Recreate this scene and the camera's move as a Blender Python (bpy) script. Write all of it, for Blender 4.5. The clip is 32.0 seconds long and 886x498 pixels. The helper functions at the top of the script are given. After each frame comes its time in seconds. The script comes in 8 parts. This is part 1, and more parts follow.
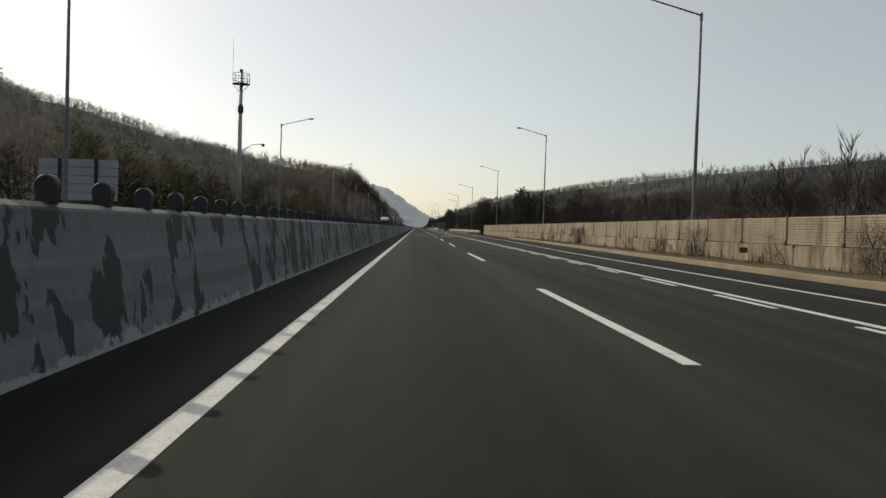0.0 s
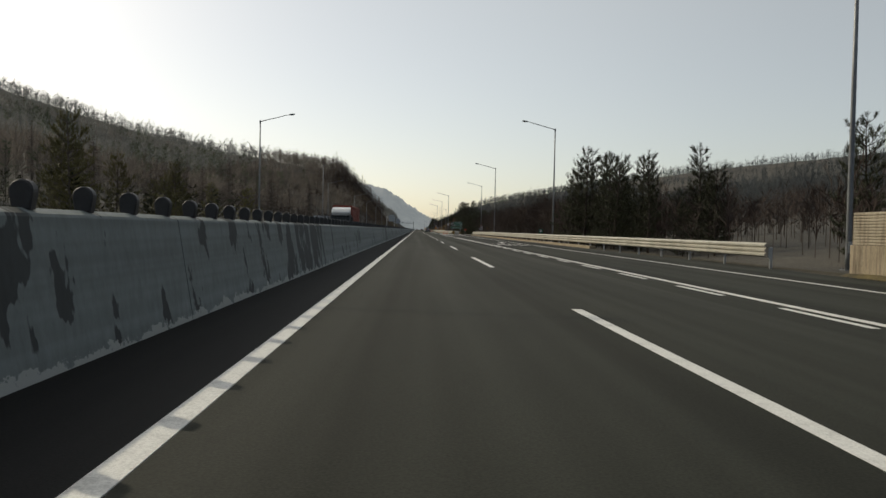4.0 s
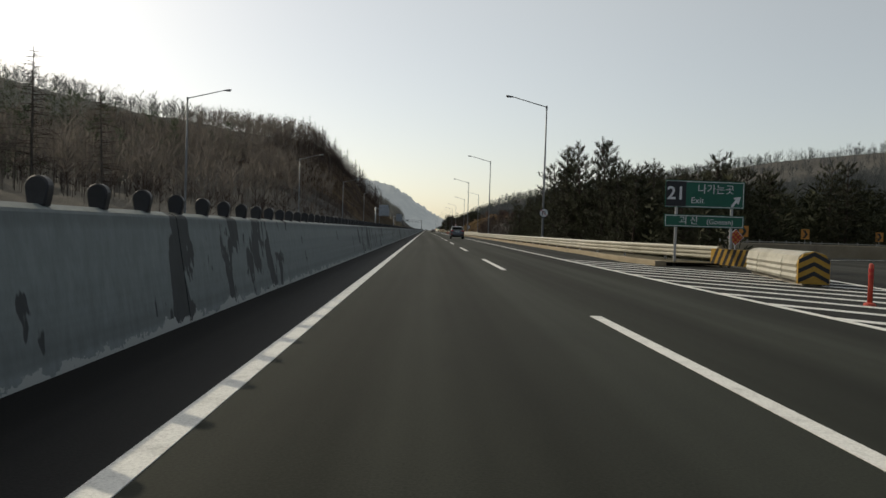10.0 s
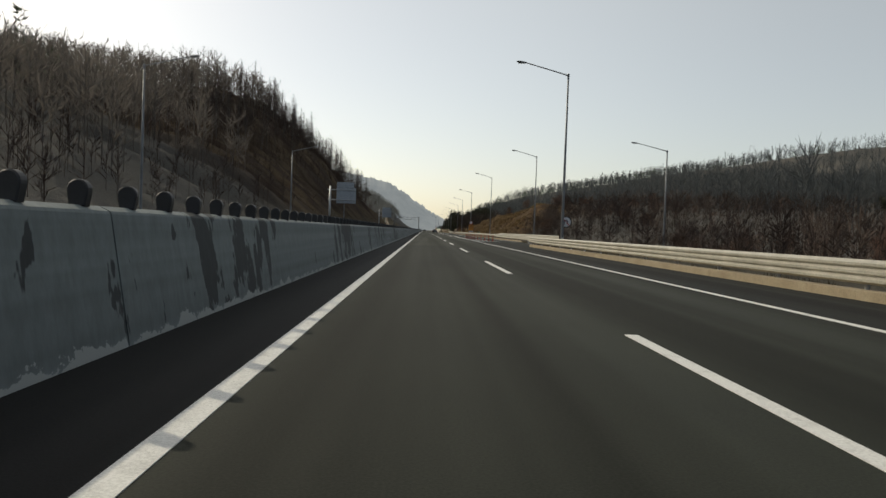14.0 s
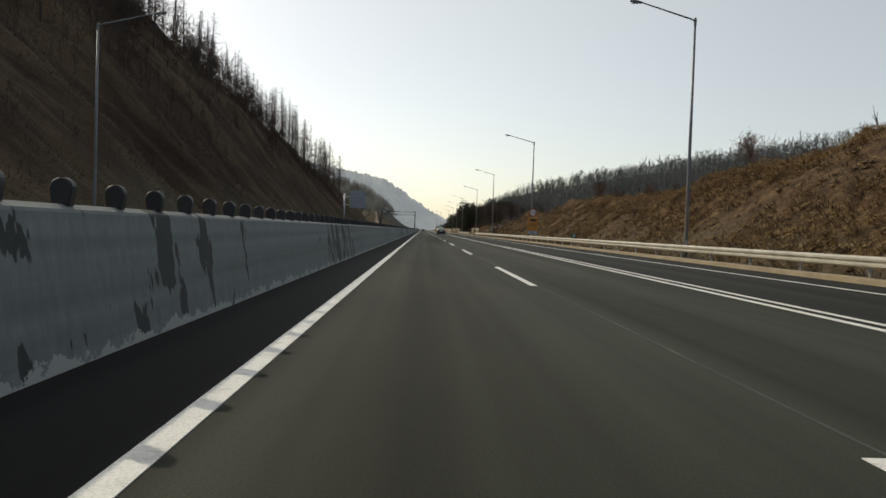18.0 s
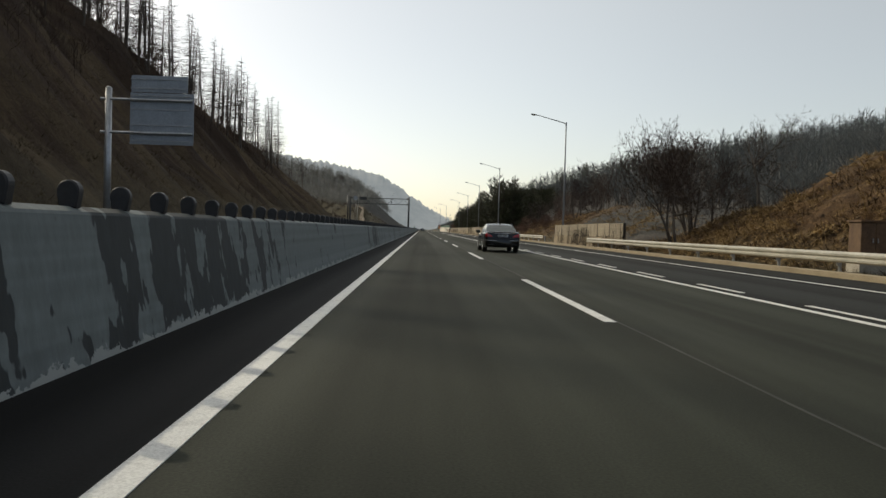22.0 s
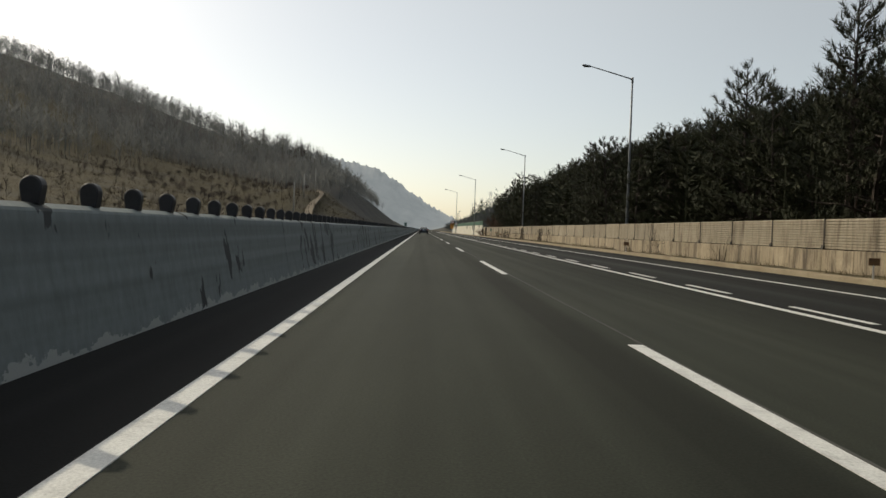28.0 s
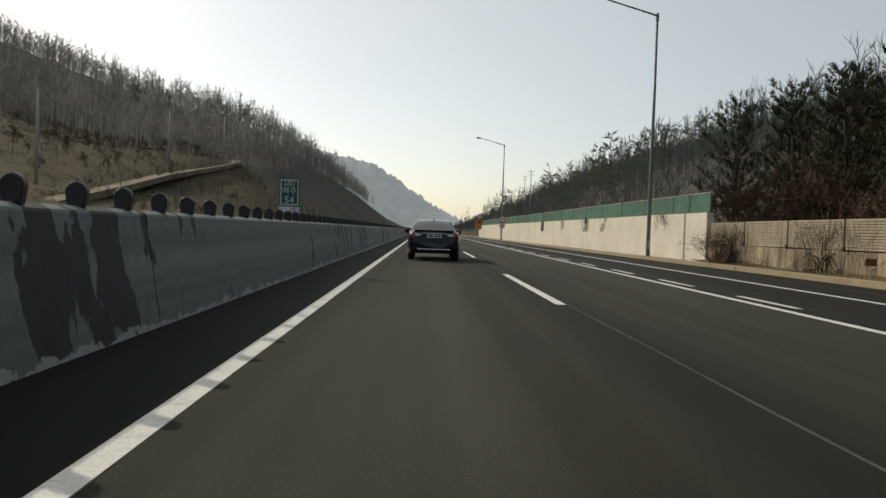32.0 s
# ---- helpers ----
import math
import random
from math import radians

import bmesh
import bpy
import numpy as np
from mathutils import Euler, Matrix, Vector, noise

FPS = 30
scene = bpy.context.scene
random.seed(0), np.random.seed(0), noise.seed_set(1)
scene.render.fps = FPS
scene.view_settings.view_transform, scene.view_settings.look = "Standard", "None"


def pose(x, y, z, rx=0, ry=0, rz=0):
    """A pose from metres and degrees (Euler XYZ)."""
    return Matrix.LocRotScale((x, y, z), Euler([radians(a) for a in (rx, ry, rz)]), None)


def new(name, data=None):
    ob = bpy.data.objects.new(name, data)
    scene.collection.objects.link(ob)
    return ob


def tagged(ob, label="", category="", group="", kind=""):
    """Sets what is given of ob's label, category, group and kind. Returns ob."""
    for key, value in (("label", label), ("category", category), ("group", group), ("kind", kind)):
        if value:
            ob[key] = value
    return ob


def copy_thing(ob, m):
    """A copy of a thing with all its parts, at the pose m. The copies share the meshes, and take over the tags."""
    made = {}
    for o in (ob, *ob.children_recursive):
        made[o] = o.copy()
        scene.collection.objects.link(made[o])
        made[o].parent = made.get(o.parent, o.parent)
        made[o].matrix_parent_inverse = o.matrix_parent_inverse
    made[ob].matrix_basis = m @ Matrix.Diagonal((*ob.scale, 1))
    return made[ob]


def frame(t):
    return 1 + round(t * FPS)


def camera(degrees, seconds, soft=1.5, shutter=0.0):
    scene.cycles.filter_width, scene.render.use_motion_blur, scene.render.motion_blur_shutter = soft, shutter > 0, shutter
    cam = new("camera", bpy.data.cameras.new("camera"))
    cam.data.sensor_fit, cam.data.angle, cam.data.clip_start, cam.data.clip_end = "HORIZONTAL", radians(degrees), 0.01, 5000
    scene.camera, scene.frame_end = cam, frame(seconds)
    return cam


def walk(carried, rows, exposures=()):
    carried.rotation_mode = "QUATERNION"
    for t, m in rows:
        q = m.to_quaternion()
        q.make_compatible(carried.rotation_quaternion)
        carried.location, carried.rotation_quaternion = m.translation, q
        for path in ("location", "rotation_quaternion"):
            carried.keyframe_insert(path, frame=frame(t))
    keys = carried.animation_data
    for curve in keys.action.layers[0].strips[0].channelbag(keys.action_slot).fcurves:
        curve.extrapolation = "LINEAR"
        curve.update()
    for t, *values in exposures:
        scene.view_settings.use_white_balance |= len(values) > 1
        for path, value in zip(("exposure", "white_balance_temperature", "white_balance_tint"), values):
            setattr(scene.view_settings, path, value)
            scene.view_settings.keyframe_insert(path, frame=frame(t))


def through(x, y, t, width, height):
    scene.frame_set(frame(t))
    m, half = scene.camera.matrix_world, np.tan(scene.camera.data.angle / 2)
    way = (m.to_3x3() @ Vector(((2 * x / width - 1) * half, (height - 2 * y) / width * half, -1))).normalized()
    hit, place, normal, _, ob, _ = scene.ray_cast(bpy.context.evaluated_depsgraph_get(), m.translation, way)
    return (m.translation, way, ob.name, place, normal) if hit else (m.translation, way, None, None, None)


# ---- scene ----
cam = camera(60.0, 32.0, soft=1.5)

# the drive: seconds, metres across, metres along, yaw, pitch, lean
DRIVE = [
    (0.0, -0.09, -0.00, -2.03, -1.57, 1.84),
    (1.0, -0.08, 30.49, -1.91, -1.39, 1.57),
    (2.0, -0.09, 61.07, -1.95, -1.58, 1.34),
    (3.0, -0.06, 92.97, -2.03, -1.48, 1.18),
    (5.5, 0.17, 168.04, -1.82, -1.42, 1.13),
    (6.0, 0.25, 183.08, -1.57, -1.60, 1.02),
    (7.0, 0.22, 213.55, -1.55, -1.13, 1.21),
    (8.0, 0.17, 243.71, -1.48, -1.32, 1.26),
    (9.0, 0.08, 274.21, -1.46, -1.28, 1.69),
    (10.0, -0.05, 304.12, -1.35, -1.39, 1.85),
    (11.0, -0.18, 334.65, -1.54, -1.39, 2.02),
    (12.0, -0.17, 364.71, -1.64, -1.38, 2.13),
    (13.0, -0.10, 395.67, -1.65, -1.37, 2.11),
    (14.0, -0.08, 425.88, -1.48, -1.38, 2.12),
    (17.0, -0.09, 518.88, -1.73, -1.47, 2.07),
    (18.0, -0.08, 550.54, -1.60, -1.41, 1.99),
    (19.0, -0.13, 581.18, -1.44, -1.38, 1.92),
    (20.0, -0.14, 613.23, -1.58, -1.29, 1.81),
    (21.0, -0.12, 644.40, -1.59, -1.37, 1.61),
    (22.0, -0.11, 676.92, -1.67, -1.45, 1.63),
    (23.0, -0.04, 707.64, -1.64, -1.35, 1.72),
    (24.0, 0.03, 740.21, -1.71, -1.34, 1.79),
    (26.6, 0.10, 823.19, -1.59, -1.42, 1.83),
    (27.0, 0.09, 835.89, -1.67, -1.41, 1.90),
    (28.0, 0.10, 866.77, -1.62, -1.45, 1.97),
    (29.0, 0.10, 899.00, -1.73, -1.39, 1.96),
    (30.0, 0.11, 930.80, -1.64, -1.39, 1.97),
    (31.0, 0.09, 962.08, -1.53, -1.45, 1.95),
    (32.0, 0.09, 994.56, -1.56, -1.40, 2.00),
]
EYE = 1.09


def seat(x, y, yaw, pitch, lean):
    return pose(x, y, EYE, 90 + pitch, 0, yaw) @ pose(0, 0, 0, 0, 0, lean)


walk(cam, [(t, seat(*r)) for t, *r in DRIVE], exposures=[(0.0, -0.27), (13.0, -0.22), (17.0, -0.02), (23.0, -0.04), (27.0, -0.14), (32.0, -0.14)])

# ---- daylight: hazy low sun ahead on the far side of the median ----
SHADE = Vector((1.20, -1.12, -1.0)).normalized()
sun_data = bpy.data.lights.new("sun", "SUN")
sun_data.energy, sun_data.angle, sun_data.color = 2.45, radians(0.7), (1.0, 0.89, 0.68)
sun = new("sun", sun_data)
sun.rotation_mode = "QUATERNION"
sun.rotation_quaternion = SHADE.to_track_quat("-Z", "Y")

world = bpy.data.worlds.new("sky")
scene.world = world
world.use_nodes = True
wn, wl = world.node_tree.nodes, world.node_tree.links
sky = wn.new("ShaderNodeTexSky")
sky.sky_type, sky.sun_disc = "NISHITA", False
sky.sun_elevation, sky.sun_rotation = radians(31.3), radians(-47.0)
sky.air_density, sky.dust_density, sky.ozone_density, sky.altitude = 0.75, 1.7, 0.2, 100
haze = wn.new("ShaderNodeMix")
haze.data_type, haze.blend_type = "RGBA", "ADD"
haze.inputs["Factor"].default_value = 1.0
# the haze scatters forwards: brightest round the sun, dimmer behind
way = wn.new("ShaderNodeTexCoord")
towards = wn.new("ShaderNodeVectorMath")
towards.operation = "DOT_PRODUCT"
wl.new(way.outputs["Generated"], towards.inputs[0])
towards.inputs[1].default_value = -SHADE
glow = wn.new("ShaderNodeValToRGB")
glow.color_ramp.interpolation = "EASE"
for at, v in ((0.0, 0.22), (0.42, 0.32), (0.62, 0.8), (0.85, 1.0)):
    e = glow.color_ramp.elements.new(at)
    e.color = (4.40 * v, 4.12 * v, 2.98 * v, 1)
glow.color_ramp.elements.remove(glow.color_ramp.elements[-1])
span = wn.new("ShaderNodeMapRange")
span.inputs["From Min"].default_value, span.inputs["From Max"].default_value = -1.0, 1.0
wl.new(towards.outputs["Value"], span.inputs["Value"])
wl.new(span.outputs["Result"], glow.inputs["Fac"])
wl.new(glow.outputs["Color"], haze.inputs["B"])
wl.new(sky.outputs["Color"], haze.inputs["A"])
wl.new(haze.outputs["Result"], wn["Background"].inputs["Color"])
wn["Background"].inputs["Strength"].default_value = 0.095

# ---- materials ----
def nodes_of(name):
    m = bpy.data.materials.new(name)
    m.use_nodes = True
    return m, m.node_tree.nodes, m.node_tree.links, m.node_tree.nodes["Principled BSDF"]


def noise_node(n, l, coord, scale, detail=4.0, rough=0.6, stretch=(1, 1, 1)):
    mp = n.new("ShaderNodeMapping")
    mp.inputs["Scale"].default_value = stretch
    l.new(coord, mp.inputs["Vector"])
    t = n.new("ShaderNodeTexNoise")
    t.inputs["Scale"].default_value, t.inputs["Detail"].default_value, t.inputs["Roughness"].default_value = scale, detail, rough
    l.new(mp.outputs["Vector"], t.inputs["Vector"])
    return t.outputs["Fac"]


def ramp(n, l, fac, stops):
    r = n.new("ShaderNodeValToRGB")
    e = r.color_ramp.elements
    while len(e) < len(stops):
        e.new(0.5)
    for k, (pos, col) in enumerate(stops):
        e[k].position = pos
        e[k].color = (*col, 1) if len(col) == 3 else col
    l.new(fac, r.inputs["Fac"])
    return r.outputs["Color"]


def mix(n, l, fac, a, b, mode="MIX"):
    x = n.new("ShaderNodeMix")
    x.data_type, x.blend_type = "RGBA", mode
    if isinstance(fac, float):
        x.inputs["Factor"].default_value = fac
    else:
        l.new(fac, x.inputs["Factor"])
    for sock, v in ((x.inputs["A"], a), (x.inputs["B"], b)):
        if isinstance(v, tuple):
            sock.default_value = (*v, 1)
        else:
            l.new(v, sock)
    return x.outputs["Result"]


def bump(n, l, bsdf, height, strength=0.3, dist=0.01):
    b = n.new("ShaderNodeBump")
    b.inputs["Strength"].default_value, b.inputs["Distance"].default_value = strength, dist
    l.new(height, b.inputs["Height"])
    l.new(b.outputs["Normal"], bsdf.inputs["Normal"])


def mat(name, c1, c2, rough=0.8, metal=0.0, scale=3.0, fine=40.0, relief=0.25, dist=0.01, dirt=None, dirt_at=(0.55, 0.75), per_object=0.0, stretch=(1, 1, 1), where="Object", spec=0.5, coat=0.0):
    """Two scales of tone, optional blotches of dirt, fine relief, a little difference between pieces."""
    m, n, l, b = nodes_of(name)
    if where == "Position":
        co = n.new("ShaderNodeNewGeometry").outputs["Position"]
    else:
        co = n.new("ShaderNodeTexCoord").outputs["Object"]
    big = noise_node(n, l, co, scale, 5, 0.62, stretch)
    small = noise_node(n, l, co, fine, 3, 0.6, stretch)
    col = ramp(n, l, big, [(0.33, c1), (0.68, c2)])
    fr = ramp(n, l, small, [(0.3, (0.78, 0.78, 0.78)), (0.7, (1.2, 1.2, 1.2))])
    col = mix(n, l, 0.8, col, fr, "MULTIPLY")
    if dirt:
        blot = noise_node(n, l, co, scale * 0.37, 6, 0.7, stretch)
        mask = ramp(n, l, blot, [(dirt_at[0], (0, 0, 0)), (dirt_at[1], (1, 1, 1))])
        col = mix(n, l, mask, col, dirt)
    if per_object:
        oi = n.new("ShaderNodeObjectInfo")
        tone = ramp(n, l, oi.outputs["Random"], [(0.0, (1 - per_object,) * 3), (1.0, (1 + per_object,) * 3)])
        col = mix(n, l, 1.0, col, tone, "MULTIPLY")
    l.new(col, b.inputs["Base Color"])
    b.inputs["Metallic"].default_value = metal
    b.inputs["Specular IOR Level"].default_value = spec
    b.inputs["Coat Weight"].default_value = coat
    b.inputs["Coat Roughness"].default_value = 0.05
    rr = n.new("ShaderNodeMapRange")
    rr.inputs["To Min"].default_value, rr.inputs["To Max"].default_value = max(0.02, rough - 0.1), min(1, rough + 0.1)
    l.new(small, rr.inputs["Value"])
    l.new(rr.outputs["Result"], b.inputs["Roughness"])
    if relief:
        bump(n, l, b, small, relief, dist)
    return m


def paint_mat(name, col, metal=0.0, rough=0.3, coat=0.8, spec=0.2):
    """Car paint: even base, faint road film, clear coat."""
    m, n, l, b = nodes_of(name)
    co = n.new("ShaderNodeTexCoord").outputs["Object"]
    film = noise_node(n, l, co, 1.3, 4, 0.6)
    c = ramp(n, l, film, [(0.3, tuple(v * 0.92 for v in col)), (0.75, tuple(v * 1.08 + 0.002 for v in col))])
    l.new(c, b.inputs["Base Color"])
    rr = n.new("ShaderNodeMapRange")
    rr.inputs["To Min"].default_value, rr.inputs["To Max"].default_value = rough, rough + 0.12
    l.new(film, rr.inputs["Value"])
    l.new(rr.outputs["Result"], b.inputs["Roughness"])
    b.inputs["Metallic"].default_value = metal
    b.inputs["Specular IOR Level"].default_value = spec
    b.inputs["Coat Weight"].default_value = coat
    b.inputs["Coat Roughness"].default_value = 0.04
    return m


def streaked_mat(name, c1, c2, stain, rough=0.85, fine=18, level=(0.52, 0.66)):
    """Weathered wall face: blotches, rain streaks that run down it, fine grain."""
    m, n, l, b = nodes_of(name)
    co = n.new("ShaderNodeNewGeometry").outputs["Position"]
    big = noise_node(n, l, co, 0.7, 5, 0.65)
    run = noise_node(n, l, co, 1.7, 6, 0.72, (1, 1, 0.16))
    run2 = noise_node(n, l, co, 5.5, 4, 0.7, (1, 1, 0.10))
    grain = noise_node(n, l, co, fine, 4, 0.7)
    col = ramp(n, l, big, [(0.32, c1), (0.66, c2)])
    col = mix(n, l, 0.75, col, ramp(n, l, grain, [(0.3, (0.72,) * 3), (0.7, (1.22,) * 3)]), "MULTIPLY")
    col = mix(n, l, ramp(n, l, run2, [(0.50, (0, 0, 0)), (0.68, (0.6,) * 3)]), col, tuple(v * 1.5 for v in stain))
    col = mix(n, l, ramp(n, l, run, [(level[0], (0, 0, 0)), (level[1], (0.85,) * 3)]), col, stain)
    oi = n.new("ShaderNodeObjectInfo")
    col = mix(n, l, 1.0, col, ramp(n, l, oi.outputs["Random"], [(0.0, (0.86,) * 3), (1.0, (1.1,) * 3)]), "MULTIPLY")
    l.new(col, b.inputs["Base Color"])
    b.inputs["Roughness"].default_value = rough
    bump(n, l, b, grain, 0.3, 0.01)
    return m


def thin_mat(name, c1, c2, through=0.45, scale=0.02, fine=0.5):
    """Thin twigs and needles: half of the light passes through the mass of them."""
    m, n, l, b = nodes_of(name)
    co = n.new("ShaderNodeNewGeometry").outputs["Position"]
    col = ramp(n, l, noise_node(n, l, co, scale, 4, 0.6), [(0.33, c1), (0.68, c2)])
    col = mix(n, l, 0.7, col, ramp(n, l, noise_node(n, l, co, fine, 3, 0.6), [(0.3, (0.8,) * 3), (0.7, (1.15,) * 3)]), "MULTIPLY")
    l.new(col, b.inputs["Base Color"])
    b.inputs["Roughness"].default_value = 0.95
    b.inputs["Specular IOR Level"].default_value = 0.05
    tr = n.new("ShaderNodeBsdfTranslucent")
    l.new(col, tr.inputs["Color"])
    both = n.new("ShaderNodeMixShader")
    both.inputs["Fac"].default_value = through
    l.new(b.outputs[0], both.inputs[1])
    l.new(tr.outputs[0], both.inputs[2])
    l.new(both.outputs[0], n["Material Output"].inputs["Surface"])
    return m


def glass_mat(name, tint, rough=0.03):
    m, n, l, b = nodes_of(name)
    b.inputs["Base Color"].default_value = (*tint, 1)
    b.inputs["Roughness"].default_value = rough
    b.inputs["Transmission Weight"].default_value = 0.6
    b.inputs["IOR"].default_value = 1.45
    return m


def lamp_red(name, col):
    m, n, l, b = nodes_of(name)
    co = n.new("ShaderNodeTexCoord").outputs["Object"]
    c = ramp(n, l, noise_node(n, l, co, 7, 2, 0.5), [(0.35, tuple(v * 0.55 for v in col)), (0.65, tuple(v * 1.3 for v in col))])
    l.new(c, b.inputs["Base Color"])
    b.inputs["Roughness"].default_value = 0.12
    b.inputs["Coat Weight"].default_value = 1.0
    return m


def asphalt_mat(name, c1, c2, streak, rough=0.84, spec=0.16):
    """Worn asphalt: stones, long streaks by the wheels, patches."""
    m, n, l, b = nodes_of(name)
    co = n.new("ShaderNodeNewGeometry").outputs["Position"]
    stone = noise_node(n, l, co, 55, 2, 0.7)
    patch = noise_node(n, l, co, 0.35, 5, 0.6, (1, 0.25, 1))
    lanes = noise_node(n, l, co, 0.75, 3, 0.55, (1.0, 0.010, 1))
    blot = noise_node(n, l, co, 1.6, 6, 0.7, (1, 0.4, 1))
    col = ramp(n, l, patch, [(0.3, c1), (0.7, c2)])
    col = mix(n, l, 0.75, col, ramp(n, l, lanes, [(0.36, (0.45,) * 3), (0.62, (1.3,) * 3)]), "MULTIPLY")
    col = mix(n, l, 0.7, col, ramp(n, l, stone, [(0.3, (0.6,) * 3), (0.72, (1.5,) * 3)]), "MULTIPLY")
    col = mix(n, l, ramp(n, l, blot, [(0.6, (0, 0, 0)), (0.78, (0.6, 0.6, 0.6))]), col, streak)
    l.new(col, b.inputs["Base Color"])
    # tracks polished by tyres shine more than the strips between them
    rr = n.new("ShaderNodeMapRange")
    rr.inputs["From Min"].default_value, rr.inputs["From Max"].default_value = 0.35, 0.65
    rr.inputs["To Min"].default_value, rr.inputs["To Max"].default_value = rough + 0.08, rough - 0.06
    l.new(lanes, rr.inputs["Value"])
    l.new(rr.outputs["Result"], b.inputs["Roughness"])
    b.inputs["Specular IOR Level"].default_value = spec
    bump(n, l, b, stone, 0.35, 0.005)
    return m


def paint_on_road(name, col):
    m, n, l, b = nodes_of(name)
    co = n.new("ShaderNodeNewGeometry").outputs["Position"]
    a = noise_node(n, l, co, 3.0, 6, 0.75)
    f = noise_node(n, l, co, 60, 2, 0.7)
    c = ramp(n, l, a, [(0.28, tuple(v * 0.62 for v in col)), (0.5, col)])
    c = mix(n, l, 0.6, c, ramp(n, l, f, [(0.25, (0.55,) * 3), (0.6, (1.08,) * 3)]), "MULTIPLY")
    l.new(c, b.inputs["Base Color"])
    b.inputs["Roughness"].default_value = 0.6
    bump(n, l, b, f, 0.4, 0.004)
    return m


def peeling_mat(name, skin, bare, toe):
    """Barrier coat: pale skin, dark tall blotches where it has come off, level bands of tone and a scoured foot."""
    m, n, l, b = nodes_of(name)
    co = n.new("ShaderNodeNewGeometry").outputs["Position"]
    zone = noise_node(n, l, co, 0.11, 2, 0.5, (1, 1, 0.2))
    blob = noise_node(n, l, co, 1.5, 4, 0.6, (0.3, 1.0, 0.5))
    add = n.new("ShaderNodeMath")
    add.operation = "MULTIPLY_ADD"
    l.new(zone, add.inputs[0])
    add.inputs[1].default_value = 0.55
    # the stretch before the bridge has lost most of its coat
    where = n.new("ShaderNodeSeparateXYZ")
    l.new(co, where.inputs[0])
    bad = n.new("ShaderNodeMapRange")
    bad.interpolation_type = "SMOOTHSTEP"
    bad.inputs["From Min"].default_value, bad.inputs["From Max"].default_value = 150.0, 110.0
    bad.inputs["To Min"].default_value, bad.inputs["To Max"].default_value = 0.0, 0.075
    l.new(where.outputs["Y"], bad.inputs["Value"])
    more = n.new("ShaderNodeMath")
    l.new(blob, more.inputs[0])
    l.new(bad.outputs["Result"], more.inputs[1])
    l.new(more.outputs[0], add.inputs[2])
    mask = ramp(n, l, add.outputs[0], [(0.862, (0, 0, 0)), (0.874, (1, 1, 1))])
    fine = noise_node(n, l, co, 9, 5, 0.7, (1, 1, 0.35))
    skin_c = ramp(n, l, fine, [(0.3, tuple(v * 0.72 for v in skin)), (0.7, skin)])
    band = noise_node(n, l, co, 1.0, 2, 0.5, (1, 0.02, 5))
    skin_c = mix(n, l, 0.7, skin_c, ramp(n, l, band, [(0.35, (0.66,) * 3), (0.62, (1.12,) * 3)]), "MULTIPLY")
    bare_c = ramp(n, l, fine, [(0.3, tuple(v * 0.6 for v in bare)), (0.7, bare)])
    col = mix(n, l, mask, skin_c, bare_c)
    sep = n.new("ShaderNodeSeparateXYZ")
    l.new(co, sep.inputs[0])
    chip = noise_node(n, l, co, 3.5, 5, 0.7, (1, 0.6, 1))
    foot = n.new("ShaderNodeMath")
    foot.operation = "MULTIPLY_ADD"
    l.new(chip, foot.inputs[0])
    foot.inputs[1].default_value = -0.55
    up = n.new("ShaderNodeMath")
    up.inputs[1].default_value = 0.225
    l.new(sep.outputs["Z"], up.inputs[0])
    l.new(up.outputs[0], foot.inputs[2])
    fm = ramp(n, l, foot.outputs[0], [(0.0, (1, 1, 1)), (0.012, (0, 0, 0))])
    col = mix(n, l, fm, col, toe)
    l.new(col, b.inputs["Base Color"])
    b.inputs["Roughness"].default_value = 0.75
    inv = n.new("ShaderNodeMath")
    inv.operation = "SUBTRACT"
    inv.inputs[0].default_value = 1.0
    l.new(mask, inv.inputs[1])
    bump(n, l, b, inv.outputs[0], 0.5, 0.006)
    return m


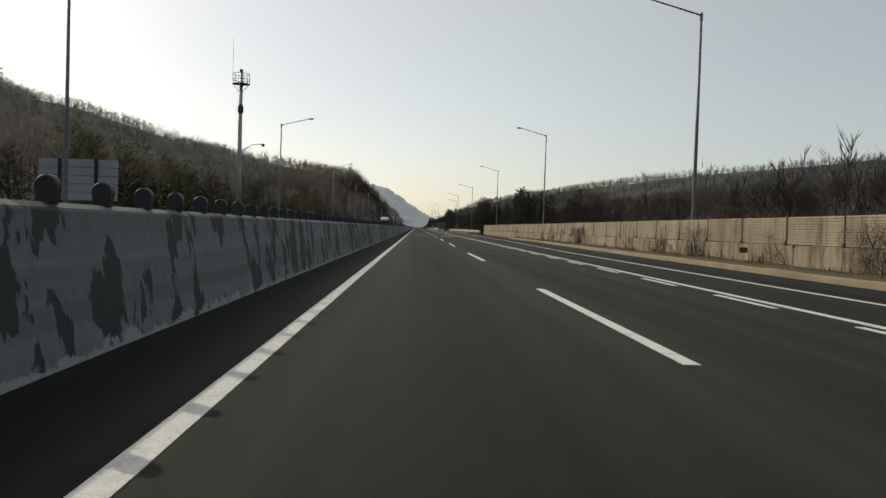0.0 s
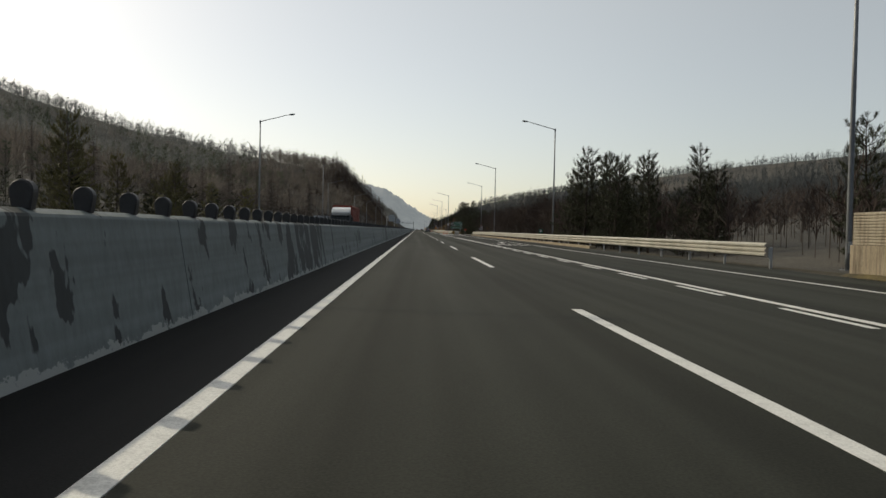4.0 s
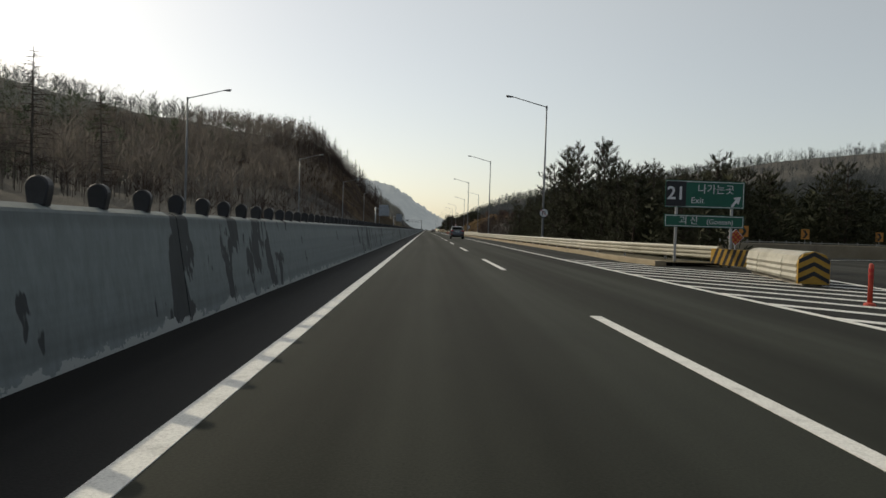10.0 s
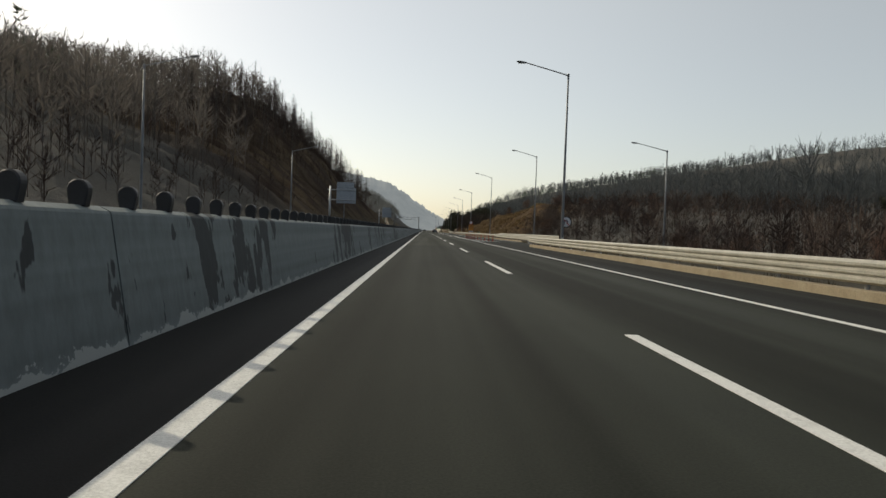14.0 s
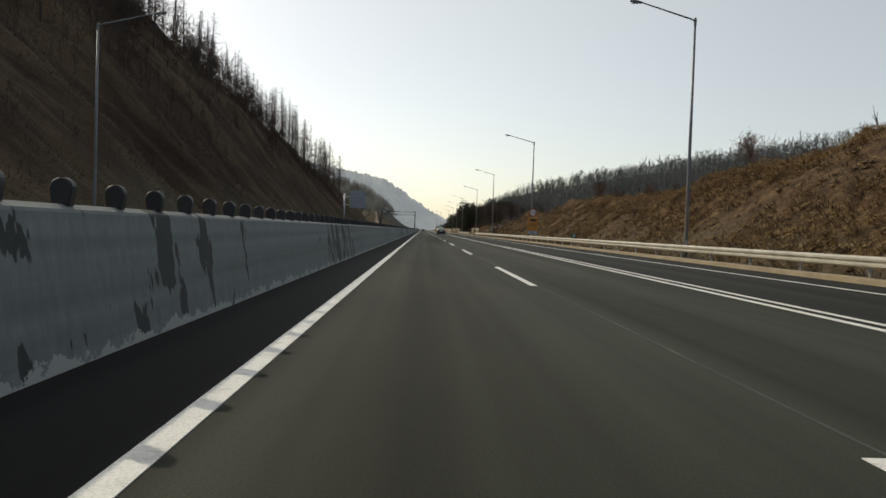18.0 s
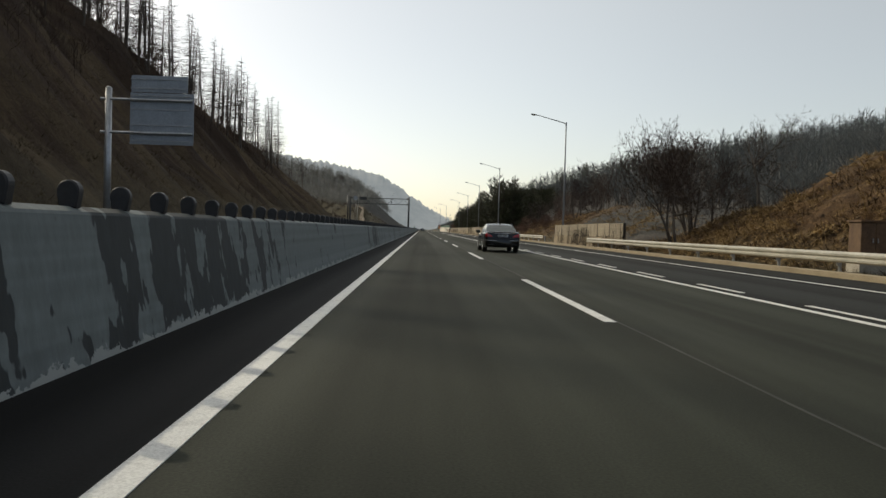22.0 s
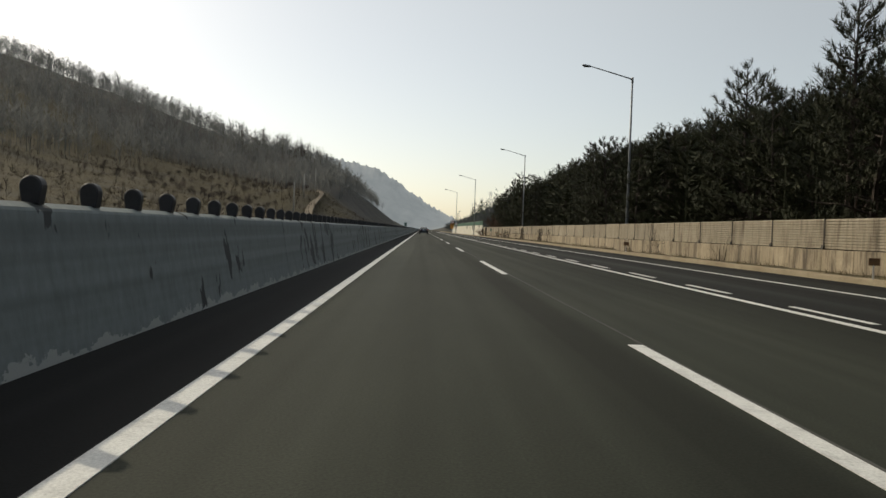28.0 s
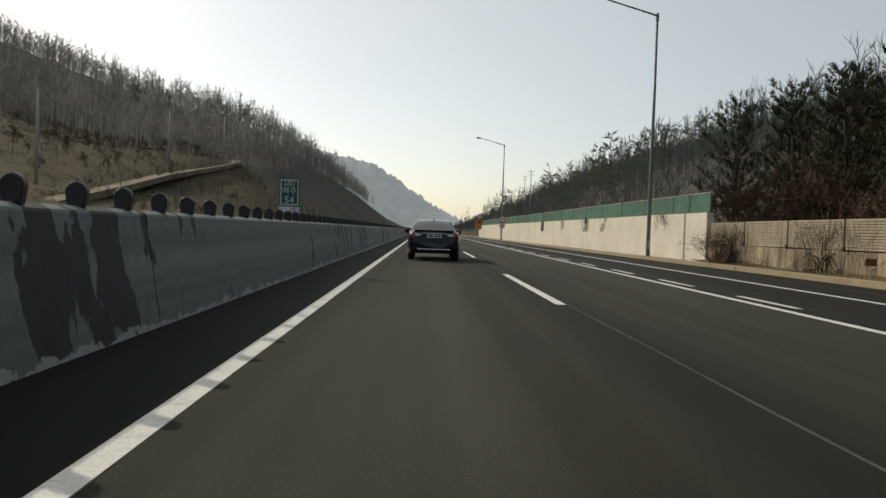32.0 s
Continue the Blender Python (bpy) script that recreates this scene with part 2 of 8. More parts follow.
def land_mat(name):
    """Winter hillside: leaf litter, dry grass, raw soil on steep faces."""
    m, n, l, b = nodes_of(name)
    geo = n.new("ShaderNodeNewGeometry")
    co = geo.outputs["Position"]
    a = noise_node(n, l, co, 0.035, 6, 0.65)
    f = noise_node(n, l, co, 0.9, 5, 0.7)
    g = noise_node(n, l, co, 6.0, 4, 0.7)
    litter = ramp(n, l, a, [(0.32, (0.074, 0.073, 0.069)), (0.5, (0.094, 0.090, 0.082)), (0.68, (0.120, 0.111, 0.096))])
    soil = ramp(n, l, f, [(0.32, (0.035, 0.020, 0.011)), (0.5, (0.085, 0.052, 0.027)), (0.68, (0.17, 0.112, 0.054))])
    sep = n.new("ShaderNodeSeparateXYZ")
    l.new(geo.outputs["True Normal"], sep.inputs[0])
    bare = n.new("ShaderNodeAttribute")
    bare.attribute_name = "bare_soil"
    patch = ramp(n, l, noise_node(n, l, co, 0.09, 5, 0.7), [(0.36, (0.78,) * 3), (0.58, (1, 1, 1))])
    soil_at = mix(n, l, 1.0, patch, bare.outputs["Color"], "MULTIPLY")
    grass = n.new("ShaderNodeAttribute")
    grass.attribute_name = "dry_grass"
    # the cut face: brush-brown and olive grass in streaks that run down the slope
    face = n.new("ShaderNodeAttribute")
    face.attribute_name = "cut_face"
    runs = noise_node(n, l, co, 0.16, 6, 0.68, (0.30, 1.0, 0.22))
    patches = noise_node(n, l, co, 0.055, 4, 0.6)
    cut = ramp(n, l, runs, [(0.34, (0.034, 0.024, 0.019)), (0.47, (0.060, 0.042, 0.031)), (0.57, (0.098, 0.074, 0.046)), (0.70, (0.072, 0.045, 0.029))])
    cut = mix(n, l, 0.8, cut, ramp(n, l, patches, [(0.38, (0.55, 0.52, 0.52)), (0.62, (1.25, 1.22, 1.12))]), "MULTIPLY")
    straw = ramp(n, l, f, [(0.3, (0.056, 0.048, 0.030)), (0.7, (0.120, 0.102, 0.060))])
    col = mix(n, l, soil_at, litter, soil)
    col = mix(n, l, face.outputs["Color"], col, cut)
    col = mix(n, l, grass.outputs["Color"], col, straw)
    col = mix(n, l, 0.85, col, ramp(n, l, g, [(0.3, (0.6,) * 3), (0.7, (1.35,) * 3)]), "MULTIPLY")
    l.new(col, b.inputs["Base Color"])
    b.inputs["Roughness"].default_value = 0.95
    b.inputs["Specular IOR Level"].default_value = 0.1
    bump(n, l, b, g, 0.8, 0.15)
    return m


ASPHALT = asphalt_mat("asphalt_lanes", (0.0195, 0.0225, 0.0155), (0.0350, 0.0385, 0.0275), (0.0150, 0.0168, 0.0125))
ASPHALT_FRESH = asphalt_mat("asphalt_lanes_newer", (0.0150, 0.0172, 0.0126), (0.0265, 0.0295, 0.0218), (0.0115, 0.0130, 0.0105))
ASPHALT_PALE = asphalt_mat("asphalt_bridge_deck", (0.0215, 0.0232, 0.0178), (0.0335, 0.0355, 0.0272), (0.0165, 0.0178, 0.0142))
ASPHALT_DARK = asphalt_mat("asphalt_shoulder", (0.0098, 0.0106, 0.0092), (0.0160, 0.0168, 0.0142), (0.0078, 0.0080, 0.0074))
# the barrier's shadow is put into this near-black asphalt colour
ASPHALT_MEDIAN_SHADE = asphalt_mat("asphalt_median_shaded", (0.0075, 0.0080, 0.0084), (0.0125, 0.0130, 0.0135), (0.0058, 0.0060, 0.0066), 0.85, 0.12)
ROAD_WHITE = paint_on_road("road_paint_white", (0.72, 0.72, 0.69))
ROAD_WORN = paint_on_road("road_paint_worn", (0.42, 0.43, 0.40))
CONCRETE = mat("concrete_worn", (0.30, 0.275, 0.225), (0.44, 0.405, 0.335), 0.85, scale=1.2, fine=22, dirt=(0.14, 0.12, 0.09), dirt_at=(0.56, 0.70), where="Position", per_object=0.06)
CONCRETE_PALE = mat("concrete_kerb", (0.27, 0.215, 0.135), (0.36, 0.30, 0.20), 0.85, scale=0.8, fine=25, dirt=(0.20, 0.15, 0.09), where="Position", per_object=0.03)
BARRIER = peeling_mat("barrier_peeling_coat", (0.205, 0.238, 0.238), (0.040, 0.048, 0.050), (0.37, 0.39, 0.375))
LAND = land_mat("winter_land")
STEEL = mat("galvanised_steel", (0.40, 0.41, 0.42), (0.55, 0.56, 0.57), 0.45, 0.75, scale=2, fine=30, relief=0.08, dirt=(0.22, 0.20, 0.18))
RAIL = mat("guardrail_steel", (0.34, 0.325, 0.27), (0.48, 0.46, 0.39), 0.5, 0.25, scale=1.0, fine=20, relief=0.08, dirt=(0.30, 0.26, 0.20), dirt_at=(0.58, 0.8), where="Position")
POLE = mat("lamp_pole_grey", (0.16, 0.17, 0.18), (0.24, 0.25, 0.26), 0.5, 0.5, scale=1.5, fine=30, relief=0.05)
BLACK_PLASTIC = mat("black_plastic", (0.018, 0.018, 0.02), (0.03, 0.03, 0.032), 0.55, scale=6, fine=40, relief=0.15, per_object=0.3)
RUBBER = mat("tyre_rubber", (0.012, 0.012, 0.012), (0.022, 0.022, 0.022), 0.85, scale=5, fine=50)

# ---- small helpers for meshes ----
def me_of(name, verts, faces, material, smooth=False):
    me = bpy.data.meshes.new(name)
    me.from_pydata([tuple(map(float, v)) for v in verts], [], [tuple(map(int, f)) for f in faces])
    if isinstance(material, (list, tuple)):
        for x in material:
            me.materials.append(x)
    else:
        me.materials.append(material)
    if smooth:
        me.shade_smooth()
    return me


def mesh_from(bm, name, material, smooth=False):
    me = bpy.data.meshes.new(name)
    bm.normal_update()
    bm.to_mesh(me)
    bm.free()
    me.materials.append(material)
    if smooth:
        me.shade_smooth()
    return me


def part(name, bm, material, parent=None, label="", smooth=False, at=None):
    ob = new(name, mesh_from(bm, name, material, smooth) if isinstance(bm, bmesh.types.BMesh) else bm)
    if parent:
        ob.parent = parent
    if at is not None:
        ob.matrix_basis = at
    return tagged(ob, label)


def box(bm, x0, x1, y0, y1, z0, z1, bevel=0.0):
    r = bmesh.ops.create_cube(bm, size=1.0)
    for v in r["verts"]:
        v.co = Vector((x0 + (v.co.x + 0.5) * (x1 - x0), y0 + (v.co.y + 0.5) * (y1 - y0), z0 + (v.co.z + 0.5) * (z1 - z0)))
    if bevel:
        es = list({e for v in r["verts"] for e in v.link_edges})
        bmesh.ops.bevel(bm, geom=es, offset=bevel, segments=2, affect="EDGES", profile=0.6)
    return bm


def tube(bm, pts, radii, sides=10, cap=True):
    """A round bar along a line of points, with a radius at each."""
    pts = [Vector(p) for p in pts]
    if not isinstance(radii, (list, tuple)):
        radii = [radii] * len(pts)
    rings = []
    for i, p in enumerate(pts):
        d = (pts[min(i + 1, len(pts) - 1)] - pts[max(i - 1, 0)]).normalized()
        u = d.orthogonal().normalized() if i == 0 else (u - d * u.dot(d)).normalized()
        w = d.cross(u)
        rings.append([bm.verts.new(p + radii[i] * (math.cos(k * math.tau / sides) * u + math.sin(k * math.tau / sides) * w)) for k in range(sides)])
    for a, b in zip(rings, rings[1:]):
        for k in range(sides):
            bm.faces.new((a[k], a[(k + 1) % sides], b[(k + 1) % sides], b[k]))
    if cap:
        bm.faces.new(rings[0][::-1])
        bm.faces.new(rings[-1])
    return bm


def disc(bm, centre, r, depth, axis="y", sides=28, bevel=0.0):
    """A round plate standing across the given axis."""
    c = Vector(centre)
    h = {"x": Vector((1, 0, 0)), "y": Vector((0, 1, 0)), "z": Vector((0, 0, 1))}[axis] * depth / 2
    if bevel:
        return tube(bm, [c - h, c - h * (1 - bevel), c + h * (1 - bevel), c + h], [r - bevel * depth, r, r, r - bevel * depth], sides)
    return tube(bm, [c - h, c + h], r, sides)


def slab(bm, outline, lo, hi, axis="y"):
    """A flat shape, given in two axes, given thickness along the third."""
    def at(p, v):
        return {"x": (v, p[0], p[1]), "y": (p[0], v, p[1]), "z": (p[0], p[1], v)}[axis]
    a = [bm.verts.new(at(p, lo)) for p in outline]
    b = [bm.verts.new(at(p, hi)) for p in outline]
    bm.faces.new(a[::-1])
    bm.faces.new(b)
    k = len(a)
    for i in range(k):
        bm.faces.new((a[i], a[(i + 1) % k], b[(i + 1) % k], b[i]))
    bmesh.ops.recalc_face_normals(bm, faces=bm.faces[:])
    return bm


def lerp_table(xs, ys, v):
    return float(np.interp(v, xs, ys))


def writing(words, size, material, name="writing", parent=None, at=None, depth=0.004, align="CENTER", bold=0.0):
    cu = bpy.data.curves.new(name, "FONT")
    cu.body, cu.size, cu.align_x, cu.align_y, cu.extrude, cu.offset = words, size, align, "CENTER", depth, bold
    cu.resolution_u = 2
    tmp = bpy.data.objects.new(name, cu)
    scene.collection.objects.link(tmp)
    dg = bpy.context.evaluated_depsgraph_get()
    me = bpy.data.meshes.new_from_object(tmp.evaluated_get(dg))
    bpy.data.objects.remove(tmp)
    me.materials.clear()
    me.materials.append(material)
    ob = new(name, me)
    ob.parent = parent
    # the text faces the oncoming camera, down the road
    ob.matrix_basis = (at or Matrix()) @ pose(0, 0, 0, 90, 0, 0)
    return ob

# ---- the land ----
LEFT_Y = [-300, 300, 450, 560, 690, 760, 850, 890, 1050, 1145, 1260, 1900]
LEFT_D = [0, 9, 20, 40, 80, 160, 300, 520]
LEFT_Z = [
    [0, 0, 1, 3, 16, 60, 130, 190], [0, 0, 1, 3, 14, 52, 112, 170], [0, 1, 3, 6, 13, 34, 76, 118],
    [0, 6, 13, 20, 26, 40, 86, 132], [0, 9, 23, 42, 47, 60, 98, 145], [0, 8, 21, 38, 46, 56, 92, 135],
    [0, 8, 18, 27, 32, 42, 72, 112], [0, 1, 2, 5, 10, 24, 60, 100], [0, 2.2, 4, 8, 17, 40, 84, 122],
    [0, 6, 12.8, 15, 23, 57, 105, 142], [0, 8, 20, 33, 42, 71, 113, 146], [0, 5, 10, 15, 20, 35, 50, 60]]
RIGHT_Y = [-300, 100, 300, 500, 545, 592, 625, 668, 692, 713, 735, 762, 785, 803, 822, 900, 1050, 1400, 1900]
RIGHT_D = [0, 5, 10, 26, 96, 300, 600]
RIGHT_Z = [
    [0, 0, 1, 3, 15, 65, 128], [0, 0, 1, 3, 14, 65, 128], [-1, -1, -1, 0, 6, 47, 100], [-1, -1, -1, 0, 6, 47, 100],
    [0, 1, 3.5, 4.5, 6, 49, 102], [0, 4.4, 7.0, 7.4, 8, 49, 102], [0, 3.2, 5.0, 5.6, 7, 49, 102], [0, 3.8, 6.1, 6.6, 8, 49, 102], [0, 1.8, 3.2, 3.6, 7, 49, 102], [0, 3.2, 5.4, 3.8, 7, 49, 102],
    [0, 0.6, 1.6, 1.5, 6, 49, 102], [0, 2.2, 4.0, 3.0, 6, 49, 102], [0, 2.3, 4.2, 3.8, 6, 49, 102], [0, 2.3, 4.2, 4.0, 7, 49, 102], [0, 0, 0.5, 3, 10, 52, 102],
    [0, 0.5, 2, 8, 22, 58, 102], [0, 0.5, 3, 12, 34, 74, 112], [0, 1, 3, 10, 44, 82, 108], [0, 1, 3, 8, 25, 40, 60]]
TOE_L, TOE_R = -17.0, 14.2


def table(ys, ds, zs, y, d):
    i = min(max(int(np.searchsorted(ys, y)) - 1, 0), len(ys) - 2)
    k = min(max((y - ys[i]) / (ys[i + 1] - ys[i]), 0), 1)
    k = k * k * (3 - 2 * k)
    return float(np.interp(d, ds, zs[i]) * (1 - k) + np.interp(d, ds, zs[i + 1]) * k)


def land_z(x, y):
    if TOE_L <= x <= TOE_R:
        return -0.09
    if x < TOE_L:
        d = TOE_L - x
        z = table(LEFT_Y, LEFT_D, LEFT_Z, y, d)
    else:
        d = x - TOE_R
        z = table(RIGHT_Y, RIGHT_D, RIGHT_Z, y, d)
    far = max(0.0, 1 - max(0.0, (abs(x) - 700) / 600)) * max(0.0, 1 - max(0.0, (y - 1900) / 500))
    steep = min(1.0, d / 10)
    rib = 0.0
    if x < TOE_L and 520 < y < 900 and d < 60:
        rib = (2.6 * noise.noise((y * 0.10, d * 0.03, 3.1)) + 1.7 * noise.noise((y * 0.22, d * 0.12, 1.7)) + 0.7 * noise.noise((y * 0.5, d * 0.35, 8.2))) * min(1, d / 8)
    if x > TOE_R and 535 < y < 815 and d < 40:
        k = min(1, d / 5)
        rib = 1.1 * noise.noise((y * 0.16, d * 0.16, 9.1)) * min(1, d / 6) + k * (0.55 * noise.noise((y * 0.42, d * 0.30, 4.4)) + 0.34 * noise.noise((y * 0.95, d * 0.8, 2.0)) + 0.16 * abs(noise.noise((y * 2.1, d * 1.9, 6.0))))
    rough = steep * (0.6 * noise.noise((x * 0.13, y * 0.13, 0)) + min(d / 60, 4.0) * noise.noise((x * 0.025, y * 0.025, 5)))
    return (z + rib + rough) * far - 0.09


def smooth_box(v, a, b, soft):
    return min(1.0, max(0.0, (v - a) / soft + 0.5)) * min(1.0, max(0.0, (b - v) / soft + 0.5))


def bare_soil(x, y):
    """Raw earth on the cut face and on the bank opposite."""
    w = noise.noise((x * 0.05, y * 0.05, 7)) * 6
    return max(0.0, smooth_box(x - TOE_R + w * 0.5, -1, 17, 5) * max(smooth_box(y, 560, 735, 14), smooth_box(y, 770, 818, 10)))


def cut_face(x, y):
    """The long cutting beyond the opposite lanes."""
    w = noise.noise((x * 0.05, y * 0.05, 7)) * 6
    return smooth_box(TOE_L - x + w, -2, 52, 12) * smooth_box(y + w, 545, 884, 26)


def dry_grass(x, y):
    """Fields and verges of straw."""
    w = noise.noise((x * 0.04, y * 0.04, 3)) * 10
    v = 1.6 * smooth_box(TOE_L - x + w, 2, 150, 24) * smooth_box(y, 890, 1165, 40)
    verge = 0.7 * smooth_box(x, 11, 16, 2)
    return max(min(1.0, v * (0.62 + 0.5 * noise.noise((x * 0.2, y * 0.1, 5)))), verge, 0.5 * smooth_box(TOE_L - x, -3, 5, 4))


def build_land():
    ys = [-3000, -1200, -600, -350] + list(np.arange(-300, 500, 12.0)) + list(np.arange(500, 830, 1.3)) + list(np.arange(830, 900, 2.5)) + list(np.arange(900, 1500, 8.0)) + list(np.arange(1500, 2500, 40.0)) + [3000, 5000]
    left = [4900, 2400, 1300, 900, 600, 520, 440, 380, 330, 290, 250, 215, 185, 160, 140, 122, 106, 92, 80, 70, 62, 55, 49] + list(np.arange(44, -0.1, -2.0))
    right = list(np.arange(0, 16, 0.7)) + list(np.arange(16, 31, 1.5)) + [33, 38, 44, 52, 62, 74, 88, 104, 122, 145, 170, 200, 235, 275, 320, 370, 430, 500, 580, 700, 900, 1300, 2400, 4900]
    xs = [TOE_L - d for d in left] + [-9.0, -3.0, 3.0, 9.0] + [TOE_R + d for d in right]
    nx = len(xs)
    verts = [(x, y, land_z(x, y)) for y in ys for x in xs]
    faces = [(j * nx + i, j * nx + i + 1, (j + 1) * nx + i + 1, (j + 1) * nx + i) for j in range(len(ys) - 1) for i in range(nx - 1)]
    me = me_of("ground", verts, faces, LAND, True)
    for name, rule in (("bare_soil", bare_soil), ("cut_face", cut_face), ("dry_grass", dry_grass)):
        a = me.color_attributes.new(name, "FLOAT_COLOR", "POINT")
        w = np.array([rule(x, y) for x, y, _ in verts])
        a.data.foreach_set("color", np.stack([w, w, w, np.ones_like(w)], 1).astype(np.float32).ravel())
    ob = new("ground", me)
    tagged(ob, "brown winter hillsides of leaf litter, dry grass and bare soil", "ground", kind="structure")


build_land()


# ---- the carriageways ----
KERB_Y = [-80, 20, 48, 80, 270, 310, 330, 346, 488, 518, 570, 855, 1013, 1033, 1090, 1160, 1700]
KERB_X = [10.3, 10.4, 10.85, 11.8, 12.0, 12.4, 12.9, 8.7, 8.7, 12.0, 12.1, 12.1, 11.7, 11.0, 9.9, 9.3, 9.0]
EDGE_X, DASH_X, SOLID_X = -1.33, 2.27, 5.87


def kerb_x(y):
    return lerp_table(KERB_Y, KERB_X, y)


def strip(name, ys, left, right, z, material, label, thick=0.08, kind="structure", category="road"):
    v, f = [], []
    for y in ys:
        a, b = left(y), right(y)
        v += [(a, y, z), (b, y, z), (b, y, z - thick), (a, y, z - thick)]
    for i in range(len(ys) - 1):
        o, p = 4 * i, 4 * i + 4
        f += [(o, o + 1, p + 1, p), (o + 1, o + 2, p + 2, p + 1), (o + 3, o, p, p + 3), (o + 2, o + 3, p + 3, p + 2)]
    f += [(3, 2, 1, 0), tuple(len(v) - 4 + k for k in range(4))]
    return tagged(new(name, me_of(name, v, f, material)), label, category, kind=kind)


ROAD_YS = sorted(set(list(range(-80, 1701, 20)) + KERB_Y))
road = strip("road", [y for y in ROAD_YS if y >= 480], lambda y: -1.25, lambda y: SOLID_X, 0.0, ASPHALT, "worn grey asphalt lanes of a motorway")
strip("road_newer", [y for y in ROAD_YS if y <= 480], lambda y: -1.25, lambda y: SOLID_X, 0.0, ASPHALT_FRESH, "darker newer asphalt lanes of the motorway")
deck_bm = bmesh.new()
slab(deck_bm, [(-1.24, 104.3), (SOLID_X - 0.1, 108.6), (SOLID_X - 0.1, 176), (-1.24, 172)], 0.0, 0.003, "z")
tagged(part("road_deck", deck_bm, ASPHALT_PALE), "paler asphalt laid over a bridge deck", "road", kind="structure")
deck_bm = bmesh.new()
slab(deck_bm, [(SOLID_X + 0.1, 108.7), (11.9, 112.3), (11.9, 180), (SOLID_X + 0.1, 176.2)], -0.002, 0.003, "z")
tagged(part("road_deck", deck_bm, ASPHALT_PALE), "paler asphalt of the bridge shoulder", "road", kind="structure")
strip("median_strip", ROAD_YS, lambda y: -2.75, lambda y: -1.25, -0.001, ASPHALT_MEDIAN_SHADE, "asphalt strip beside the median barrier, darkened by a painted shadow")
strip("road_outer_lane", ROAD_YS, lambda y: SOLID_X, lambda y: kerb_x(y) + 0.02, -0.002, ASPHALT_DARK, "dark asphalt of the outer lane and shoulder")
strip("road_opposite", [-80, 300, 700, 1100, 1700], lambda y: -16.0, lambda y: -3.4, -0.004, ASPHALT, "grey asphalt of the opposite carriageway")


dash_mesh = mesh_from(slab(bmesh.new(), [(-0.075, -8), (0.075, -8), (0.075, 0), (-0.075, 0)], 0.0, 0.006, "z"), "lane_dash", ROAD_WHITE)
for k in range(-3, 80):
    d = new("lane_dash", dash_mesh)
    d.parent = road
    d.location = (DASH_X, 14.36 + 20 * k, 0)


def line(name, ys, xf, w, label):
    return strip(name, ys, lambda y: xf(y) - w / 2, lambda y: xf(y) + w / 2, 0.006, ROAD_WHITE, label, 0.006, category="road marking")


line("median_edge_line", list(range(-80, 1701, 60)), lambda y: EDGE_X, 0.17, "white solid edge line beside the median")
line("solid_line", list(range(-80, 1701, 60)), lambda y: SOLID_X, 0.15, "white solid line beside the outer lane")
OUT_Y, OUT_X = [-80, 40, 75, 109, 250], [8.0, 8.02, 8.95, 9.37, 9.3]
line("outer_edge_line", [-80, 40, 75, 109, 250, 285], lambda y: lerp_table(OUT_Y, OUT_X, y), 0.13, "white solid line by the shoulder")
OUT2_Y, OUT2_X = [518, 545, 566, 600, 700, 850, 1010, 1100, 1300, 1700], [11.2, 10.9, 10.2, 9.85, 9.85, 9.65, 8.7, 8.0, 7.6, 7.6]
line("outer_edge_line", OUT2_Y, lambda y: lerp_table(OUT2_Y, OUT2_X, y), 0.13, "white solid line by the shoulder")
short = mesh_from(slab(bmesh.new(), [(-0.06, 0), (0.06, 0), (0.06, 2.4), (-0.06, 2.4)], 0.0, 0.006, "z"), "short_dash", ROAD_WHITE)
for y0, y1, x in ((-60, 256, SOLID_X - 0.32), (612, 1200, SOLID_X + 0.45)):
    y = y0 + (2.0 if y0 < 0 else 0.0)
    while y < y1:
        d = new("short_dash", short)
        d.parent = road
        d.location = (x, y, 0)
        y += 4.65 if x < SOLID_X else 5.0
line("second_solid_line", [256.5, 270, 287], lambda y: SOLID_X - 0.32, 0.12, "second white solid line before the exit")
line("second_solid_line", [548, 560, 610], lambda y: SOLID_X + 0.4, 0.13, "second white solid line of the pair")
# the slanting bridge joint
bm = bmesh.new()
slab(bm, [(-2.6, 102.9), (10.6, 110.9), (10.6, 111.6), (-2.6, 103.6)], 0.0, 0.008, "z")
tagged(part("road_joint", bm, CONCRETE_PALE), "pale concrete strip of an expansion joint across the road", "joint", kind="structure")

# the seam between the two paving widths, worn pale in places
SEAM = mat("paving_seam", (0.030, 0.031, 0.027), (0.09, 0.09, 0.08), 0.9, scale=1.6, fine=14, where="Position", stretch=(1, 0.3, 1), dirt=(0.030, 0.031, 0.027), dirt_at=(0.42, 0.5))
for y0, y1, w in ((482, 1100, 0.03),):
    r_ = random.Random(int(y0) + 100)
    ys_ = list(np.arange(y0, y1, 2.5))
    wob = [0.02 * noise.noise((y * 0.4, 2.2, 0.5)) for y in ys_]
    v, f = [], []
    for y, o in zip(ys_, wob):
        v += [(DASH_X + 0.10 + o - w / 2, y, 0.003), (DASH_X + 0.10 + o + w / 2, y, 0.003), (DASH_X + 0.10 + o + w / 2, y, -0.002), (DASH_X + 0.10 + o - w / 2, y, -0.002)]
    for i in range(len(ys_) - 1):
        a, b = 4 * i, 4 * i + 4
        f += [(a, a + 1, b + 1, b), (a + 1, a + 2, b + 2, b + 1), (a + 3, a, b, b + 3)]
    tagged(new("paving_seam", me_of("paving_seam", v, f, SEAM)), "thin worn seam along the lane boundary", "road seam", kind="structure")

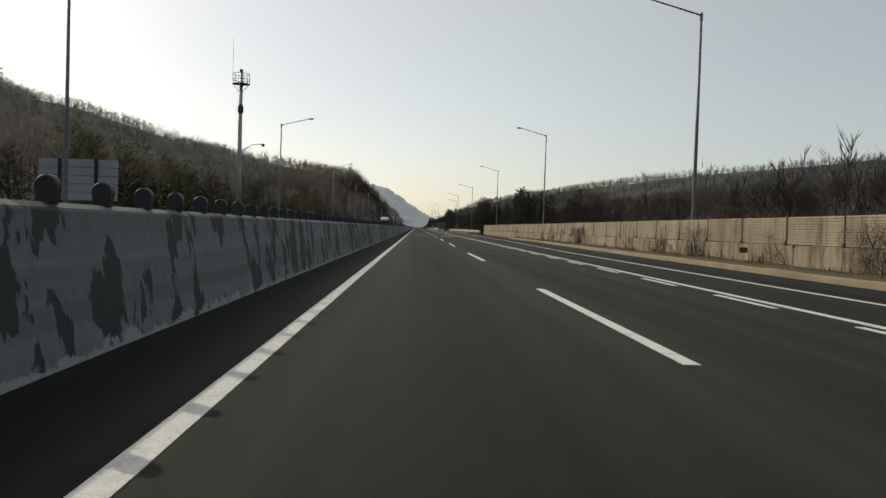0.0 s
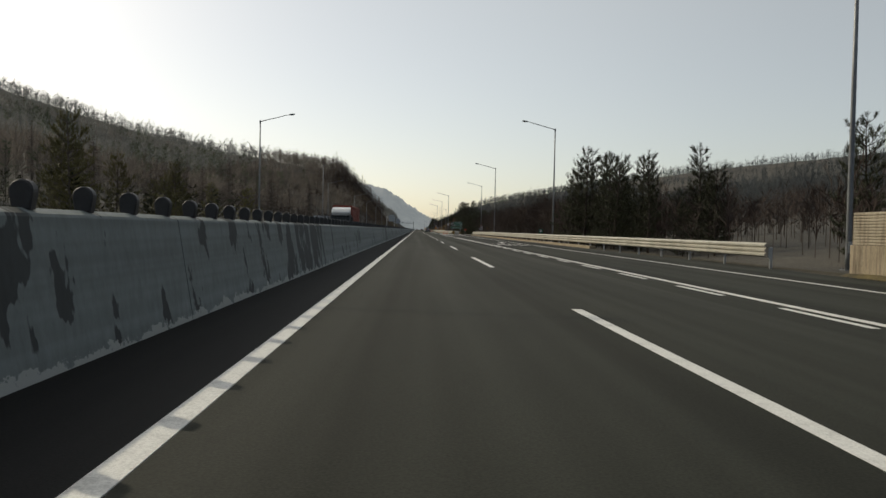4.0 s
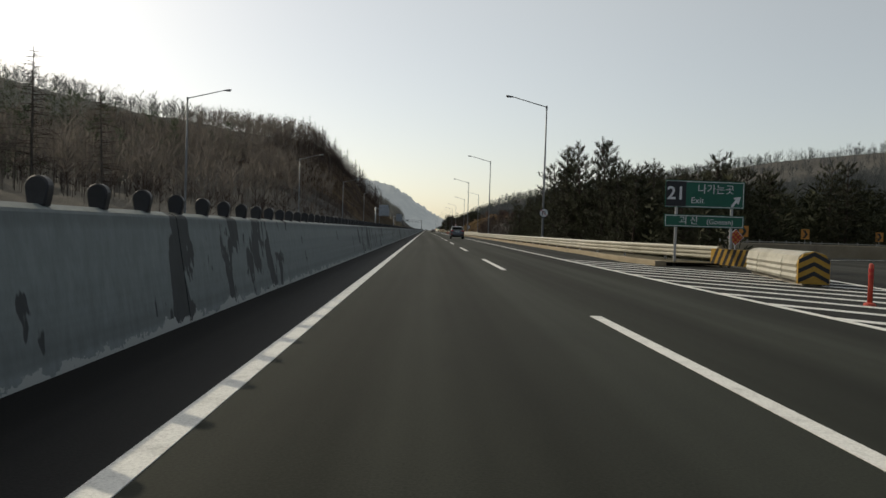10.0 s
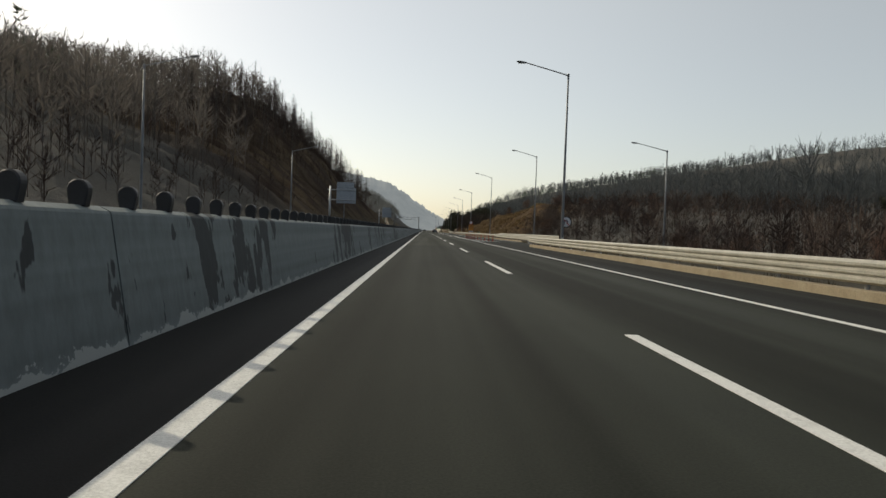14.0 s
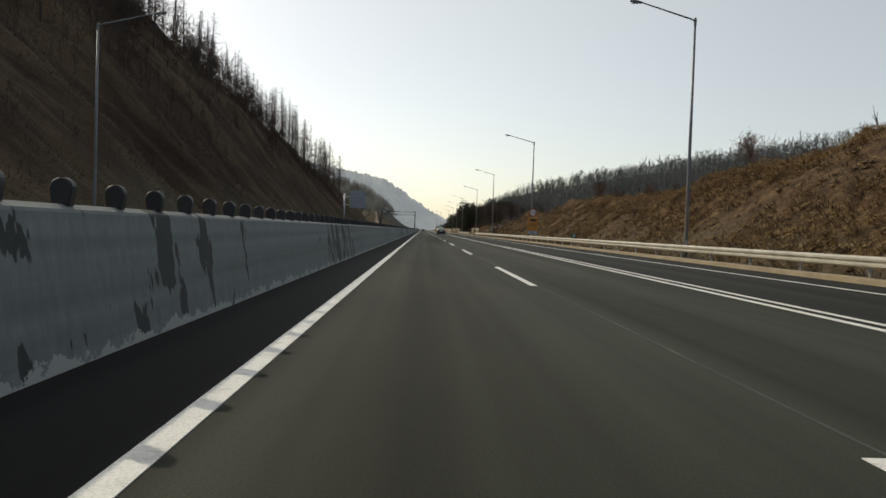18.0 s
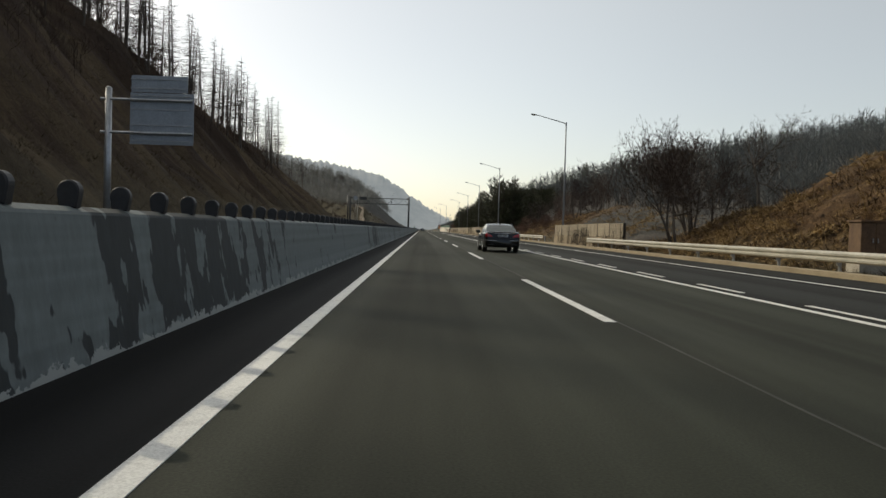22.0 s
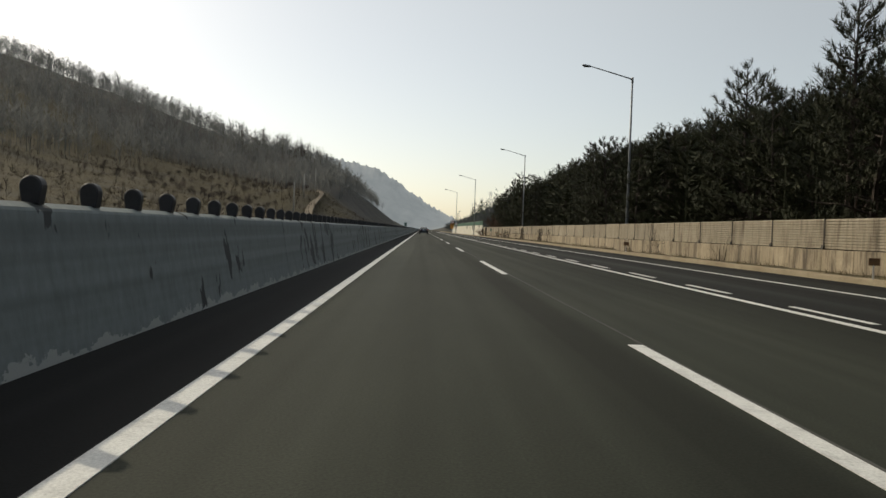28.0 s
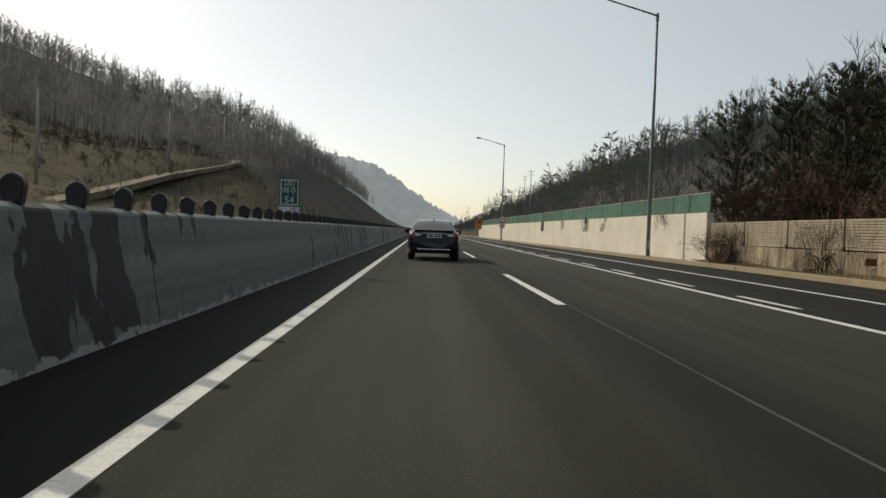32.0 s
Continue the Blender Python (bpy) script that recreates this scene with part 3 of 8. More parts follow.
# ---- median barrier with glare paddles ----
def barrier_mesh(name, length, material):
    """Concrete barrier with straight battered faces and a weathered crown, 1.19 m high."""
    prof = [(0.30, 0.0), (0.285, 0.10), (0.115, 1.125), (0.10, 1.150), (0.015, 1.190)]
    ring = prof + [(-x, z) for x, z in prof[::-1]]
    bm = bmesh.new()
    slab(bm, [(p[0], p[1]) for p in ring], 0.0, length, "y")
    return mesh_from(bm, name, material)


BAR_X = -2.86
barrier = new("median_barrier")
tagged(barrier, "pale concrete median barrier with peeling dark-spotted coat", "barrier", kind="structure")
barrier.location = (BAR_X, 0, 0)
seg = barrier_mesh("barrier_segment", 29.97, BARRIER)
for k in range(-3, 56):
    s = new("barrier_segment", seg)
    s.parent = barrier
    s.location = (0, 102.5 + 30 * (k - 3), 0)


def paddle_mesh():
    """A flat glare paddle, round at the top, slightly narrower at its foot."""
    pts = [(-0.066, 0.0), (0.066, 0.0), (0.082, 0.09)]
    pts += [(0.088 * math.cos(a), 0.137 + 0.085 * math.sin(a)) for a in np.linspace(-0.15, math.pi + 0.15, 12)]
    pts += [(-0.082, 0.09)]
    return pts


PADDLE = paddle_mesh()
bm = bmesh.new()
slab(bm, PADDLE, -0.05, 0.05, "y")
bmesh.ops.bevel(bm, geom=[e for e in bm.edges if abs(e.verts[0].co.y - e.verts[1].co.y) < 1e-6], offset=0.012, segments=1, affect="EDGES")
paddle = mesh_from(bm, "glare_paddle", BLACK_PLASTIC)
FIRST = 309.76 - 1.0198 * 330
rest_v, rest_f = [], []
pv, pf = [v.co.copy() for v in paddle.vertices], [tuple(f.vertices) for f in paddle.polygons]
for k in range(1180):
    y = FIRST + 1.0198 * k
    near = 300 <= y < 600
    turn = random.gauss(0, 0.05)
    lean = random.gauss(0, 0.02)
    if near:
        o = new("glare_paddle", paddle)
        o.parent = barrier
        o.location = (0, y, 1.175)
        o.rotation_euler = (lean, 0, turn)
    else:
        m = pose(0, y, 1.175, math.degrees(lean), 0, math.degrees(turn))
        base = len(rest_v)
        rest_v += [m @ v for v in pv]
        rest_f += [tuple(i + base for i in f) for f in pf]
rest = new("glare_paddles", me_of("glare_paddles", rest_v, rest_f, BLACK_PLASTIC))
rest.parent = barrier
tagged(rest, "row of black round-headed glare paddles", kind="stuff")

# ---- street lamps ----
GLASSY = glass_mat("lamp_lens", (0.85, 0.88, 0.9), 0.2)


def street_lamp(h=12.2, arm=2.9, side=-1, label=""):
    """Tapered steel pole with a raked arm and a flat lantern; side -1 reaches towards -x."""
    root = new("street_lamp")
    part("pole", tube(bmesh.new(), [(0, 0, 0), (0, 0, 0.5), (0, 0, 6), (0, 0, h)], [0.11, 0.105, 0.085, 0.06], 10), POLE, root, smooth=True)
    bm = bmesh.new()
    box(bm, -0.2, 0.2, -0.2, 0.2, 0, 0.03)
    for sx in (-0.15, 0.15):
        for sy in (-0.15, 0.15):
            tube(bm, [(sx, sy, 0.03), (sx, sy, 0.09)], 0.015, 6)
    part("base_plate", bm, POLE, root)
    bm = bmesh.new()
    box(bm, -0.07, 0.07, -0.115, -0.09, 0.6, 1.0, 0.01)
    part("hatch", bm, STEEL, root)
    part("collar", tube(bmesh.new(), [(0, 0, h - 0.35), (0, 0, h - 0.02), (0, 0, h + 0.05)], [0.075, 0.085, 0.05], 10), POLE, root)
    tip = (side * arm, 0, h + 0.68)
    part("arm", tube(bmesh.new(), [(0, 0, h - 0.1), (side * 0.25, 0, h - 0.02), (side * arm, 0, h + 0.68)], [0.05, 0.045, 0.035], 8), POLE, root, smooth=True)
    bm = bmesh.new()
    ring = []
    for x, w, t in ((0, 0.05, 0.04), (0.12, 0.09, 0.07), (0.4, 0.13, 0.085), (0.62, 0.11, 0.06), (0.68, 0.05, 0.03)):
        c = Vector((tip[0] + side * x, 0, tip[2] + 0.12 * x))
        ring.append([bm.verts.new(c + Vector((0, w * math.cos(a), t * math.sin(a)))) for a in np.linspace(0, math.tau, 13)[:-1]])
    for a, b in zip(ring, ring[1:]):
        for k in range(12):
            bm.faces.new((a[k], a[(k + 1) % 12], b[(k + 1) % 12], b[k]))
    bm.faces.new(ring[0][::-1])
    bm.faces.new(ring[-1])
    bmesh.ops.recalc_face_normals(bm, faces=bm.faces[:])
    head = part("lantern", bm, POLE, root, smooth=True)
    bm = bmesh.new()
    box(bm, -0.2, 0.2, -0.085, 0.085, -0.03, 0.0, 0.01)
    part("lens", bm, GLASSY, head, at=pose(tip[0] + side * 0.38, 0, tip[2] - 0.02, 0, 0, 0))
    return tagged(root, label or "tall grey steel street lamp with a raked arm", "street lamp", "street lamps along the motorway")


lamp_r = street_lamp(side=-1)
R_LAMPS = [(13.7, 37.9), (15.2, 92.4), (15.6, 150.8), (14.6, 205.5), (13.7, 258.7), (16.0, 314.0), (10.1, 370.6), (9.8, 424.4), (9.45, 478.6), (15.6, 535.0), (14.2, 591.7), (13.1, 643.4), (13.3, 697.6), (14.1, 753.6), (13.4, 811.8), (13.9, 865.4), (14.45, 920.3), (14.5, 976.6), (11.3, 1032.4), (10.0, 1091.2)]
lamp_r.matrix_basis = pose(R_LAMPS[0][0], R_LAMPS[0][1], -0.08)
for x, y in R_LAMPS[1:]:
    q = copy_thing(lamp_r, pose(x, y, -0.08, 0, 0, random.gauss(0, 1.5)))
    q.scale = (1, 1, 1.045 if y < 160 else 1.065 if 580 < y < 600 else 1)
lamp_l = street_lamp(side=1)
L_LAMPS = [(-15.4, 34.0), (-15.4, 86), (-16.2, 147.5), (-16.4, 204), (-16.5, 258.7), (-22.0, 314.5), (-19.8, 367.5), (-19.4, 421.2), (-18.8, 477), (-18.5, 532), (-17.4, 591.5)]
lamp_l.matrix_basis = pose(L_LAMPS[0][0], L_LAMPS[0][1], -0.08)
for x, y in L_LAMPS[1:]:
    q = copy_thing(lamp_l, pose(x, y, -0.2, 0, 0, random.gauss(0, 1.5)))
    q.scale = (1, 1, 0.94 if y > 360 else 1)
# lamps beside the slip road
for x, y, z in ((30.7, 345.3, -0.5), (23.5, 500.8, -1.0)):
    q = copy_thing(lamp_r, pose(x, y, z))
    q.scale = (1, 1, 0.88)


# ---- guardrails ----
def rail_profile(waves=3):
    """Waved beam, 0.17 m to a wave, 8 mm thick."""
    front = []
    for k in range(waves):
        z = 0.165 * k
        front += [(0.0 if k == 0 else -0.022, z + (0.0 if k == 0 else 0.012)), (-0.085, z + 0.05), (-0.085, z + 0.105), (-0.022, z + 0.155)]
    front += [(0.0, 0.165 * waves + 0.01)]
    return front + [(x + 0.008, z) for x, z in front[::-1]]


def sweep(line_pts, prof):
    """Runs a profile (across, up) along a line of points on the ground."""
    bm = bmesh.new()
    pts = [Vector(p) for p in line_pts]
    rings = []
    for i, p in enumerate(pts):
        d = (pts[min(i + 1, len(pts) - 1)] - pts[max(i - 1, 0)])
        d.z = 0
        d.normalize()
        side = Vector((d.y, -d.x, 0))
        rings.append([bm.verts.new(p + side * a + Vector((0, 0, b))) for a, b in prof])
    k = len(prof)
    for a, b in zip(rings, rings[1:]):
        for i in range(k):
            bm.faces.new((a[i], a[(i + 1) % k], b[(i + 1) % k], b[i]))
    bm.faces.new(rings[0][::-1])
    bm.faces.new(rings[-1])
    bmesh.ops.recalc_face_normals(bm, faces=bm.faces[:])
    return bm


def along(pts, step):
    """Evenly spaced points and headings along a polyline."""
    pts = [Vector((p[0], p[1], p[2] if len(p) > 2 else 0)) for p in pts]
    out, need = [], 0.0
    for a, b in zip(pts, pts[1:]):
        L = (b - a).length
        while need <= L:
            out.append((a.lerp(b, need / L), math.degrees(math.atan2((b - a).y, (b - a).x))))
            need += step
        need -= L
    return out


post_bm = bmesh.new()
tube(post_bm, [(0, 0, 0), (0, 0, 0.80)], 0.055, 8)
tube(post_bm, [(0, 0, 0.80), (0, 0, 0.815)], [0.06, 0.03], 8)
RAIL_POST = mesh_from(post_bm, "rail_post", STEEL)
block_bm = bmesh.new()
box(block_bm, -0.01, 0.07, -0.05, 0.05, 0.32, 0.70, 0.01)
RAIL_BLOCK = mesh_from(block_bm, "rail_block", STEEL)


def guardrail(pts, label="white steel guardrail on round posts over a concrete kerb", low=0.31, waves=3, step=4.0):
    root = tagged(new("guardrail"), label, "guardrail")
    root.location = (pts[0][0], pts[0][1], 0)
    o = Vector(pts[0]).to_3d()
    loc = [Vector((p[0] - o.x, p[1] - o.y, 0)) for p in pts]
    part("beam", sweep([p + Vector((0, 0, low)) for p in loc], rail_profile(waves)), RAIL, root)
    for p, a in along(loc, step):
        for me, nm in ((RAIL_POST, "post"), (RAIL_BLOCK, "spacer")):
            q = new(nm, me)
            q.parent = root
            s = Vector((math.sin(math.radians(a)), -math.cos(math.radians(a)), 0))
            q.matrix_basis = Matrix.Translation(p + s * (0.16 if nm == "post" else 0.07) + Vector((0, 0, -0.1 if nm == "post" else 0))) @ pose(0, 0, 0, 0, 0, a - 90)
    return root


def kerb_run(pts, w=0.5, h=0.16, label="pale weathered concrete kerb"):
    """Kerb stones end to end along a line; the face is on the line, the body behind it."""
    root = tagged(new("kerb"), label, "kerb", kind="structure")
    bm = bmesh.new()
    box(bm, 0.0, w, 0.002, 1.998, -0.08, h, 0.009)
    stone = mesh_from(bm, "kerb_stone", CONCRETE_PALE)
    for p, a in along(pts, 2.0):
        q = new("kerb_stone", stone)
        q.parent = root
        q.matrix_basis = Matrix.Translation(p) @ pose(0, 0, random.uniform(-0.008, 0.008), 0, 0, a - 90)
    return root


KERB_END = 97.0


def kline(y0, y1, off=0.0, step=20):
    return [(kerb_x(y) + off, y) for y in list(np.arange(y0, y1, step)) + [y1]]


kerb_run(kline(-60, KERB_END), 0.55, 0.15)
kerb_run(kline(176, 262), 0.45, 0.18)
kerb_run([(8.75, 333.2), (8.45, 336), (8.45, 341)] + kline(347, 488), 0.45, 0.20)
kerb_run(kline(520, 1260), 0.55, 0.15)
guardrail(kline(150, 268, 0.35), low=0.36)
guardrail([(11.4, 333.8), (10.6, 336.8), (9.7, 340.8)] + kline(347, 488, 0.3) + [(9.9, 498), (11.3, 508)] + kline(518, 560, 0.42))
guardrail(kline(560, 735, 0.45), low=0.43, waves=2)
guardrail(kline(756, 815, 0.45), low=0.43, waves=2)


# ---- noise wall: ribbed panels in steel posts over a concrete upstand ----
PANEL = streaked_mat("ribbed_panel_cream", (0.33, 0.285, 0.205), (0.43, 0.375, 0.28), (0.10, 0.075, 0.05), 0.75, 16, (0.53, 0.66))
UPSTAND = streaked_mat("upstand_concrete", (0.31, 0.255, 0.17), (0.42, 0.35, 0.245), (0.085, 0.065, 0.045), 0.9, 14, (0.48, 0.62))
RUST_STEEL = mat("wall_post_dark", (0.035, 0.03, 0.026), (0.08, 0.068, 0.055), 0.7, 0.3, scale=3, fine=20, relief=0.1)
VINE = mat("dry_vine", (0.018, 0.014, 0.010), (0.045, 0.033, 0.024), 0.9, scale=3, fine=20)
WALL_PITCH = 3.62


def panel_mesh(w, z0, z1):
    """A panel with horizontal ribs."""
    bm = bmesh.new()
    nrib = 11
    prof = [(0.05, z0)]
    for k in range(nrib):
        a, b = z0 + (z1 - z0) * k / nrib, z0 + (z1 - z0) * (k + 1) / nrib
        e = (b - a)
        prof += [(0.0, a + 0.12 * e), (0.0, a + 0.72 * e), (0.026, a + 0.86 * e), (0.026, a + 0.98 * e)]
    prof += [(0.05, z1), (0.12, z1), (0.12, z0)]
    slab(bm, prof, 0.0, w, "y")
    return mesh_from(bm, "panel", PANEL)


PANEL_ME = panel_mesh(WALL_PITCH - 0.10, 0.90, 1.84)
bm = bmesh.new()
box(bm, -0.05, 0.22, 0.007, WALL_PITCH / 2 - 0.007, -0.1, 0.88, 0.015)
UPSTAND_ME = mesh_from(bm, "upstand", UPSTAND)
bm = bmesh.new()
box(bm, -0.012, 0.15, -0.03, 0.03, 0.88, 1.85)
slab(bm, [(-0.075, 0.88), (-0.012, 0.88), (-0.012, 1.02), (-0.04, 1.02)], -0.07, 0.07, "y")
WPOST_ME = mesh_from(bm, "wall_post", RUST_STEEL)


def vine_mesh(seed, w, h, stems):
    """Bare creeper that climbs and forks over a wall face."""
    rnd = random.Random(seed)
    bm = bmesh.new()

    def grow(p, a, r, left):
        pts, rad = [p], [r]
        q = p
        for _ in range(rnd.randint(4, 8)):
            a += rnd.gauss(0, 0.45)
            q = q + Vector((rnd.uniform(-0.012, 0.004), math.sin(a) * 0.16, math.cos(a) * 0.16))
            if not (0.0 < q.z < h):
                break
            q.x = min(max(q.x, -0.05), -0.01)
            pts.append(q)
            rad.append(max(0.005, rad[-1] * 0.9))
            if left and rnd.random() < 0.42:
                grow(q, a + rnd.choice((-1, 1)) * rnd.uniform(0.4, 1.1), rad[-1] * 0.8, left - 1)
        if len(pts) > 1:
            tube(bm, pts, rad, 3, False)

    for _ in range(stems):
        grow(Vector((-0.02, rnd.uniform(0, w), 0.02)), rnd.gauss(0, 0.5), rnd.uniform(0.013, 0.026), 3)
    return mesh_from(bm, "vine", VINE)


VINES = [vine_mesh(s, w, 1.75, n) for s, n, w in ((1, 3, 2.6), (2, 2, 3.2), (3, 5, 1.2), (4, 3, 3.4), (5, 6, 2.0), (6, 1, 0.5), (7, 2, 1.0), (8, 4, 3.3))]


def noise_wall(y0, count, x_of, ivy, label):
    root = tagged(new("noise_wall"), label, "noise wall", kind="structure")
    root.location = (x_of(y0), y0, 0)
    for k in range(count):
        y = y0 + k * WALL_PITCH
        dx = x_of(y) - x_of(y0)
        for nm, me, dy in (("upstand", UPSTAND_ME, 0), ("upstand", UPSTAND_ME, WALL_PITCH / 2), ("wall_panel", PANEL_ME, 0.05), ("wall_post", WPOST_ME, 0)):
            q = new(nm, me)
            q.parent = root
            q.location = (dx, k * WALL_PITCH + dy, random.uniform(-0.012, 0.012) if nm != "wall_post" else 0)
        if random.random() < ivy(y):
            for _ in range(random.choice((1, 1, 2))):
                v = tagged(new("creeper", random.choice(VINES)), "leafless brown creeper over the wall face", "creeper", "creepers on the walls")
                v.matrix_basis = Matrix.Translation((x_of(y) - 0.06, y + random.uniform(-0.3, 1.2), 0.05)) @ Matrix.Diagonal((1, random.choice((-1, 1)), random.uniform(0.75, 1.03), 1)) @ pose(0, -1.3 if random.random() < 0.5 else 0, 0)
    return root


noise_wall(-38.94, 51, lambda y: 12.75, lambda y: 0.8 if y < 82 else 0.06, "cream ribbed noise wall on a stained concrete upstand")
noise_wall(726.0, 7, lambda y: 12.9, lambda y: 0.9, "short cream noise wall with creeper stains")
noise_wall(814.75, 59, lambda y: 12.85, lambda y: 0.62 if y > 850 else 0.5, "cream ribbed noise wall streaked with dry creeper")


# dead leaves, soil and weeds that gather at the foot of the walls
def litter_run(name, y0, y1, x_of, label, z=0.12, w=0.34, seed=1):
    r = random.Random(seed)
    v, f = [], []
    ys = np.arange(y0, y1, 0.4)
    for i, y in enumerate(ys):
        x = x_of(y)
        h = 0.10 * max(0.15, 0.6 + noise.noise((y * 0.35, 1.3, seed)))
        reach = w * max(0.25, 0.8 + 0.9 * noise.noise((y * 0.5, 4.1, seed)))
        for k in range(5):
            t = k / 4
            v.append((x - reach * t + r.uniform(-0.01, 0.01), y + r.uniform(-0.05, 0.05), z + h * (1 - t) ** 1.5 + r.uniform(0, 0.012) - 0.02 * (k == 4)))
    for i in range(len(ys) - 1):
        for k in range(4):
            f.append((5 * i + k, 5 * i + k + 1, 5 * i + k + 6, 5 * i + k + 5))
    for _ in range(int((y1 - y0) * 34)):
        y = r.uniform(y0, y1)
        if noise.noise((y * 0.3, 9, seed)) < -0.1:
            continue
        x = x_of(y) - abs(r.gauss(0, w * 0.5))
        o = len(v)
        a = r.uniform(0, math.tau)
        L = r.uniform(0.05, 0.22)
        v += [(x + 0.009 * math.cos(a), y + 0.009 * math.sin(a), z), (x - 0.009 * math.cos(a), y - 0.009 * math.sin(a), z), (x + r.uniform(-0.08, 0.08), y + r.uniform(-0.08, 0.08), z + 0.05 + L)]
        f.append((o, o + 1, o + 2))
    return tagged(new(name, me_of(name, v, f, LITTER)), label, "weeds", kind="stuff")


LITTER = mat("soil_and_weeds", (0.045, 0.036, 0.016), (0.12, 0.095, 0.035), 0.95, scale=1.4, fine=18, relief=0.4, where="Position", dirt=(0.050, 0.040, 0.016), dirt_at=(0.48, 0.62))
strip("verge", list(range(-60, 97, 6)) + [97], lambda y: kerb_x(y) + 0.5, lambda y: 12.74, 0.14, LITTER, "strip of soil between kerb and wall", 0.2)
litter_run("weeds", -40, KERB_END, lambda y: 12.70, "strip of soil and dry weeds on the kerb before the wall", 0.135, 0.6, 3)
litter_run("weeds", KERB_END, 146, lambda y: 12.70, "thin line of dead leaves at the foot of the wall", -0.03, 0.22, 4)
litter_run("weeds", 816, 1030, lambda y: 12.80, "brown weeds and leaves at the foot of the wall", 0.125, 0.34, 5)
litter_run("weeds", 560, 735, lambda y: kerb_x(y) + 1.0, "dry grass behind the kerb", 0.08, 0.5, 6)
litter_run("weeds", 350, 488, lambda y: kerb_x(y) + 0.95, "dry grass behind the kerb", 0.10, 0.5, 7)

# ---- trees ----
BARK = mat("bark_grey", (0.065, 0.055, 0.046), (0.115, 0.098, 0.08), 0.9, scale=4, fine=25, per_object=0.25)
TWIG = mat("twigs_brown", (0.038, 0.026, 0.021), (0.074, 0.050, 0.039), 0.9, scale=2, fine=12, relief=0, per_object=0.25)
TWIG_RED = mat("twigs_reddish", (0.085, 0.048, 0.033), (0.15, 0.085, 0.055), 0.9, scale=2, fine=12, relief=0, per_object=0.25)
NEEDLE = mat("pine_needles", (0.024, 0.029, 0.013), (0.050, 0.053, 0.023), 0.75, scale=0.8, fine=9, relief=0, per_object=0.3, spec=0.25)
NEEDLE_DRY = mat("pine_needles_yellow", (0.085, 0.085, 0.030), (0.15, 0.135, 0.05), 0.75, scale=0.8, fine=9, relief=0, per_object=0.3, spec=0.25)
# haze put into the colour: hill trees paler and greyer than TWIG and NEEDLE
HILL_TWIG = thin_mat("hill_trees_grey_hazed", (0.175, 0.182, 0.178), (0.235, 0.242, 0.234), 0.5)
NEAR_BRUSH = thin_mat("brush_dark_brown", (0.062, 0.046, 0.038), (0.105, 0.078, 0.062), 0.35)
RIGHT_TWIG = thin_mat("far_hill_trees_hazed", (0.088, 0.097, 0.101), (0.128, 0.139, 0.140), 0.4)
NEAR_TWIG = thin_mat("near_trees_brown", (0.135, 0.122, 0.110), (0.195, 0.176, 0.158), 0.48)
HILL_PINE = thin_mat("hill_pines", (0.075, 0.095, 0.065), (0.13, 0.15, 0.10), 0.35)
UNDER_PINE = mat("young_pine_needles", (0.020, 0.024, 0.012), (0.042, 0.045, 0.020), 0.8, scale=0.8, fine=9, relief=0, where="Position", spec=0.2)


class Soup:
    """Collects bars and blades, then makes one mesh."""

    def __init__(self):
        self.v, self.f = [], []

    def bar(self, a, b, ra, rb, sides=4):
        d = (b - a)
        if d.length < 1e-6:
            return
        d.normalize()
        u = d.orthogonal().normalized()
        w = d.cross(u)
        o = len(self.v)
        for p, r in ((a, ra), (b, rb)):
            for k in range(sides):
                t = k * math.tau / sides
                self.v.append(p + r * (math.cos(t) * u + math.sin(t) * w))
        for k in range(sides):
            self.f.append((o + k, o + (k + 1) % sides, o + sides + (k + 1) % sides, o + sides + k))

    def blade(self, a, d, width, side):
        o = len(self.v)
        self.v += [a - side * width, a + side * width, a + d]
        self.f.append((o, o + 1, o + 2))

    def mesh(self, name, material, smooth=False):
        return me_of(name, self.v, self.f, material, smooth)


def rand_dir(r, up=0.0):
    while True:
        v = Vector((r.uniform(-1, 1), r.uniform(-1, 1), r.uniform(-1, 1)))
        if 0.05 < v.length < 1:
            v = v.normalized() + Vector((0, 0, up))
            return v.normalized()


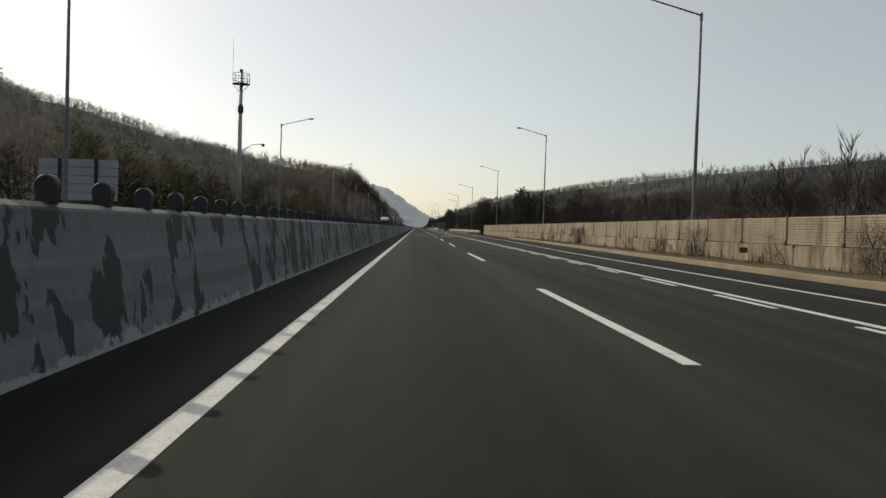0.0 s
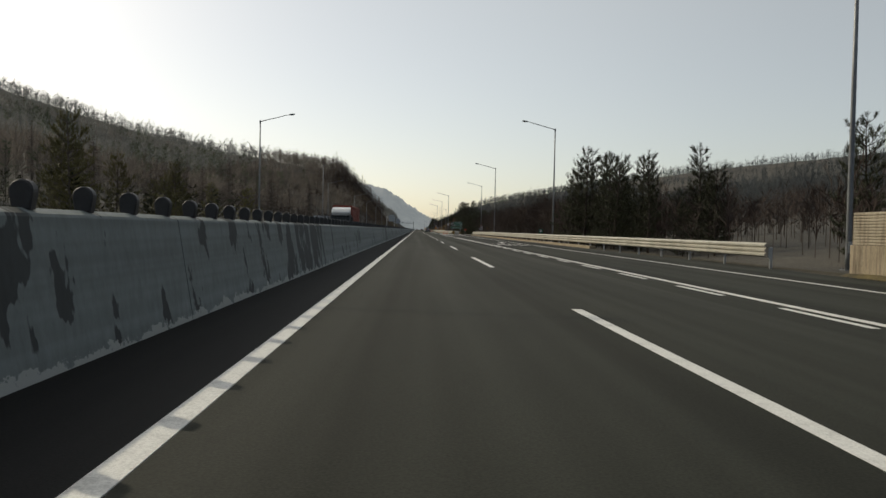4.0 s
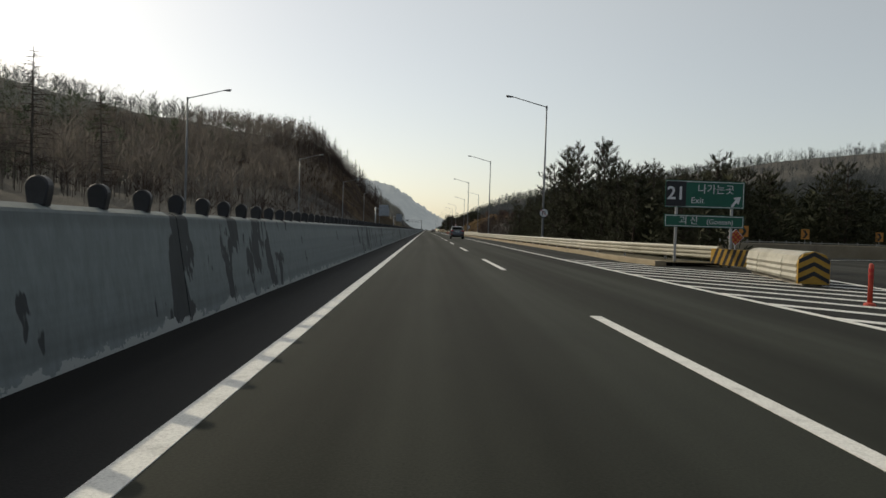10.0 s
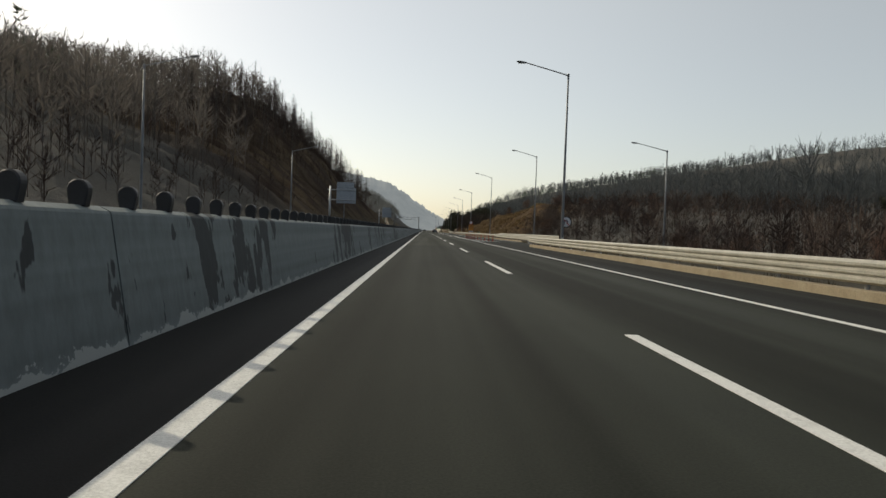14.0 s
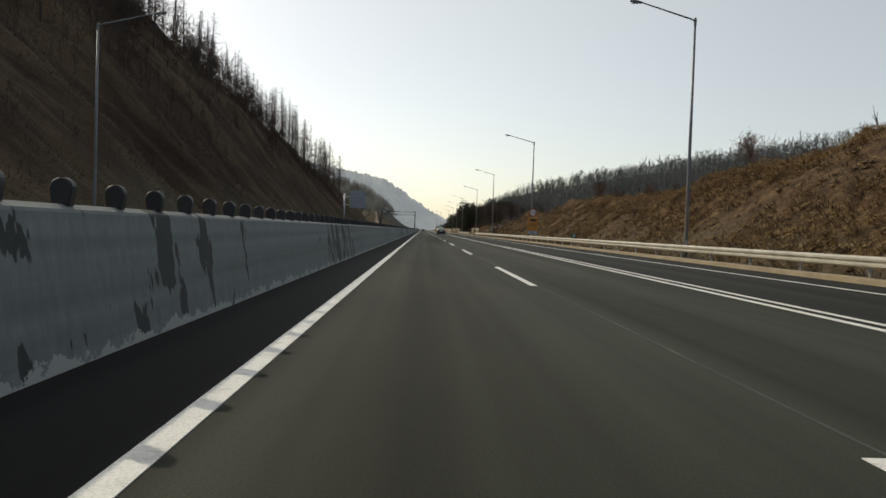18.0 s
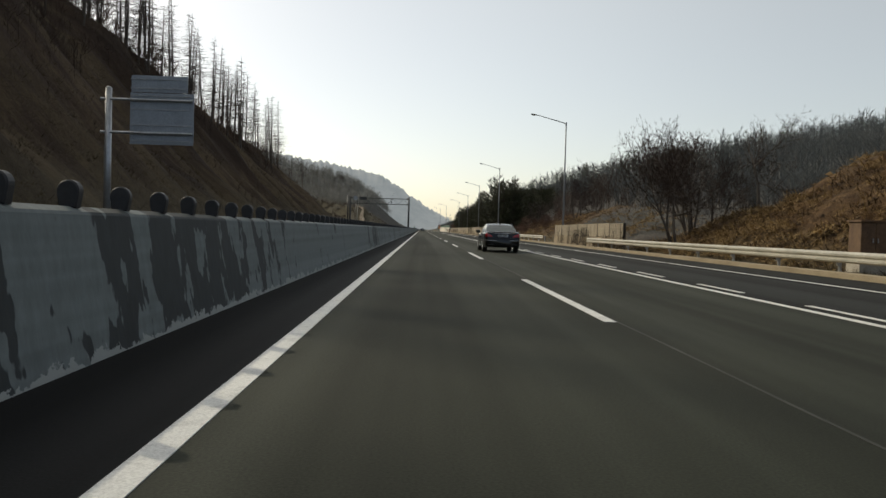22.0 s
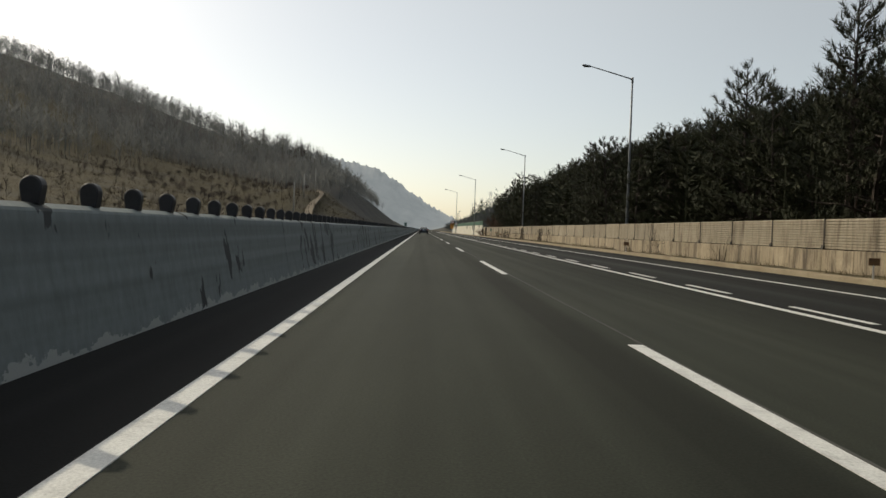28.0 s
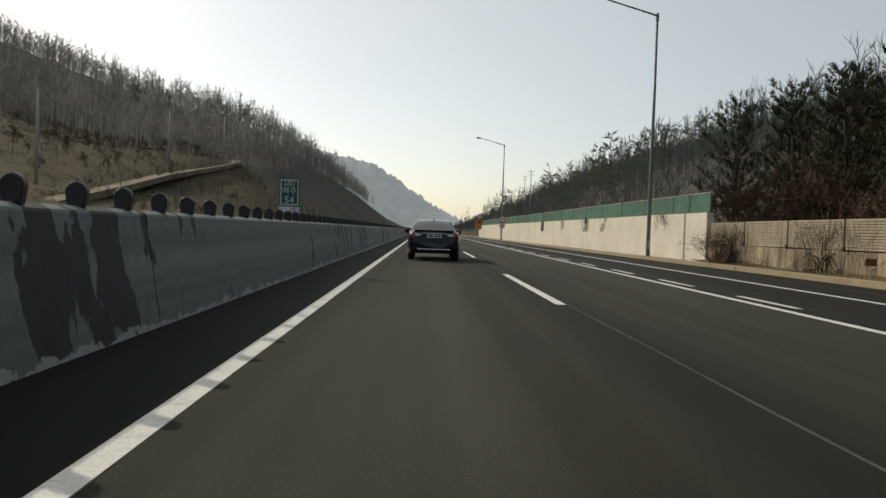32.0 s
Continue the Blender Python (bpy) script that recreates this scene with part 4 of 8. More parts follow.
def bare_tree(seed, h, spread=0.55, stems=1, lean=0.0, deep=4):
    """Winter broadleaf: forking trunk and fine twigs. Returns wood and twig meshes."""
    r = random.Random(seed)
    wood, twig = Soup(), Soup()

    def grow(p, d, length, rad, level):
        segs = 3 if level < 2 else 2
        for i in range(segs):
            q = p + d * (length / segs)
            soup = wood if level < 2 else twig
            if level < 3:
                soup.bar(p, q, rad, rad * 0.8, 5 if level < 2 else 3)
            else:
                soup.blade(p, (q - p) * 1.15, max(rad, 0.009), (q - p).orthogonal().normalized())
            rad *= 0.8
            p = q
            d = (d + rand_dir(r) * 0.15 + Vector((0, 0, 0.12))).normalized()
            if level < deep and (i > 0 or level > 0):
                for _ in range(2 if level < 3 else r.choice((2, 3))):
                    side = (d * (1 - spread) + rand_dir(r, 0.35) * spread * 1.4).normalized()
                    grow(p, side, length * r.uniform(0.5, 0.72), max(0.008, rad * r.uniform(0.55, 0.74)), level + 1)
        if level >= min(3, deep - 1):
            for _ in range(2 if deep > 3 else 3):
                e = (d + rand_dir(r) * 0.7).normalized()
                twig.blade(p, e * length * 0.5, max(rad * 0.8, 0.009), e.orthogonal().normalized())

    for s in range(stems):
        d = (Vector((lean, 0, 1)) + rand_dir(r) * (0.12 if stems == 1 else 0.38)).normalized()
        grow(Vector((r.uniform(-0.2, 0.2) * (stems > 1), r.uniform(-0.2, 0.2) * (stems > 1), -0.2)), d, h * 0.42, h * 0.019 * (1 if stems == 1 else 0.6), 0)
    return wood, twig


def larch(seed, h):
    """Leafless conifer: straight pole, level thin boughs that shorten upwards."""
    r = random.Random(seed)
    wood, twig = Soup(), Soup()
    wood.bar(Vector((0, 0, -0.6)), Vector((r.uniform(-.1, .1), 0, h * 0.5)), h * 0.011, h * 0.008, 6)
    wood.bar(Vector((0, 0, h * 0.5)), Vector((0, 0, h)), h * 0.008, 0.012, 5)
    z = h * r.uniform(0.18, 0.3)
    while z < h * 0.97:
        reach = (1 - z / h) ** 0.75 * h * 0.23 + 0.25
        for _ in range(r.choice((3, 4, 4))):
            a = r.uniform(0, math.tau)
            L = reach * r.uniform(0.45, 1.2)
            d = Vector((math.cos(a), math.sin(a), r.uniform(-0.22, 0.18))).normalized()
            p = Vector((0, 0, z + r.uniform(-0.1, 0.1)))
            q = p + d * L
            twig.bar(p, q, 0.026, 0.009, 3)
            for k in range(5):
                s = p.lerp(q, 0.15 + 0.2 * k)
                e = (d * 0.7 + rand_dir(r) * 0.7 + Vector((0, 0, -0.15))).normalized()
                twig.blade(s, e * L * r.uniform(0.2, 0.38), 0.018, e.orthogonal().normalized())
        z += h * r.uniform(0.018, 0.032)
    return wood, twig


def pine(seed, h, full=1.0, low=0.10, tuft=1.0):
    """Roadside pine: whorls of limbs that fork and turn up into shoots set with fine needles."""
    r = random.Random(seed)
    wood, leaf = Soup(), Soup()
    bend = Vector((r.uniform(-.04, .04), r.uniform(-.04, .04), 0))
    wood.bar(Vector((0, 0, -0.5)), Vector((0, 0, h * 0.5)) + bend * h * 0.5, h * 0.015, h * 0.010, 6)
    wood.bar(Vector((0, 0, h * 0.5)) + bend * h * 0.5, Vector((0, 0, h)) + bend * h, h * 0.010, 0.014, 5)

    def shoot(p, axis, size, n):
        """A twig tip with needles that point forwards all round it."""
        u = axis.orthogonal().normalized()
        w = axis.cross(u)
        for k in range(n):
            t = r.uniform(0, math.tau)
            out = math.cos(t) * u + math.sin(t) * w
            e = (axis * r.uniform(0.35, 1.1) + out * 0.8).normalized()
            leaf.blade(p + axis * size * r.uniform(-0.15, 0.85), e * size * r.uniform(0.45, 0.75), 0.018 * tuft, axis.cross(out))

    z = h * low
    turn = r.uniform(0, math.tau)
    while z < h * 0.97:
        f = z / h
        reach = h * 0.26 * full * (1 - f) ** 0.55 * (0.7 + 0.3 * min(1, f / 0.25)) + 0.15
        n = r.choice((4, 5, 5))
        turn += 0.7
        for i in range(n):
            a = turn + math.tau * i / n + r.uniform(-0.35, 0.35)
            L = reach * r.choice((0.5, 0.75, 0.9, 1.0, 1.1, 1.3)) * r.uniform(0.85, 1.1)
            p = Vector((0, 0, z + r.uniform(-0.12, 0.12))) + bend * z
            d = Vector((math.cos(a), math.sin(a), r.uniform(-0.1, 0.22) + 0.55 * f)).normalized()
            mid = p + d * L * 0.6
            q = mid + (d + Vector((0, 0, 0.28))).normalized() * L * 0.45
            wood.bar(p, mid, 0.034, 0.02, 3)
            wood.bar(mid, q, 0.02, 0.008, 3)
            up = (d * 0.7 + Vector((0, 0, 0.75))).normalized()
            shoot(q, up, 0.42 * tuft, 15)
            for _ in range(max(2, int(L / 0.145))):
                t = r.uniform(0.22, 1.0)
                s = p.lerp(mid, t / 0.6) if t < 0.6 else mid.lerp(q, (t - 0.6) / 0.4)
                side = Vector((-d.y, d.x, 0)) * r.choice((-1, 1))
                o = (side * r.uniform(0.35, 1.0) + d * 0.5 + Vector((0, 0, r.uniform(0.0, 0.5)))).normalized()
                e = s + o * r.uniform(0.15, 0.42) * max(0.6, L ** 0.5) * (1.15 - 0.6 * t)
                shoot(s.lerp(e, 0.45), (o * 0.8 + Vector((0, 0, 0.5))).normalized(), 0.30 * tuft, 9)
                shoot(e, (o * 0.5 + Vector((0, 0, 0.8))).normalized(), 0.36 * tuft, 13)
        z += h * r.uniform(0.055, 0.085)
    shoot(Vector((0, 0, h - 0.1)) + bend * h, Vector((0, 0, 1)), 0.5 * tuft, 18)
    return wood, leaf


def make_tree(name, pair, mats, part_names, label, category, group):
    root = new(name)
    for soup, m, nm in zip(pair, mats, part_names):
        o = new(nm, soup.mesh(nm, m))
        o.parent = root
    return tagged(root, label, category, group)


def on_ramp(x, y):
    """True on the slip road and a little beside it."""
    if x < 12 or not 300 < y < 370:
        return False
    outer = lerp_table([12, 16.5, 22, 30, 42, 56], [330, 343, 352, 359, 363.5, 365], x) + 4.0
    inner = lerp_table([12.2, 13.7, 16.2, 20, 25, 31, 41, 56], [294, 312, 322.5, 331, 340.5, 348.5, 354.5, 357.5], x) - 3.0
    return inner < y < outer


def plant(kinds, spots, lift=0.0):
    """Sets out trees; the first of each kind is moved, the rest are copies."""
    used = set()
    for x, y, s in spots:
        if on_ramp(x, y):
            continue
        k = random.randrange(len(kinds))
        m = Matrix.Translation((x, y, max(land_z(x, y), -1.2) - 0.05 + lift)) @ pose(0, 0, 0, random.gauss(0, 2), random.gauss(0, 2), random.uniform(0, 360))
        t = kinds[k] if k not in used else copy_thing(kinds[k], m)
        used.add(k)
        t.matrix_basis = m
        t.scale = (s * random.uniform(0.9, 1.12),) * 2 + (s,)
    for k, t in enumerate(kinds):
        if k not in used:
            for c in list(t.children):
                bpy.data.objects.remove(c)
            bpy.data.objects.remove(t)


def spots(n, x0, x1, y0, y1, s0, s1, seed, gap=1.6):
    r = random.Random(seed)
    out = []
    tries = 0
    while len(out) < n and tries < n * 40:
        tries += 1
        x, y = r.uniform(x0, x1), r.uniform(y0, y1)
        if all((x - a) ** 2 + (y - b) ** 2 > gap * gap for a, b, _ in out):
            out.append((x, y, r.uniform(s0, s1)))
    return out


PINE_BARK = mat("pine_bark", (0.028, 0.020, 0.015), (0.055, 0.04, 0.03), 0.9, scale=4, fine=25, per_object=0.25)
PINES = lambda: [make_tree("pine_tree", pine(20 + k, 8.0, f, lw), (PINE_BARK, NEEDLE), ("trunk", "crown"), "dark green roadside pine with tufted boughs", "pine tree", "roadside pines") for k, (f, lw) in enumerate(((1.0, 0.06), (0.85, 0.10), (1.1, 0.05), (0.75, 0.14), (0.95, 0.08)))]
YELLOWS = lambda: [make_tree("pine_tree", pine(50 + k, 7.0, 1.05, 0.05), (BARK, NEEDLE_DRY), ("trunk", "crown"), "yellowish green young pine beside the opposite lanes", "pine tree", "pines beyond the median") for k in range(3)]
BARES = lambda lab="leafless grey-brown roadside tree with fine twigs": [make_tree("bare_tree", bare_tree(80 + k, 7.0, sp, st, ln), (BARK, TWIG), ("trunk", "crown"), lab, "tree", "leafless trees by the road") for k, (sp, st, ln) in enumerate(((0.5, 1, 0), (0.6, 2, 0.0), (0.5, 3, 0.1), (0.45, 2, -0.15)))]
REDS = lambda: [make_tree("bare_shrub", bare_tree(120 + k, 3.2, 0.6, 6, 0, 3), (TWIG_RED, TWIG_RED), ("trunk", "crown"), "reddish leafless shrub on the bank", "shrub", "shrubs on the banks") for k in range(3)]
LARCHES = lambda: [make_tree("larch_tree", larch(150 + k, 13.0), (BARK, TWIG), ("trunk", "crown"), "tall leafless larch on the cut slope", "larch tree", "larches above the cutting") for k in range(4)]

# right side
plant(PINES(), spots(8, 15.5, 24, 112, 125, 0.8, 1.02, 1, 2.2) + spots(9, 15.5, 25, 111, 127, 0.4, 0.65, 89, 1.8) + spots(12, 15.6, 24, 178, 206, 0.45, 0.7, 90, 2.0) + spots(6, 15.5, 22, 184, 206, 0.85, 1.12, 2, 2.6) + [(16.6, 199.0, 1.25), (18.4, 203.0, 1.2), (17.6, 194.5, 1.1), (19.6, 188.0, 1.05), (21.5, 181.0, 1.0)] + spots(9, 18, 40, 150, 186, 0.6, 0.85, 14, 4)
      + spots(30, 15.4, 36, 352, 376, 0.8, 1.05, 3, 2.4) + spots(18, 14.8, 34, 376, 402, 1.0, 1.25, 71, 2.6) + [(16.6, 400.5, 1.36), (17.6, 395.5, 1.44), (16.0, 391.0, 1.45), (18.5, 387.0, 1.5), (16.2, 383.0, 1.42), (17.4, 376.5, 1.4)]
      + spots(52, 15.8, 36, 404, 453, 0.8, 1.08, 43, 2.4) + spots(40, 34, 75, 380, 470, 0.8, 1.1, 42, 3.2)
      + spots(9, 15.2, 18.6, 825, 848, 1.2, 1.5, 4, 2.2) + [(17.4, 826.0, 1.45), (18.4, 829.0, 1.25)]
      + [p for p in spots(100, 15.0, 40, 850, 1024, 0.85, 1.14, 5, 3.0) if p[0] < 15 + (p[1] - 843) * 0.3] + spots(14, 15.5, 22, 868, 1030, 1.0, 1.3, 15, 4) + spots(16, 19, 34, 965, 1022, 1.0, 1.2, 46, 3.4) + spots(13, 15.8, 25, 1014, 1038, 0.9, 1.15, 91, 2.2) + [(15.3, 885.0, 1.38), (15.2, 872.2, 1.34), (16.5, 878.0, 1.3)] + spots(11, 15.4, 20, 890, 1006, 1.05, 1.26, 70, 6))
plant(BARES(), spots(95, 15.5, 46, -30, 110, 0.5, 0.82, 7, 2.3) + [(24.0, 112.0, 1.3)] + spots(70, 17, 55, 204, 330, 0.95, 1.35, 8, 2.8) + spots(46, 15.6, 23, 212, 322, 0.95, 1.3, 88, 2.3) + spots(16, 17, 30, 536, 566, 0.5, 0.78, 9, 2.4)
      + [(15.6, 724.5, 1.2), (17.4, 727.0, 1.25), (18.6, 729.5, 1.15), (20.6, 731.0, 1.22), (22.5, 728.0, 1.1), (21.2, 783.5, 1.15), (22.8, 787.0, 1.25), (25.8, 788.0, 1.35), (24.2, 782.5, 1.1), (20.2, 788.5, 0.85)]
      + spots(22, 34, 60, 560, 740, 0.5, 0.8, 11, 4) + spots(12, 38, 70, 738, 830, 0.6, 0.85, 12, 4))
plant(REDS(), spots(60, 24, 50, 545, 730, 0.6, 1.4, 13, 2.4) + spots(24, 17, 40, 455, 540, 0.7, 1.4, 16, 2.4) + spots(20, 15, 20, 780, 812, 0.4, 0.8, 17, 1.6)
      + spots(30, 14.2, 18, 852, 1030, 0.5, 0.95, 18, 3) + [(12.3, 1026.2, 0.7)] + spots(16, 14.5, 26, 1008, 1034, 1.2, 1.9, 72, 2.2))
# beyond the median
plant(YELLOWS(), spots(26, -48, -23, 70, 190, 0.85, 1.35, 21, 3.4) + spots(10, -40, -24, 190, 262, 0.8, 1.1, 22, 3.6))
plant(LARCHES(), spots(34, -75, -34, 262, 400, 0.8, 1.15, 23, 4.0) + spots(120, -62, -40, 575, 800, 0.75, 1.1, 24, 2.6) + spots(56, -50, -30, 780, 884, 0.95, 1.35, 25, 2.8)
      + spots(40, -95, -48, 1225, 1330, 0.6, 0.95, 26, 4.5))
plant(BARES("leafless pale broadleaf tree above the cutting"), spots(22, -56, -38, 600, 850, 0.9, 1.3, 27, 4) + spots(20, -90, -50, 1215, 1300, 0.9, 1.3, 28, 5))


# ---- woods on the hills: many small trees in one mesh each ----
def wood_template(seed, conifer):
    r = random.Random(seed)
    s = Soup()
    s.bar(Vector((0, 0, -1)), Vector((0, 0, 0.98 if conifer else 0.86)), 0.011, 0.003, 3)
    if conifer:
        for k in range(34):
            z = r.uniform(0.08, 1.0)
            a = r.uniform(0, math.tau)
            d = Vector((math.cos(a), math.sin(a), r.uniform(-0.1, 0.5)))
            p = Vector((0, 0, z))
            q = d * (0.05 + 0.27 * (1 - z) * r.uniform(0.7, 1.15))
            for _ in range(4):
                e = (d + rand_dir(r) * 0.55 + Vector((0, 0, 0.45))).normalized()
                s.blade(p + q * r.uniform(0.1, 0.95), e * r.uniform(0.06, 0.13), 0.0115, e.orthogonal().normalized())
    else:
        for k in range(11):
            z = r.uniform(0.2, 0.8)
            d = rand_dir(r, 1.15)
            p = Vector((0, 0, z))
            q = d * r.uniform(0.16, 0.30)
            s.blade(p, q, 0.0075, d.orthogonal().normalized())
            for _ in range(4):
                e = (d + rand_dir(r) * 0.7 + Vector((0, 0, 0.5))).normalized()
                s.blade(p + q * r.uniform(0.25, 0.95), e * r.uniform(0.09, 0.20), 0.0055, e.orthogonal().normalized())
    return np.array(s.v), [f for f in s.f]


def woods(name, area, count, height, conifer, material, label, seed, accept):
    r = random.Random(seed)
    temps = [wood_template(seed * 10 + k, conifer) for k in range(6)]
    V, F, base = [], [], 0
    x0, x1, y0, y1 = area
    made = 0
    while made < count:
        x, y = r.uniform(x0, x1), r.uniform(y0, y1)
        if on_ramp(x, y) or not accept(x, y):
            made += 0.2
            continue
        made += 1
        tv, tf = temps[r.randrange(6)]
        h = height * r.uniform(0.7, 1.2)
        a = r.uniform(0, math.tau)
        c, s = math.cos(a) * h, math.sin(a) * h
        z = land_z(x, y)
        V.append(np.stack([x + c * tv[:, 0] - s * tv[:, 1], y + s * tv[:, 0] + c * tv[:, 1], z + h * tv[:, 2]], 1))
        F += [tuple(i + base for i in f) for f in tf]
        base += len(tv)
    me = bpy.data.meshes.new(name)
    me.from_pydata(np.concatenate(V).tolist(), [], F)
    me.materials.append(material)
    return tagged(new(name, me), label, "woods", kind="stuff")


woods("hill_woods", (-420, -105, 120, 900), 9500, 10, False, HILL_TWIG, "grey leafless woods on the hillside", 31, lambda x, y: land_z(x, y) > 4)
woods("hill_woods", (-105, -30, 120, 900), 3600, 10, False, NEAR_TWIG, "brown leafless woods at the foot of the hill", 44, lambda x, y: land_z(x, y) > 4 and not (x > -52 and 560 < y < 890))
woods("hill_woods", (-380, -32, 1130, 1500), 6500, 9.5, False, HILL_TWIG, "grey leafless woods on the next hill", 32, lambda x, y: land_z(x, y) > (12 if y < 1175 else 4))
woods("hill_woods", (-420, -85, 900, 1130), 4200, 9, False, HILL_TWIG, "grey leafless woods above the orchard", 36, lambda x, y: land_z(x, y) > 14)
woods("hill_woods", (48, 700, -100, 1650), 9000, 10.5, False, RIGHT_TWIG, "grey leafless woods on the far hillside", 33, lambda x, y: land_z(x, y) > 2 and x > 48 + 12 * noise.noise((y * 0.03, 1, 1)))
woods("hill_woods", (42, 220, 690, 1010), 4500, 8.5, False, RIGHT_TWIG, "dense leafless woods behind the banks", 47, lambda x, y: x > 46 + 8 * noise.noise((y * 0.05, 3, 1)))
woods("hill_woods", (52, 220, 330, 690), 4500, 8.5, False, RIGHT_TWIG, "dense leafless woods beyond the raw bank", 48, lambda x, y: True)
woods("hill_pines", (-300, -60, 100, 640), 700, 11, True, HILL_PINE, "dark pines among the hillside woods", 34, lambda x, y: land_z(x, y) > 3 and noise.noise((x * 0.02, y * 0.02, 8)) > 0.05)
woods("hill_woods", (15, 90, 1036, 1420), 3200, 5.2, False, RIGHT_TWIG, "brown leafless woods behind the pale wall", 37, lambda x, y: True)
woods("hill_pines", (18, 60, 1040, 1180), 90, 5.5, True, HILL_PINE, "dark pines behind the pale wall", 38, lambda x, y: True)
woods("hill_woods", (17, 48, -40, 330), 1500, 4.2, False, TWIG, "brown leafless thicket behind the noise wall", 39, lambda x, y: x > 18 or y < 140)
woods("hill_woods", (16, 60, 850, 1028), 900, 5, False, TWIG, "brown leafless undergrowth among the pines", 40, lambda x, y: True)
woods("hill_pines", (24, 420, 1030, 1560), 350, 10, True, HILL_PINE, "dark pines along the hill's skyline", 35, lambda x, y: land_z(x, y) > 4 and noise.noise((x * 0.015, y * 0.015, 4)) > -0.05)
woods("hill_woods", (-130, -21, 395, 640), 1300, 4.5, False, TWIG, "brown leafless thicket at the foot of the hill", 41, lambda x, y: not (x > -50 and y > 560))
woods("slope_brush", (-64, -26, 548, 890), 2700, 2.8, False, NEAR_BRUSH, "dark leafless brush on the upper cut slope", 42, lambda x, y: land_z(x, y) + 7 * noise.noise((x * 0.05, y * 0.05, 2)) > 13)
woods("slope_brush", (-50, -19, 548, 890), 700, 1.3, False, NEAR_BRUSH, "low brown brush on the cut slope", 45, lambda x, y: noise.noise((x * 0.09, y * 0.09, 5)) > 0.1)


# clods, stones and tufts on the raw banks
def clods(name, x0, x1, y0, y1, count, size, material, label, seed, keep=lambda x, y: True):
    r = random.Random(seed)
    s = Soup()
    for _ in range(count):
        x, y = r.uniform(x0, x1), r.uniform(y0, y1)
        if not keep(x, y):
            continue
        c = Vector((x, y, land_z(x, y) - 0.03))
        e = size * r.uniform(0.4, 1.0) ** 2
        if r.random() < 0.6:
            o = len(s.v)
            ring = [c + Vector((math.cos(a) * e * r.uniform(0.6, 1.3), math.sin(a) * e * r.uniform(0.6, 1.3), r.uniform(-0.1, 0.2) * e)) for a in (0, 1.3, 2.5, 3.8, 5.0)]
            s.v += ring + [c + Vector((r.uniform(-.4, .4) * e, r.uniform(-.4, .4) * e, e * r.uniform(0.5, 1.0)))]
            s.f += [(o + k, o + (k + 1) % 5, o + 5) for k in range(5)]
        else:
            for _ in range(5):
                d = rand_dir(r, 0.9)
                s.blade(c + Vector((r.uniform(-.15, .15), r.uniform(-.15, .15), 0)), d * r.uniform(0.3, 0.7), 0.018, d.orthogonal().normalized())
    return tagged(new(name, s.mesh(name, material)), label, "stones", kind="stuff")


BANK_SOIL = mat("bank_clods", (0.09, 0.057, 0.028), (0.22, 0.15, 0.072), 0.95, scale=0.25, fine=2.5, relief=0.3, where="Position", dirt=(0.07, 0.05, 0.035), dirt_at=(0.5, 0.6), spec=0.1)
clods("bank_clods", 14.6, 30, 562, 733, 10000, 0.26, BANK_SOIL, "ochre clods and dry tufts on the raw bank", 61)
clods("bank_clods", 14.6, 28, 742, 800, 2500, 0.26, BANK_SOIL, "ochre clods and dry tufts on the small bank", 62)
SLOPE_GRASS = mat("slope_grass", (0.050, 0.038, 0.023), (0.105, 0.080, 0.043), 0.95, scale=0.2, fine=2.0, relief=0, where="Position", spec=0.1)


def tufts(name, x0, x1, y0, y1, count, material, label, seed, keep):
    """Tufts of long dry grass that hang down a slope."""
    r = random.Random(seed)
    s = Soup()
    for _ in range(count):
        x, y = r.uniform(x0, x1), r.uniform(y0, y1)
        if not keep(x, y):
            continue
        c = Vector((x, y, land_z(x, y) - 0.05))
        for _ in range(4):
            d = (rand_dir(r, 0.5) + Vector((0.35, 0, 0))).normalized()
            s.blade(c + Vector((r.uniform(-.3, .3), r.uniform(-.3, .3), 0)), d * r.uniform(0.25, 0.6), 0.016, d.orthogonal().normalized())
    return tagged(new(name, s.mesh(name, material)), label, "grass", kind="stuff")


tufts("slope_grass", -46, -18, 548, 884, 30000, SLOPE_GRASS, "olive brown dry grass on the cut slope", 63, lambda x, y: noise.noise((x * 0.07, y * 0.07, 11)) > -0.25)

STRAW = mat("bank_straw", (0.19, 0.125, 0.055), (0.40, 0.29, 0.14), 0.95, scale=0.35, fine=3.0, relief=0, where="Position", spec=0.1)


def hanging_grass(name, x0, x1, y0, y1, count, material, label, seed, level, length=(0.3, 0.75)):
    """Sods of long straw that hang over the raw earth, in patches."""
    r = random.Random(seed)
    s = Soup()
    for _ in range(count):
        x, y = r.uniform(x0, x1), r.uniform(y0, y1)
        if noise.noise((x * 0.22, y * 0.16, 3.3)) + 0.5 * noise.noise((x * 0.8, y * 0.7, 1.3)) < level + r.gauss(0, 0.12):
            continue
        c = Vector((x, y, land_z(x, y) - 0.02))
        for _ in range(6):
            d = Vector((-0.55 + r.gauss(0, 0.3), r.gauss(0, 0.45), r.uniform(0.05, 0.6))).normalized()
            a = c + Vector((r.uniform(-.25, .25), r.uniform(-.25, .25), 0))
            n = d.cross(Vector((0, 0, 1))).normalized()
            L = r.uniform(*length)
            s.blade(a, d * L, 0.026, n)
            s.blade(a + d * L * 0.45, (d * 0.5 + Vector((-0.3, 0, -0.55))).normalized() * L * 0.6, 0.020, n)
    return tagged(new(name, s.mesh(name, material)), label, "grass", kind="stuff")


